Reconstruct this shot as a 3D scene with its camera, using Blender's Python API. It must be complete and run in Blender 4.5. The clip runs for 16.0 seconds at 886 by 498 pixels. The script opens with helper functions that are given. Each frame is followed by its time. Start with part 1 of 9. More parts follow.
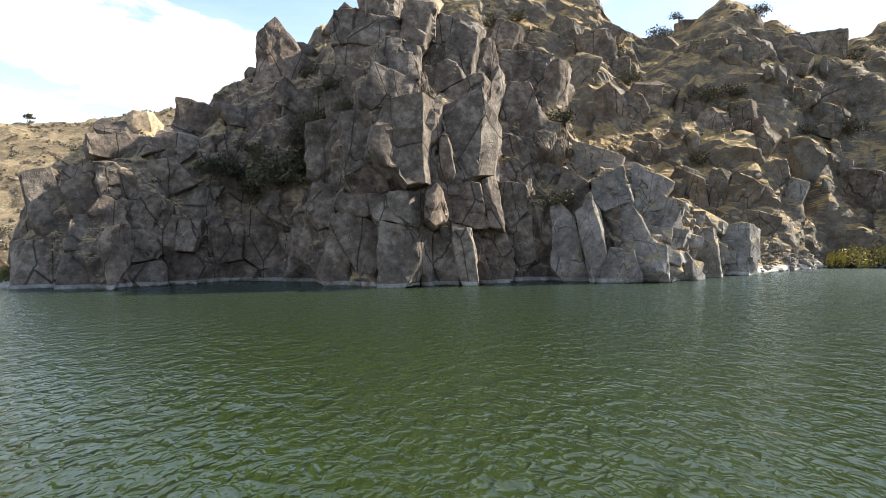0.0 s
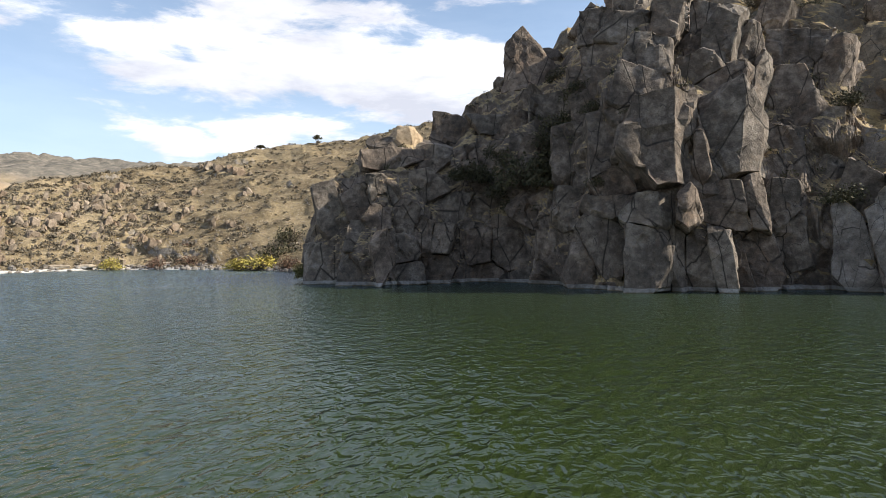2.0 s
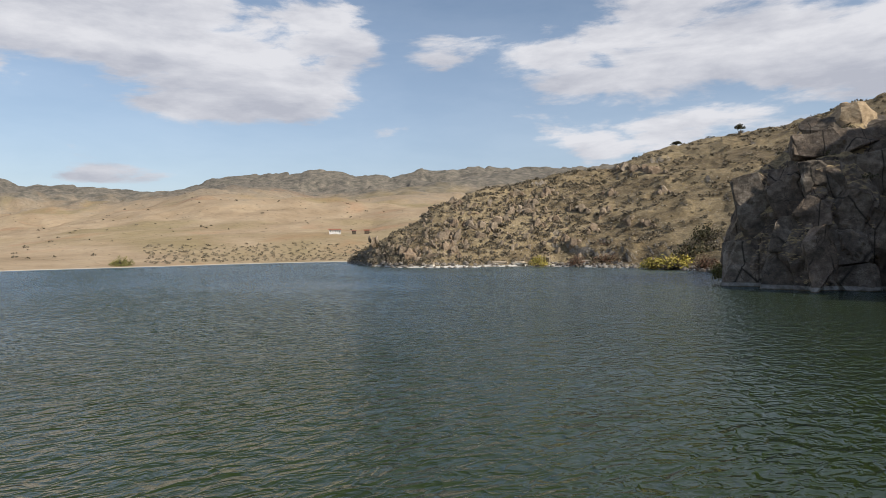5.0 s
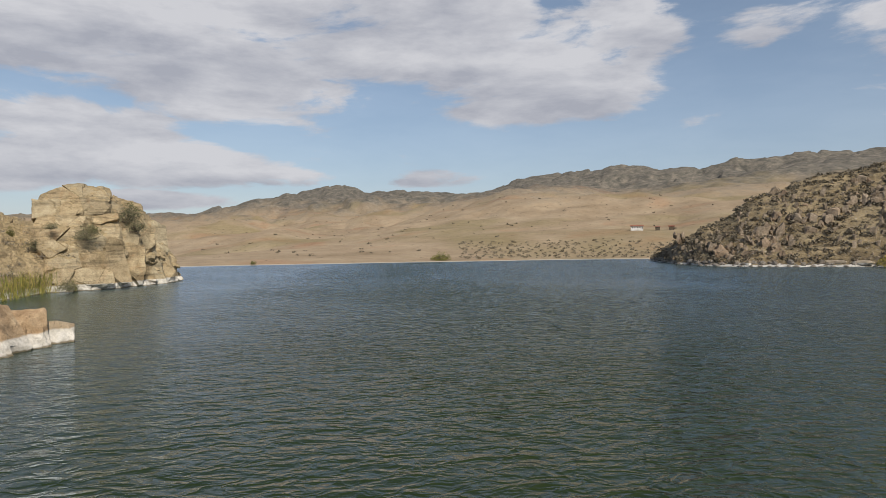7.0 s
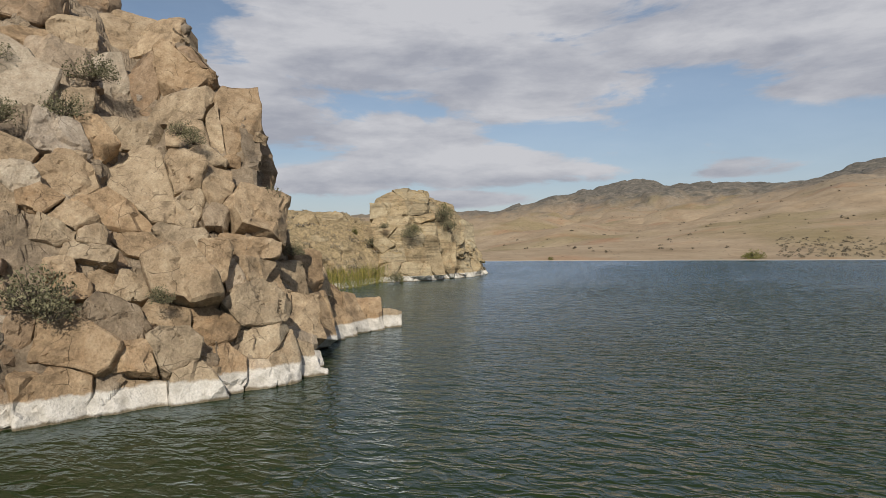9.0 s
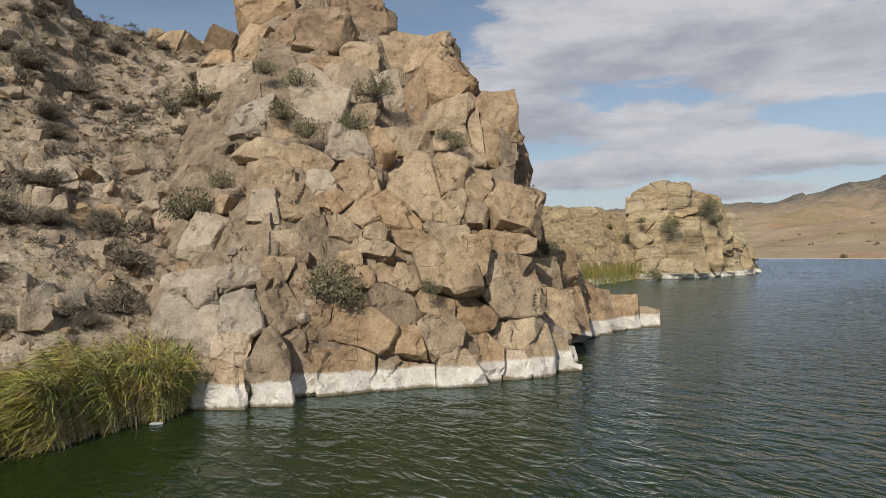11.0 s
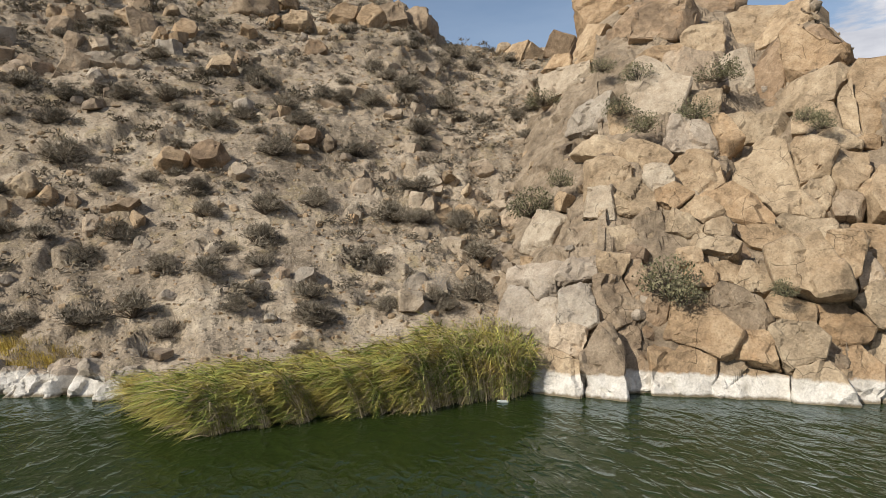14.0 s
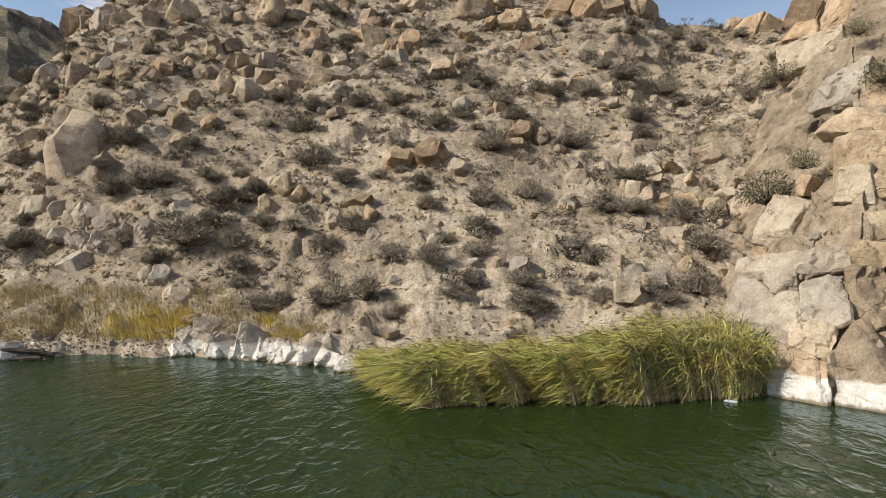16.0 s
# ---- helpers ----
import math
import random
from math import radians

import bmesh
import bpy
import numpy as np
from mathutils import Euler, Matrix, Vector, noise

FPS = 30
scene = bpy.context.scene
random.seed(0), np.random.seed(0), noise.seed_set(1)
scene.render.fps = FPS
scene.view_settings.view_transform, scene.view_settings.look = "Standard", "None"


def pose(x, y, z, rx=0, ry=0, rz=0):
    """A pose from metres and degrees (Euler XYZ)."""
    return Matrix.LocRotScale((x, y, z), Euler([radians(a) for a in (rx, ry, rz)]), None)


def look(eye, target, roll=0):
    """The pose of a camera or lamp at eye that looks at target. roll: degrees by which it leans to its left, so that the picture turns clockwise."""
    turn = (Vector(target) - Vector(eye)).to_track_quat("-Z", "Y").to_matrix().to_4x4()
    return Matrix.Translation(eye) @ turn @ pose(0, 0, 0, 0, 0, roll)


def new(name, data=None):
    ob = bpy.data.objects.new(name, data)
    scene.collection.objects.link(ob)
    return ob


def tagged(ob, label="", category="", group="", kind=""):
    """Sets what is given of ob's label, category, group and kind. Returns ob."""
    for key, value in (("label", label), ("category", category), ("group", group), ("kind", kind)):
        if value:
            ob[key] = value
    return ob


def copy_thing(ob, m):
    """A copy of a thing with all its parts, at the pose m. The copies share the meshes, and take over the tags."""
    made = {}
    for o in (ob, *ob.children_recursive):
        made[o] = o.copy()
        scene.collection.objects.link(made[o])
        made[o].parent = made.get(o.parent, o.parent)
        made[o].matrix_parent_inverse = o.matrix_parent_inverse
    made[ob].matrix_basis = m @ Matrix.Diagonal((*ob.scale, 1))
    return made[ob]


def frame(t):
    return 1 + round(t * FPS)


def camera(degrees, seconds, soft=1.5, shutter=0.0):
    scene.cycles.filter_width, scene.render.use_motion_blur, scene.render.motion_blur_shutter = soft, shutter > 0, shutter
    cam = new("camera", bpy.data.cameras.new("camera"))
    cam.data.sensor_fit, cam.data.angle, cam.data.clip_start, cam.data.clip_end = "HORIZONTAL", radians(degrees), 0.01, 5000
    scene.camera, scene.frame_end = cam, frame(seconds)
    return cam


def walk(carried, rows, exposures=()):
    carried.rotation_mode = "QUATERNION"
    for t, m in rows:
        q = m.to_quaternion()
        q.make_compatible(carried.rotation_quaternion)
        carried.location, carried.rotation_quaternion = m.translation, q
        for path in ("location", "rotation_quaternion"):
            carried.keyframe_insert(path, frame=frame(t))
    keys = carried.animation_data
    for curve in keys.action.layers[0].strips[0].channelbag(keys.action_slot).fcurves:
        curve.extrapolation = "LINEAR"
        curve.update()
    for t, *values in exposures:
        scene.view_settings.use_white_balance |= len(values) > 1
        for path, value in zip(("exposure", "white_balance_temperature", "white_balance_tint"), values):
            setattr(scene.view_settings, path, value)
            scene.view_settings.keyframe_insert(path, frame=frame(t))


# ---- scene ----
# stops by which the clip's camera brightens or darkens on the way
EXPOSURES = [(0.0, 1.5), (1.0, 1.23), (2.0, 0.84), (3.0, 0.57), (4.0, 0.35), (7.0, -0.15), (9.5, -0.28), (12.5, -0.08), (14.5, 0.2), (16.0, 0.34)]
# ---- camera ----
cam = camera(70.3, 16.0, soft=0.8)
walk(cam, [
    (0.0, pose(-0.00, -0.00, 6.00, 88.90, 0.40, 0.00)),
    (0.5, pose(-0.06, -0.03, 6.00, 88.95, 0.49, 5.12)),
    (1.0, pose(-0.12, -0.06, 6.01, 89.06, 0.38, 10.66)),
    (1.5, pose(-0.11, -0.10, 6.04, 89.20, 0.34, 16.26)),
    (2.0, pose(-0.07, -0.18, 6.05, 89.29, 0.45, 21.95)),
    (2.5, pose(-0.06, -0.25, 6.06, 89.40, 0.44, 27.64)),
    (3.0, pose(-0.03, -0.30, 6.10, 89.42, 0.52, 33.48)),
    (3.5, pose(0.02, -0.33, 6.12, 89.45, 0.54, 39.26)),
    (4.0, pose(0.09, -0.28, 6.13, 89.47, 0.58, 45.37)),
    (6.5, pose(0.12, -0.03, 6.01, 89.61, 0.70, 78.81)),
    (7.0, pose(0.18, -0.05, 6.00, 89.58, 0.68, 85.39)),
    (7.5, pose(0.25, -0.10, 6.04, 89.57, 0.70, 91.98)),
    (8.0, pose(0.29, -0.14, 6.08, 89.56, 0.63, 98.58)),
    (8.5, pose(0.28, -0.14, 6.16, 89.52, 0.60, 105.21)),
    (9.0, pose(0.32, -0.13, 6.23, 89.47, 0.57, 111.85)),
    (9.5, pose(0.37, -0.13, 6.25, 89.44, 0.50, 118.30)),
    (12.0, pose(0.60, 0.00, 6.26, 89.20, 0.77, 144.53)),
    (12.5, pose(0.65, 0.03, 6.27, 89.17, 0.78, 149.60)),
    (13.0, pose(0.68, 0.10, 6.27, 89.17, 0.74, 154.60)),
    (13.5, pose(0.69, 0.20, 6.30, 89.15, 0.67, 159.58)),
    (14.0, pose(0.67, 0.24, 6.28, 89.19, 0.59, 164.53)),
    (14.5, pose(0.67, 0.28, 6.20, 89.19, 0.51, 169.39)),
    (15.0, pose(0.69, 0.30, 6.08, 89.20, 0.59, 174.27)),
    (15.5, pose(0.71, 0.32, 5.98, 89.20, 0.59, 179.01)),
    (16.0, pose(0.72, 0.32, 5.84, 89.22, 0.62, 183.72)),
], exposures=EXPOSURES)

# ---- sky, sun ----
SUN_BEARING, SUN_HEIGHT = -70.0, 37.0
SKY_LIGHT, CLOUD_LIGHT, VEIL, HAZE = 0.1, 7.0, 0.12, 0.52
world = bpy.data.worlds.new("sky")
scene.world = world
world.use_nodes = True
wn, wl = world.node_tree.nodes, world.node_tree.links
wn.clear()
sky = wn.new("ShaderNodeTexSky")
sky.sky_type, sky.sun_disc = "NISHITA", False
sky.sun_elevation, sky.sun_rotation = radians(SUN_HEIGHT), radians(-SUN_BEARING)
sky.air_density, sky.dust_density, sky.ozone_density = 1.1, 0.5, 2.0


def wmath(op, a, b=0.0, clamp=False):
    n = wn.new("ShaderNodeMath")
    n.operation, n.use_clamp = op, clamp
    for sock, v in zip(n.inputs, (a, b)):
        if isinstance(v, (int, float)):
            sock.default_value = v
        else:
            wl.new(v, sock)
    return n.outputs[0]


def wnoise(vec, scale, detail, rough, distort=0.0):
    n = wn.new("ShaderNodeTexNoise")
    n.inputs["Scale"].default_value, n.inputs["Detail"].default_value, n.inputs["Roughness"].default_value, n.inputs["Distortion"].default_value = scale, detail, rough, distort
    wl.new(vec, n.inputs["Vector"])
    return n.outputs["Fac"]


def wdot(vec, v):
    n = wn.new("ShaderNodeVectorMath")
    n.operation = "DOT_PRODUCT"
    wl.new(vec, n.inputs[0])
    n.inputs[1].default_value = v
    return n.outputs["Value"]


coord = wn.new("ShaderNodeTexCoord")
heaven = coord.outputs["Generated"]
stretch = wn.new("ShaderNodeMapping")
stretch.inputs["Scale"].default_value = (1, 1, 3.6)
wl.new(heaven, stretch.inputs["Vector"])
flat_dir = stretch.outputs[0]
rag = wnoise(flat_dir, 5.0, 8.0, 0.6, 0.25)
# cumulus banks: bearing, height, half width and half height in degrees, and how solid they are
# the last four banks are unseen, added high up to brighten the water
CLOUDS = [(22, 13, 13, 5.5, 0.85), (36, 17, 13, 5.5, 0.8), (48, 15, 6, 3, 0.8), (71, 16.5, 7, 6, 0.78), (58, 17, 4, 2, 0.25), (92, 19, 18, 5.5, 1.0), (77, 14.5, 11, 4.5, 1.0), (104, 15.5, 13, 5, 0.9), (118, 18, 16, 6, 1.0),
          (108, 6.8, 9, 2.2, 0.85), (117, 9.5, 10, 2.6, 0.8), (130, 12, 12, 5, 0.9), (99, 6.0, 5, 1.0, 0.6), (86, 6.0, 5, 0.9, 0.5), (44, 8.5, 4, 1.2, 0.5), (33, 9.2, 10, 2.5, 0.8), (-15, 26, 30, 6, 0.9), (10, 25, 14, 5, 0.8), (215, 20, 10, 4, 0.6),
          (122, 6.0, 9, 1.8, 0.8), (110, 4.0, 9, 0.9, 0.7), (60, 9.5, 5, 1.2, 0.45), (73, 24, 9, 2.5, 0.5), (42, 28, 18, 5.5, 0.9), (-45, 30, 25, 9, 1.0), (-30, 47, 34, 14, 1.0), (30, 46, 24, 10, 0.9)]
total = lift = None
for cb, ch, hw, hh, solid in CLOUDS:
    b, h = radians(cb), radians(ch)
    ahead = Vector((-math.sin(b) * math.cos(h), math.cos(b) * math.cos(h), math.sin(h)))
    right = Vector((math.cos(b), math.sin(b), 0))
    upward = right.cross(ahead)
    u = wmath("DIVIDE", wdot(heaven, right), math.sin(radians(hw)))
    v = wmath("DIVIDE", wdot(heaven, upward), math.sin(radians(hh)))
    q = wmath("ADD", wmath("MULTIPLY", u, u), wmath("MULTIPLY", v, v))
    lobe = wmath("MULTIPLY", wmath("SUBTRACT", 1.25, q, True), solid)
    lobe = wmath("MULTIPLY", lobe, wmath("GREATER_THAN", wdot(heaven, ahead), 0.0))
    rise = wmath("MULTIPLY", lobe, v)
    lift = rise if lift is None else wmath("ADD", lift, rise)
    total = lobe if total is None else wmath("MAXIMUM", total, lobe)
thick = wmath("ADD", wmath("MULTIPLY", total, 0.75), wmath("MULTIPLY", wmath("SUBTRACT", rag, 0.5), 2.1))
cover = wn.new("ShaderNodeMapRange")
cover.interpolation_type = "SMOOTHSTEP"
cover.inputs["From Min"].default_value, cover.inputs["From Max"].default_value = 0.2, 0.5
wl.new(thick, cover.inputs["Value"])
# grey undersides, bright rims
belly = wn.new("ShaderNodeValToRGB")
belly.color_ramp.elements[0].position, belly.color_ramp.elements[0].color = 0.36, (0.62, 0.64, 0.73, 1)
belly.color_ramp.elements[1].position, belly.color_ramp.elements[1].color = 0.62, (1.0, 1.0, 1.05, 1)
puff = wnoise(flat_dir, 4.6, 8.0, 0.6, 0.12)
wl.new(wmath("ADD", puff, wmath("MULTIPLY", lift, 0.17)), belly.inputs[0])
bright = wn.new("ShaderNodeVectorMath")
bright.operation = "SCALE"
wl.new(belly.outputs[0], bright.inputs[0])
bright.inputs["Scale"].default_value = CLOUD_LIGHT
blend = wn.new("ShaderNodeMix")
blend.data_type = "RGBA"
wl.new(wmath("ADD", wmath("MULTIPLY", cover.outputs[0], 0.84), VEIL), blend.inputs[0])
# pale haze that thickens towards the horizon
low = wmath("SUBTRACT", HAZE, wmath("MULTIPLY", wdot(heaven, (0, 0, 1)), 1.5), True)
hazy = wn.new("ShaderNodeMix")
hazy.data_type = "RGBA"
wl.new(low, hazy.inputs[0])
wl.new(sky.outputs[0], hazy.inputs[6])
hazy.inputs[7].default_value = (4.2, 5.1, 7.2, 1)
wl.new(hazy.outputs[2], blend.inputs[6])
wl.new(bright.outputs[0], blend.inputs[7])
background = wn.new("ShaderNodeBackground")
background.inputs[1].default_value = SKY_LIGHT
out = wn.new("ShaderNodeOutputWorld")
wl.new(blend.outputs[2], background.inputs[0])
wl.new(background.outputs[0], out.inputs[0])
sun = new("sun", bpy.data.lights.new("sun", "SUN"))
sun.data.energy, sun.data.angle, sun.data.color = 4.5, radians(0.6), (1.0, 0.93, 0.82)
sb, sh = radians(SUN_BEARING), radians(SUN_HEIGHT)
sun.matrix_world = look((-math.sin(sb) * math.cos(sh) * 900, math.cos(sb) * math.cos(sh) * 900, math.sin(sh) * 900), (0, 0, 0))

# ---- materials ----
def start(name):
    m = bpy.data.materials.new(name)
    m.use_nodes = True
    nt = m.node_tree
    return m, nt, nt.nodes["Principled BSDF"]


def node(nt, kind, **values):
    n = nt.nodes.new(kind)
    for k, v in values.items():
        n.inputs[int(k[1:]) if k[0] == "i" and k[1:].isdigit() else k].default_value = v
    return n


def noise_at(nt, where, scale, detail=4.0, rough=0.6, distort=0.0):
    n = node(nt, "ShaderNodeTexNoise", Scale=scale, Detail=detail, Roughness=rough, Distortion=distort)
    nt.links.new(where, n.inputs["Vector"])
    return n.outputs["Fac"]


def ramp(nt, fac, *stops):
    r = nt.nodes.new("ShaderNodeValToRGB")
    e = r.color_ramp.elements
    while len(e) < len(stops):
        e.new(0.5)
    for el, (at, c) in zip(e, stops):
        el.position, el.color = at, (*c, 1) if len(c) == 3 else c
    nt.links.new(fac, r.inputs[0])
    return r.outputs[0]


def grey(v):
    return (v, v, v)


def mix(nt, fac, a, b, mode="MIX"):
    n = nt.nodes.new("ShaderNodeMix")
    n.data_type, n.blend_type = "RGBA", mode
    for sock, v in ((n.inputs[0], fac), (n.inputs[6], a), (n.inputs[7], b)):
        if isinstance(v, (int, float)):
            sock.default_value = v
        elif isinstance(v, tuple):
            sock.default_value = (*v, 1)
        else:
            nt.links.new(v, sock)
    return n.outputs[2]


def maths(nt, op, a, b=0.0, clamp=False):
    n = nt.nodes.new("ShaderNodeMath")
    n.operation, n.use_clamp = op, clamp
    for sock, v in zip(n.inputs, (a, b)):
        if isinstance(v, (int, float)):
            sock.default_value = v
        else:
            nt.links.new(v, sock)
    return n.outputs[0]


def relief(nt, shader, *layers):
    """Bump layers: (height, strength, distance), the last one outermost."""
    prev = None
    for height, strength, distance in layers:
        b = node(nt, "ShaderNodeBump", Strength=strength, Distance=distance)
        nt.links.new(height, b.inputs["Height"])
        if prev:
            nt.links.new(prev, b.inputs["Normal"])
        prev = b.outputs[0]
    nt.links.new(prev, shader.inputs["Normal"])


def place(nt):
    geo = nt.nodes.new("ShaderNodeNewGeometry")
    sep = nt.nodes.new("ShaderNodeSeparateXYZ")
    nt.links.new(geo.outputs["Position"], sep.inputs[0])
    nrm = nt.nodes.new("ShaderNodeSeparateXYZ")
    nt.links.new(geo.outputs["True Normal"], nrm.inputs[0])
    return geo.outputs["Position"], sep.outputs[2], nrm.outputs[2], geo.outputs["Random Per Island"]


def rock_material(name, dark, mid, light, stain, size=1.0, grass=None, band=0.85, vary=0.24, lichen=0.45, joints=0.0, bedding=0.0, crust=((0.5, 0.46, 0.39), (0.76, 0.72, 0.65)), patchy=0.0):
    """Weathered granite: grain, blotches, rust, lichen, and the pale lime ring that the lake has left along its edge."""
    m, nt, sh = start(name)
    pos, z, up, _ = place(nt)
    info = nt.nodes.new("ShaderNodeObjectInfo")
    big = noise_at(nt, pos, 0.35 / size, 5, 0.6, 0.6)
    mid_n = noise_at(nt, pos, 1.7 / size, 6, 0.65)
    fine = noise_at(nt, pos, 11.0 / size, 5, 0.7)
    col = ramp(nt, maths(nt, "ADD", maths(nt, "MULTIPLY", big, 0.5), maths(nt, "MULTIPLY", mid_n, 0.5)), (0.37, dark), (0.5, mid), (0.62, light))
    rust = ramp(nt, noise_at(nt, pos, 0.8 / size, 4, 0.6, 1.0), (0.55, grey(0)), (0.75, grey(0.5)))
    col = mix(nt, rust, col, stain)
    spots = ramp(nt, noise_at(nt, pos, 4.5 / size, 6, 0.75), (0.56, grey(0)), (0.66, grey(lichen)))
    col = mix(nt, spots, col, tuple(0.45 * c for c in dark))
    col = mix(nt, 0.5, col, ramp(nt, fine, (0.32, grey(0.35)), (0.64, grey(1.0))), "MULTIPLY")
    crack = node(nt, "ShaderNodeTexVoronoi", Scale=0.7 / size)
    crack.feature = "DISTANCE_TO_EDGE"
    bent = nt.nodes.new("ShaderNodeVectorMath")
    bent.operation = "ADD"
    wob = node(nt, "ShaderNodeTexNoise", Scale=0.8 / size, Detail=2.0)
    nt.links.new(pos, wob.inputs["Vector"])
    nt.links.new(pos, bent.inputs[0])
    nt.links.new(wob.outputs["Color"], bent.inputs[1])
    nt.links.new(bent.outputs[0], crack.inputs["Vector"])
    line = ramp(nt, crack.outputs["Distance"], (0.0, grey(0)), (0.013, grey(1)))
    some = ramp(nt, noise_at(nt, pos, 0.6 / size, 3), (0.5, grey(1)), (0.59, grey(0)))
    line = mix(nt, some, line, (1.0, 1.0, 1.0), "LIGHTEN")
    col = mix(nt, line, tuple(0.55 * c for c in dark), col)
    if bedding:
        layer = node(nt, "ShaderNodeMapping", Rotation=(radians(4), radians(5), 0), Scale=(0.12, 0.12, bedding))
        nt.links.new(pos, layer.inputs["Vector"])
        beds = ramp(nt, noise_at(nt, layer.outputs[0], 1.0, 6, 0.7), (0.36, grey(0.42)), (0.5, grey(1)))
        col = mix(nt, 0.8, col, beds, "MULTIPLY")
        line = mix(nt, 1.0, line, beds, "MULTIPLY")
    if joints:
        lean = node(nt, "ShaderNodeMapping", Rotation=(radians(12), radians(-24), radians(30)), Scale=(1 / joints, 1 / joints, 0.38 / joints))
        nt.links.new(pos, lean.inputs["Vector"])
        seam = node(nt, "ShaderNodeTexVoronoi", Scale=1.0)
        seam.feature = "DISTANCE_TO_EDGE"
        nt.links.new(lean.outputs[0], seam.inputs["Vector"])
        gap = ramp(nt, seam.outputs["Distance"], (0.0, grey(0)), (0.02, grey(1)))
        gap = mix(nt, ramp(nt, big, (0.38, grey(1)), (0.48, grey(0))), gap, (1.0, 1.0, 1.0), "LIGHTEN")
        col = mix(nt, gap, tuple(0.4 * c for c in dark), col)
        line = mix(nt, 1.0, line, gap, "MULTIPLY")
    tone = maths(nt, "ADD", maths(nt, "MULTIPLY", info.outputs["Random"], vary), 1.0 - vary / 2)
    hue = node(nt, "ShaderNodeHueSaturation")
    nt.links.new(col, hue.inputs["Color"])
    nt.links.new(tone, hue.inputs["Value"])
    other = maths(nt, "FRACT", maths(nt, "MULTIPLY", info.outputs["Random"], 17.3))
    nt.links.new(maths(nt, "ADD", maths(nt, "MULTIPLY", other, 0.01), 0.493), hue.inputs["Hue"])
    nt.links.new(maths(nt, "ADD", maths(nt, "MULTIPLY", other, -0.2), 1.08), hue.inputs["Saturation"])
    col = hue.outputs[0]
    if grass:
        flat = ramp(nt, maths(nt, "ADD", up, maths(nt, "MULTIPLY", maths(nt, "SUBTRACT", big, 0.5), 0.9)), (0.46, grey(0)), (0.62, grey(1)))
        turf = ramp(nt, noise_at(nt, pos, 3.0 / size, 5, 0.7), (0.35, tuple(0.45 * c for c in grass)), (0.62, grass))
        col = mix(nt, flat, col, turf)
    if band:
        edge = maths(nt, "ADD", z, maths(nt, "MULTIPLY", maths(nt, "SUBTRACT", mid_n, 0.5), 0.5))
        lime = ramp(nt, maths(nt, "DIVIDE", edge, band * 1.35, True), (0.0, grey(0.5)), (0.1, grey(0.92)), (0.68, grey(0.92)), (0.78, grey(0.0)))
        white = mix(nt, 0.5, ramp(nt, mid_n, (0.3, crust[0]), (0.6, crust[1])), ramp(nt, fine, (0.3, grey(0.5)), (0.6, grey(1.0))), "MULTIPLY")
        if patchy:
            lime = maths(nt, "MULTIPLY", lime, ramp(nt, noise_at(nt, pos, 0.22, 4, 0.65), (0.5 - 0.14 * patchy, grey(0.15)), (0.62, grey(1.0))))
        col = mix(nt, lime, col, white)
        wet = ramp(nt, maths(nt, "ADD", maths(nt, "MULTIPLY", z, 2.0), maths(nt, "MULTIPLY", maths(nt, "SUBTRACT", mid_n, 0.5), 0.5)), (0.1, grey(0.85)), (0.3, grey(0.0)))
        col = mix(nt, wet, col, (0.13, 0.1, 0.055))
    nt.links.new(col, sh.inputs["Base Color"])
    sh.inputs["Roughness"].default_value = 0.88
    sh.inputs["Specular IOR Level"].default_value = 0.25
    relief(nt, sh, (mid_n, 0.7, 0.28 * size), (line, 0.5, 0.06 * size), (fine, 0.75, 0.045 * size))
    return m


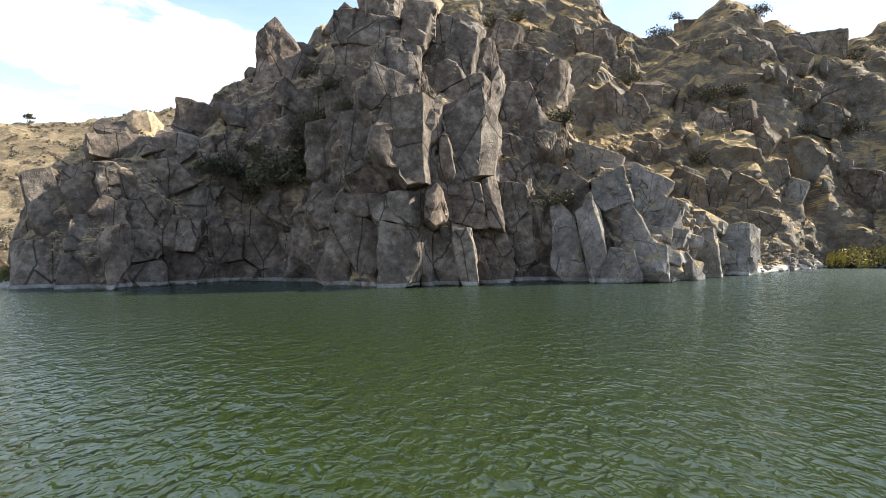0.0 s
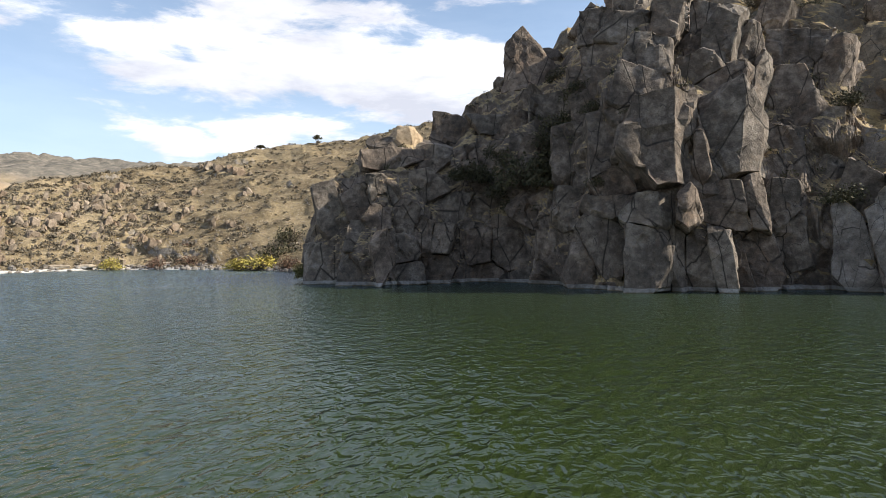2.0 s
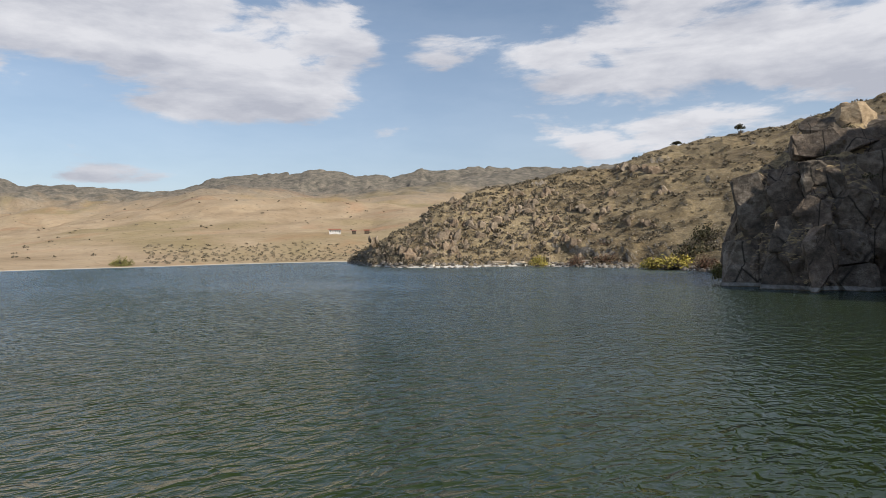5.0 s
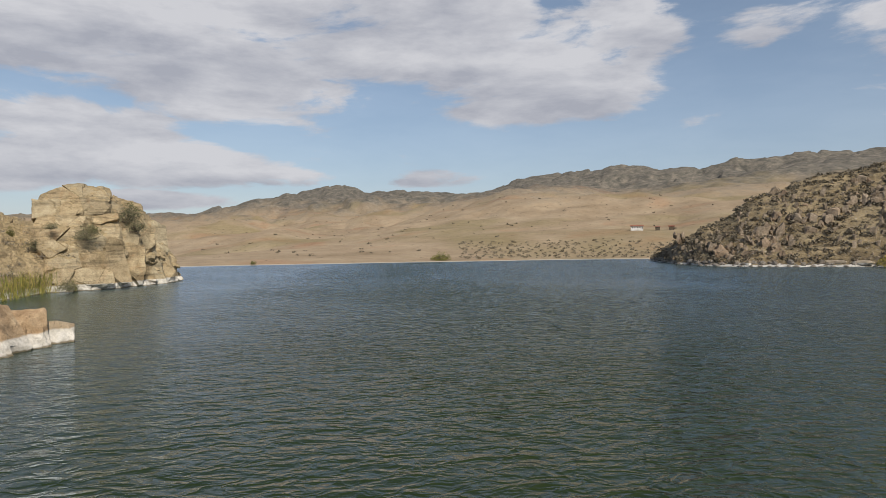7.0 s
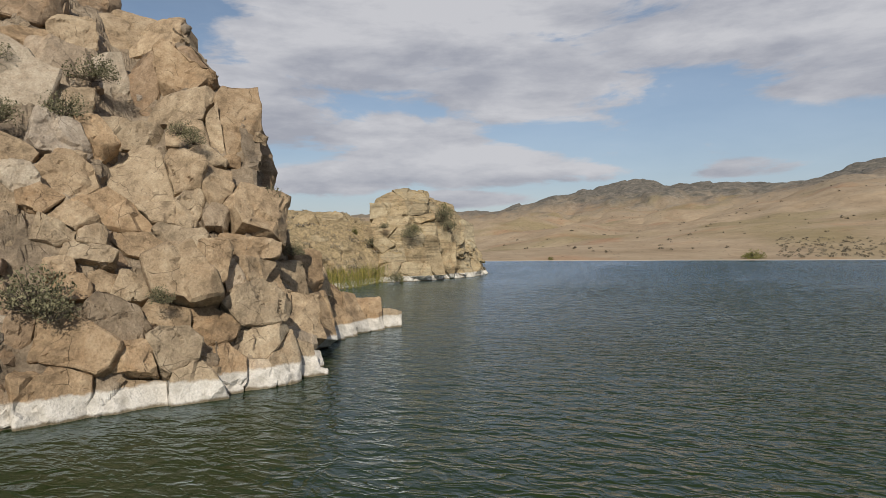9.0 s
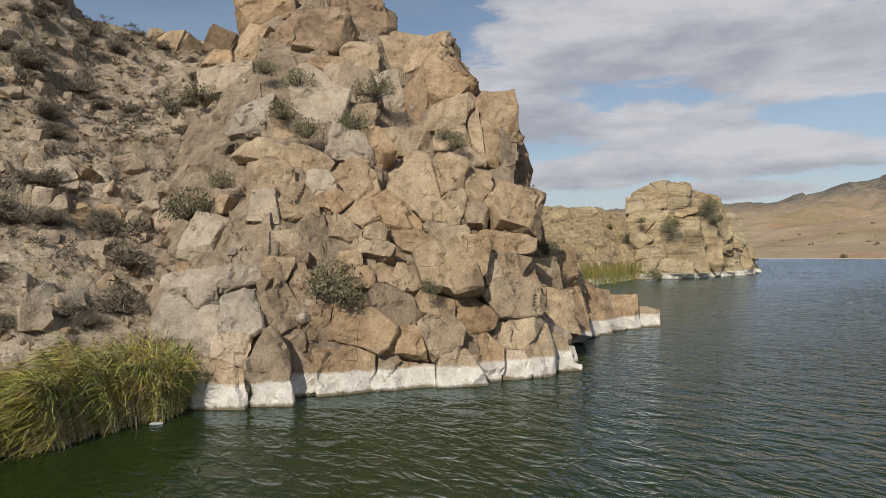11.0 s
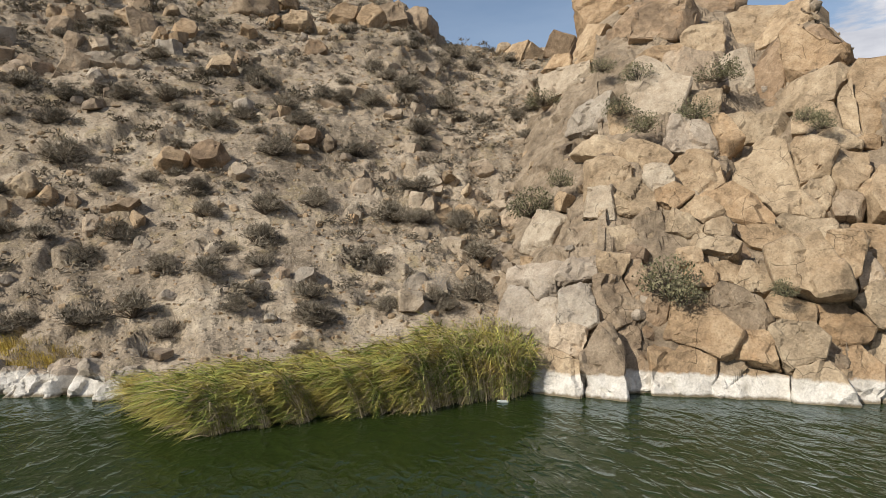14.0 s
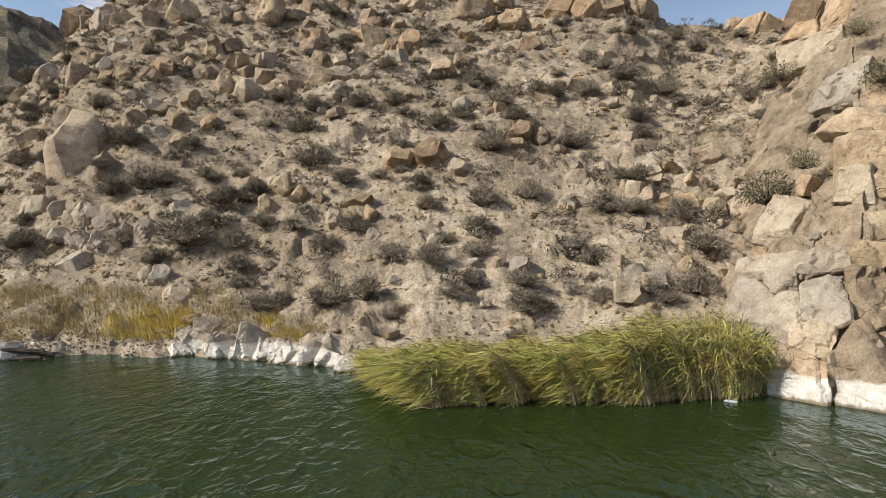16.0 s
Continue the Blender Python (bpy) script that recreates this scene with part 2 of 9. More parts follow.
def soil_material(name, dark, mid, light, size=1.0, rock=(0.3, 0.26, 0.21), scrub=(0.1, 0.085, 0.06), grass=(0.36, 0.285, 0.165), band=0.0):
    """Dry gravelly slope: soil, stones, patches of dead grass, and bare rock where it is steep."""
    m, nt, sh = start(name)
    pos, z, up, _ = place(nt)
    big = noise_at(nt, pos, 0.12 / size, 5, 0.6, 0.5)
    mid_n = noise_at(nt, pos, 0.9 / size, 6, 0.7)
    fine = noise_at(nt, pos, 7.0 / size, 6, 0.75)
    col = ramp(nt, maths(nt, "ADD", maths(nt, "MULTIPLY", big, 0.5), maths(nt, "MULTIPLY", mid_n, 0.5)), (0.4, dark), (0.5, mid), (0.59, light))
    col = mix(nt, ramp(nt, noise_at(nt, pos, 0.5 / size, 6, 0.7), (0.53, grey(0)), (0.64, grey(0.8))), col, grass)
    col = mix(nt, ramp(nt, noise_at(nt, pos, 2.2 / size, 5, 0.7), (0.56, grey(0)), (0.63, grey(0.75))), col, scrub)
    steep = ramp(nt, maths(nt, "ADD", up, maths(nt, "MULTIPLY", maths(nt, "SUBTRACT", mid_n, 0.5), 0.5)), (0.36, grey(1)), (0.52, grey(0)))
    col = mix(nt, steep, col, mix(nt, fine, tuple(0.7 * c for c in rock), tuple(1.3 * c for c in rock)))
    stone = node(nt, "ShaderNodeTexVoronoi", Scale=3.4 / size)
    nt.links.new(pos, stone.inputs["Vector"])
    pebble = ramp(nt, stone.outputs["Distance"], (0.12, grey(0.8)), (0.3, grey(0)))
    sep = nt.nodes.new("ShaderNodeSeparateColor")
    nt.links.new(stone.outputs["Color"], sep.inputs[0])
    some = maths(nt, "MULTIPLY", pebble, maths(nt, "GREATER_THAN", sep.outputs[0], 0.62))
    col = mix(nt, some, col, mix(nt, sep.outputs[1], (0.26, 0.21, 0.16), (0.5, 0.45, 0.38)))
    chips = node(nt, "ShaderNodeTexVoronoi", Scale=9.0 / size)
    nt.links.new(pos, chips.inputs["Vector"])
    chip = nt.nodes.new("ShaderNodeSeparateColor")
    nt.links.new(chips.outputs["Color"], chip.inputs[0])
    few = maths(nt, "MULTIPLY", ramp(nt, chips.outputs["Distance"], (0.2, grey(0.85)), (0.42, grey(0))), maths(nt, "GREATER_THAN", chip.outputs[0], 0.45))
    col = mix(nt, few, col, mix(nt, chip.outputs[1], (0.12, 0.095, 0.07), (0.5, 0.43, 0.33)))
    col = mix(nt, 0.6, col, ramp(nt, fine, (0.33, grey(0.3)), (0.62, grey(1.0))), "MULTIPLY")
    if band:
        edge = maths(nt, "ADD", z, maths(nt, "MULTIPLY", maths(nt, "SUBTRACT", mid_n, 0.5), 1.1))
        lime = ramp(nt, maths(nt, "DIVIDE", edge, band * 1.35, True), (0.0, grey(0.4)), (0.1, grey(0.9)), (0.6, grey(0.9)), (0.78, grey(0.0)))
        col = mix(nt, lime, col, mix(nt, fine, (0.4, 0.38, 0.35), (0.74, 0.71, 0.67)))
    nt.links.new(col, sh.inputs["Base Color"])
    sh.inputs["Roughness"].default_value = 0.95
    sh.inputs["Specular IOR Level"].default_value = 0.15
    relief(nt, sh, (mid_n, 0.7, 0.3 * size), (some, 0.6, 0.06 * size), (few, 0.7, 0.04 * size), (fine, 0.8, 0.08 * size))
    return m


def far_material():
    """Mown tan steppe with red earth, scrub on the rough ridges with some haze put into its colour."""
    m, nt, sh = start("far_grass")
    pos, z, up, _ = place(nt)
    big = noise_at(nt, pos, 0.006, 5, 0.6, 0.4)
    mid_n = noise_at(nt, pos, 0.03, 6, 0.65)
    fine = noise_at(nt, pos, 0.25, 5, 0.7)
    col = ramp(nt, mid_n, (0.3, (0.3, 0.222, 0.14)), (0.5, (0.4, 0.302, 0.198)), (0.7, (0.47, 0.365, 0.245)))
    col = mix(nt, ramp(nt, noise_at(nt, pos, 0.012, 4, 0.55, 0.8), (0.56, grey(0)), (0.66, grey(0.55))), col, (0.4, 0.22, 0.125))
    col = mix(nt, ramp(nt, big, (0.52, grey(0)), (0.62, grey(0.6))), col, (0.27, 0.22, 0.11))
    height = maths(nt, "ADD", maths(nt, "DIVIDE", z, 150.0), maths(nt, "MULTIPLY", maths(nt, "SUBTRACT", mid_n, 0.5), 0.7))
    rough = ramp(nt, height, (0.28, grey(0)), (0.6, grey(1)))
    # scrub tones greyed towards blue: the ridge's haze is put into the colour
    hazed_scrub = ramp(nt, noise_at(nt, pos, 0.08, 6, 0.75), (0.36, (0.1, 0.095, 0.08)), (0.52, (0.185, 0.165, 0.135)), (0.66, (0.29, 0.245, 0.19)))
    col = mix(nt, rough, col, hazed_scrub)
    dots = ramp(nt, noise_at(nt, pos, 0.33, 3, 0.6), (0.64, grey(0)), (0.7, grey(0.7)))
    col = mix(nt, dots, col, (0.1, 0.085, 0.05))
    col = mix(nt, 0.4, col, ramp(nt, fine, (0.3, grey(0.5)), (0.7, grey(1))), "MULTIPLY")
    shore = ramp(nt, maths(nt, "DIVIDE", z, 1.0, True), (0.06, grey(0.8)), (0.2, grey(0)))
    col = mix(nt, shore, col, (0.6, 0.55, 0.48))
    nt.links.new(col, sh.inputs["Base Color"])
    sh.inputs["Roughness"].default_value = 0.95
    sh.inputs["Specular IOR Level"].default_value = 0.1
    relief(nt, sh, (mid_n, 0.5, 4.0), (fine, 0.4, 0.8))
    return m


def water_material():
    """Wind-rippled lake: dark green body, mirror surface, waves at three sizes running one way."""
    m, nt, sh = start("water")
    pos, z, up, _ = place(nt)
    turn = node(nt, "ShaderNodeMapping", Rotation=(0, 0, radians(WIND)), Scale=(1.0, 0.62, 1.0))
    nt.links.new(pos, turn.inputs["Vector"])
    w = turn.outputs[0]

    def crests(scale, distort):
        """Pointed crests and rounded troughs."""
        n = noise_at(nt, w, scale, 2, 0.5, distort)
        return maths(nt, "POWER", maths(nt, "SUBTRACT", 1.0, maths(nt, "ABSOLUTE", maths(nt, "MULTIPLY", maths(nt, "SUBTRACT", n, 0.5), 2.6))), 1.6)

    long_w, mid_w, short_w = crests(0.62, 0.3), crests(1.7, 0.5), noise_at(nt, w, 7.0, 3, 0.6, 0.4)
    patch = ramp(nt, noise_at(nt, pos, 0.03, 4, 0.6, 0.5), (0.35, grey(0.6)), (0.65, grey(1.0)))
    sep = nt.nodes.new("ShaderNodeSeparateXYZ")
    nt.links.new(pos, sep.inputs[0])
    lee = ramp(nt, maths(nt, "DIVIDE", maths(nt, "ADD", sep.outputs[1], 26.0), 34.0, True), (0.1, grey(0.26)), (0.9, grey(1.0)))
    patch = maths(nt, "MULTIPLY", patch, lee)
    sh.inputs["Base Color"].default_value = (0.021, 0.0325, 0.0072, 1)
    out_r = nt.nodes.new("ShaderNodeVectorMath")
    out_r.operation = "LENGTH"
    nt.links.new(pos, out_r.inputs[0])
    fetch = maths(nt, "ADD", 1.0, maths(nt, "MULTIPLY", maths(nt, "DIVIDE", out_r.outputs["Value"], 130.0, True), 1.1))
    patch = maths(nt, "MULTIPLY", patch, fetch)
    open_wind = maths(nt, "ADD", 1.0, maths(nt, "MULTIPLY", maths(nt, "DIVIDE", sep.outputs[1], 25.0, True), -0.4))
    patch = maths(nt, "MULTIPLY", patch, open_wind)
    open_water = ramp(nt, maths(nt, "DIVIDE", out_r.outputs["Value"], 160.0, True), (0.08, grey(0.05)), (0.3, grey(0.14)), (0.8, grey(0.24)))
    sh.inputs["Roughness"].default_value = 0.5
    sh.inputs["Specular IOR Level"].default_value = 0.0
    relief(nt, sh, (maths(nt, "MULTIPLY", long_w, patch), 1.0, 0.155), (maths(nt, "MULTIPLY", mid_w, patch), 1.0, 0.085), (maths(nt, "MULTIPLY", short_w, patch), 1.0, 0.024))
    ripples = sh.inputs["Normal"].links[0].from_socket
    gloss = node(nt, "ShaderNodeBsdfGlossy", Color=(0.73, 0.85, 1.0, 1))
    nt.links.new(open_water, gloss.inputs["Roughness"])
    mirror = node(nt, "ShaderNodeFresnel", IOR=1.345)
    both = nt.nodes.new("ShaderNodeMixShader")
    nt.links.new(ripples, gloss.inputs["Normal"])
    nt.links.new(ripples, mirror.inputs["Normal"])
    nt.links.new(mirror.outputs[0], both.inputs[0])
    nt.links.new(sh.outputs[0], both.inputs[1])
    nt.links.new(gloss.outputs[0], both.inputs[2])
    end = next(n for n in nt.nodes if n.type == "OUTPUT_MATERIAL")
    nt.links.new(both.outputs[0], end.inputs["Surface"])
    return m


def leaf_material(name, a, b, rough=0.75, size=1.0, clump=None, deep=0.45):
    """Foliage, varied from leaf to leaf and from plant to plant. deep: share of dark patches, painted shade in the
    reeds.
    """
    m, nt, sh = start(name)
    pos, z, up, island = place(nt)
    info = nt.nodes.new("ShaderNodeObjectInfo")
    col = mix(nt, island, a, b)
    if clump:
        col = mix(nt, ramp(nt, noise_at(nt, pos, 1.1, 4, 0.6), (0.4, grey(0)), (0.62, grey(0.85))), col, clump)
    col = mix(nt, deep, col, ramp(nt, noise_at(nt, pos, 2.5 / size, 3), (0.36, grey(0.3)), (0.62, grey(1.0))), "MULTIPLY")
    hue = node(nt, "ShaderNodeHueSaturation")
    nt.links.new(col, hue.inputs["Color"])
    nt.links.new(maths(nt, "ADD", maths(nt, "MULTIPLY", info.outputs["Random"], 0.5), 0.75), hue.inputs["Value"])
    nt.links.new(hue.outputs[0], sh.inputs["Base Color"])
    sh.inputs["Roughness"].default_value = rough
    sh.inputs["Specular IOR Level"].default_value = 0.2
    return m


WIND = 62.0
ROCK_TAN = rock_material("rock_tan", (0.215, 0.155, 0.093), (0.415, 0.303, 0.183), (0.555, 0.428, 0.275), (0.43, 0.29, 0.16))
ROCK_PALE = rock_material("rock_pale", (0.32, 0.255, 0.18), (0.46, 0.37, 0.262), (0.57, 0.475, 0.35), (0.44, 0.32, 0.2))
ROCK_BROWN = rock_material("rock_brown", (0.165, 0.125, 0.086), (0.29, 0.222, 0.152), (0.4, 0.315, 0.222), (0.31, 0.195, 0.115))
GRAVEL = rock_material("gravel", (0.16, 0.14, 0.115), (0.27, 0.24, 0.2), (0.4, 0.36, 0.31), (0.3, 0.23, 0.16), band=0)
ROCK_ASH = rock_material("rock_ash", (0.27, 0.22, 0.165), (0.41, 0.345, 0.265), (0.52, 0.45, 0.355), (0.42, 0.32, 0.21))
SHORE_ROCK = rock_material("shore_rock", (0.27, 0.22, 0.165), (0.41, 0.345, 0.265), (0.52, 0.45, 0.355), (0.42, 0.32, 0.21), band=0.8)
# brown rock, also shade put into the colour of dark faces and clefts
ROCK_UMBER_SHADE = rock_material("rock_umber_shade", (0.165, 0.12, 0.078), (0.3, 0.22, 0.14), (0.42, 0.322, 0.215), (0.38, 0.25, 0.14))
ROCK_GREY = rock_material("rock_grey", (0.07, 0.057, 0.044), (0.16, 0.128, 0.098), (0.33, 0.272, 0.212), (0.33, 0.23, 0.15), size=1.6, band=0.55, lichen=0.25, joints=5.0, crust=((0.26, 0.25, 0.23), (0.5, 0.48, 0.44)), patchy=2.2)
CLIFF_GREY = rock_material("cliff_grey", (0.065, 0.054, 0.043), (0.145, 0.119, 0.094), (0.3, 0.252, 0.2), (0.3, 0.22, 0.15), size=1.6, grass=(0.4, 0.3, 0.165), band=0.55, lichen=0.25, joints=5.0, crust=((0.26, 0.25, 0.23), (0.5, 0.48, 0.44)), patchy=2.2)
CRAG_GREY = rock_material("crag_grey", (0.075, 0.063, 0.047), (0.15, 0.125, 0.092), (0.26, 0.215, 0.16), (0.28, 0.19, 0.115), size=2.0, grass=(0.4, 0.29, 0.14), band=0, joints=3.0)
# bed under the headland blocks, darkened: shade of the gaps put into colour
SHADE_ROCK = rock_material("shade_rock", (0.165, 0.12, 0.078), (0.31, 0.23, 0.148), (0.44, 0.34, 0.23), (0.38, 0.25, 0.14))
SPUR_GREY = rock_material("spur_grey", (0.13, 0.115, 0.097), (0.25, 0.224, 0.193), (0.38, 0.346, 0.302), (0.32, 0.25, 0.18), size=1.3, grass=(0.4, 0.3, 0.14), joints=1.7, band=0.6, crust=((0.3, 0.29, 0.27), (0.55, 0.53, 0.49)), patchy=0.6)
HILL_ROCK = rock_material("hill_rock", (0.09, 0.078, 0.06), (0.165, 0.142, 0.108), (0.25, 0.215, 0.165), (0.26, 0.185, 0.11), size=3.5, grass=(0.42, 0.3, 0.14), band=0.95)
OUTCROP_ROCK = rock_material("outcrop_rock", (0.29, 0.225, 0.13), (0.46, 0.365, 0.22), (0.57, 0.47, 0.3), (0.44, 0.27, 0.13), size=2.0, grass=(0.43, 0.33, 0.185), band=0.9, bedding=1.3)
SOIL = soil_material("soil", (0.19, 0.152, 0.109), (0.39, 0.316, 0.23), (0.54, 0.45, 0.336), rock=(0.33, 0.265, 0.19))
MID_SOIL = soil_material("dry_hill", (0.125, 0.092, 0.055), (0.24, 0.183, 0.105), (0.37, 0.288, 0.17), size=4.0, band=0.5)
DARK_SOIL = soil_material("dark_hill", (0.08, 0.075, 0.055), (0.13, 0.115, 0.085), (0.2, 0.17, 0.12), size=4.0)
FAR_GRASS = far_material()
WATER = water_material()

# ---- land: numpy noise and sheets that rise from a shore to a crest ----
def hashed(ix, iy, iz, seed):
    h = (ix.astype(np.int64) * 374761393 + iy.astype(np.int64) * 668265263 + iz.astype(np.int64) * 2147483647 + seed * 1274126177) & 0xFFFFFFFF
    h = ((h ^ (h >> 13)) * 1274126177) & 0xFFFFFFFF
    h = ((h ^ (h >> 16)) * 2246822519) & 0xFFFFFFFF
    return ((h ^ (h >> 15)) & 0xFFFFFF) / float(0x1000000)


def vnoise(p, seed=0):
    i = np.floor(p)
    f = p - i
    f = f * f * (3 - 2 * f)
    total = np.zeros(len(p))
    for dx in (0, 1):
        for dy in (0, 1):
            for dz in (0, 1):
                w = (f[:, 0] if dx else 1 - f[:, 0]) * (f[:, 1] if dy else 1 - f[:, 1]) * (f[:, 2] if dz else 1 - f[:, 2])
                total += w * hashed(i[:, 0] + dx, i[:, 1] + dy, i[:, 2] + dz, seed)
    return total * 2 - 1


def fbm(p, octaves=4, seed=0, gain=0.5):
    total, amp = np.zeros(len(p)), 1.0
    for k in range(octaves):
        total += amp * vnoise(p * 2 ** k + 17.3 * k, seed + k)
        amp *= gain
    return total


def blocks(p, seed, tilt=1.1, crack=0.2, width=0.1, soft=14.0):
    """Jointed rock: each cell is a plane of its own height and tilt, with a groove along some of the joints."""
    base = np.floor(p - 0.5)
    cells = []
    for dx in (0, 1):
        for dy in (0, 1):
            for dz in (0, 1):
                c = base + (dx, dy, dz)
                r = [hashed(c[:, 0], c[:, 1], c[:, 2], seed + k) for k in range(7)]
                v = p - (c + 0.5 + 0.85 * (np.stack(r[:3], 1) - 0.5))
                d = np.sqrt((v * v).sum(1))
                own = (r[3] - 0.5) + tilt * ((r[4] - 0.5) * v[:, 0] + (r[5] - 0.5) * v[:, 2] + (r[6] - 0.5) * v[:, 1])
                cells.append((d, own))
    d = np.stack([c[0] for c in cells])
    own = np.stack([c[1] for c in cells])
    two = np.partition(d, 1, axis=0)[:2]
    w = np.exp(-soft * 3 * (d - two[0]))
    value = (w * own).sum(0) / w.sum(0)
    gap = two[1] - two[0]
    keep = np.clip(vnoise(p * 0.7 + 5.5, seed + 9) * 2.5 + 0.3, 0, 1)
    return value - crack * keep * np.clip(1 - gap / width, 0, 1)


def turned(p, rx, ry, rz, sx, sy, sz):
    m = np.array(Euler((radians(rx), radians(ry), radians(rz))).to_matrix())
    return (p @ m.T) / (sx, sy, sz)


def sheet_points(rows, profile, nb, ns):
    """A sheet in bearings about the lake. rows: bearing, shore distance, crest distance, crest height; profile: s, reach, height."""
    rows = np.array(sorted(rows))
    b = np.linspace(rows[0, 0], rows[-1, 0], nb)
    d0, d1, z1 = (np.interp(b, rows[:, 0], rows[:, k]) for k in (1, 2, 3))
    prof = np.array(profile)
    s = np.linspace(prof[0, 0], prof[-1, 0], ns)
    fr, fz = np.interp(s, prof[:, 0], prof[:, 1]), np.interp(s, prof[:, 0], prof[:, 2])
    r = d0[:, None] + (d1 - d0)[:, None] * fr[None, :]
    z = np.where(s[None, :] < 0, fz[None, :] * 10, z1[:, None] * fz[None, :])
    a = np.radians(b)[:, None]
    return np.stack([-np.sin(a) * r, np.cos(a) * r, z], 2), np.broadcast_to(s[None, :], z.shape)


def sheet_normals(g):
    u = np.gradient(g, axis=0)
    v = np.gradient(g, axis=1)
    n = np.cross(v, u)
    n /= np.linalg.norm(n, axis=2)[:, :, None] + 1e-9
    return n


def mesh_from_grid(name, g, material, smooth=False, closed=False):
    nb, ns = g.shape[:2]
    idx = np.arange(nb * ns).reshape(nb, ns)
    if closed:
        idx = np.vstack([idx, idx[:1]])
    q = np.stack([idx[:-1, :-1], idx[:-1, 1:], idx[1:, 1:], idx[1:, :-1]], 2).reshape(-1, 4)
    return mesh_from_quads(name, g.reshape(-1, 3), q, material, smooth)


def mesh_from_quads(name, verts, q, material, smooth=False):
    me = bpy.data.meshes.new(name)
    me.vertices.add(len(verts))
    me.vertices.foreach_set("co", np.ascontiguousarray(verts, dtype=np.float32).ravel())
    k = q.shape[1]
    me.loops.add(q.size)
    me.loops.foreach_set("vertex_index", np.ascontiguousarray(q, dtype=np.int32).ravel())
    me.polygons.add(len(q))
    me.polygons.foreach_set("loop_start", np.arange(0, q.size, k, dtype=np.int32))
    me.polygons.foreach_set("use_smooth", np.full(len(q), smooth))
    me.update(calc_edges=True)
    me.validate()
    if material:
        me.materials.append(material)
    return me


CLIFF = [(-0.06, -0.06, -0.3), (0, 0, 0), (0.25, 0.1, 0.3), (0.5, 0.28, 0.6), (0.75, 0.55, 0.83), (1, 1, 1), (1.15, 1.4, 1.0), (1.3, 2.0, 0.85)]
SLOPE = [(-0.06, -0.06, -0.3), (0, 0, 0), (0.06, 0.05, 0.035), (0.3, 0.27, 0.26), (0.6, 0.58, 0.6), (1, 1, 1), (1.12, 1.2, 0.98), (1.3, 1.8, 0.75)]
CRAG = [(-0.06, -0.08, -0.25), (0, 0, 0), (0.12, 0.05, 0.1), (0.3, 0.2, 0.3), (0.55, 0.5, 0.55), (0.8, 0.75, 0.8), (1, 1, 1), (1.15, 1.3, 0.9), (1.3, 1.8, 0.5)]

NORTH = [(34.2, 98, 101, 0.5), (33.2, 93, 101, 9), (32.2, 91, 101, 13), (30.3, 88, 102, 15.8), (28.1, 86, 104, 21.0), (25.3, 88, 106, 24.5), (23.4, 90, 106, 23.2),
         (21.4, 91, 108, 23.9), (20.0, 91, 110, 28), (18.9, 92, 112, 31), (17, 91, 114, 33), (11.2, 85, 112, 37), (9.7, 81, 112, 41.5), (8.7, 80, 112, 45.7),
         (4.1, 77, 114, 47.5), (0.1, 78, 108, 40.7), (-3.5, 82, 108, 38.6), (-8, 85, 106, 35), (-11, 85, 103, 30), (-11.8, 85, 98, 23),
         (-13.5, 85, 97, 19.3), (-15.9, 84, 95, 16.5)]
NORTH_TAIL = [(-15.9, 84, 95, 16.5), (-18.2, 85, 94, 13), (-20, 86, 95, 10.7), (-21.8, 95, 99, 8.5), (-24.4, 104, 107, 6), (-26, 111, 113, 2), (-26.4, 114, 116, 0)]
BACK = [(18, 115, 140, 25), (14, 112, 150, 38), (9.2, 108, 165, 64), (-1, 105, 170, 71), (-14, 100, 170, 69), (-16.3, 100, 168, 61.5), (-17.7, 101, 165, 58),
        (-21, 103, 168, 59), (-25.2, 108, 172, 62.5), (-28.9, 123, 172, 55.5), (-31.9, 132, 172, 50), (-35.1, 139, 182, 55), (-42, 145, 192, 54),
        (-60, 150, 200, 50), (-90, 150, 210, 45), (-110, 150, 210, 40)]
MIDDLE = [(67.2, 215, 217, 0.3), (64.9, 178, 190, 5.3), (62.7, 165, 192, 9), (61.4, 162, 200, 11.6), (59.2, 160, 210, 18), (57.3, 160, 215, 21),
          (53.5, 162, 230, 26.5), (50.6, 163, 240, 29.5), (46.6, 160, 250, 33.6), (43.5, 153, 255, 35), (40.4, 147, 262, 42), (37.3, 138, 270, 45),
          (33.2, 126, 275, 48), (28, 122, 280, 53), (21.6, 125, 280, 59), (18.9, 130, 280, 63.5), (10, 140, 280, 60), (0, 160, 280, 50)]
HEADLAND = [(162, 27, 50, 10), (158.5, 26, 52, 15), (155, 24.5, 54, 21), (152.6, 24.5, 57, 24.5), (151.8, 24.5, 58, 27.5), (146, 25.5, 58, 30.5), (140.4, 25.5, 56, 27),
            (139.4, 25.5, 55, 24.9), (137.9, 25.8, 52, 22.7), (134.5, 26, 48, 22.2), (131.7, 26.5, 44, 18.4), (130.6, 27, 42, 16.1), (128.6, 27.5, 40, 15.2),
            (128.1, 27.5, 39.5, 12.5), (126.5, 28, 39, 9.7), (125.2, 29, 40, 6.3), (123.2, 30.5, 42, 4.6), (122.7, 36, 44, 4.3), (121.3, 41, 45.5, 2.7), (119.1, 44, 47.5, 2.2), (116.9, 47, 48, 0.4)]
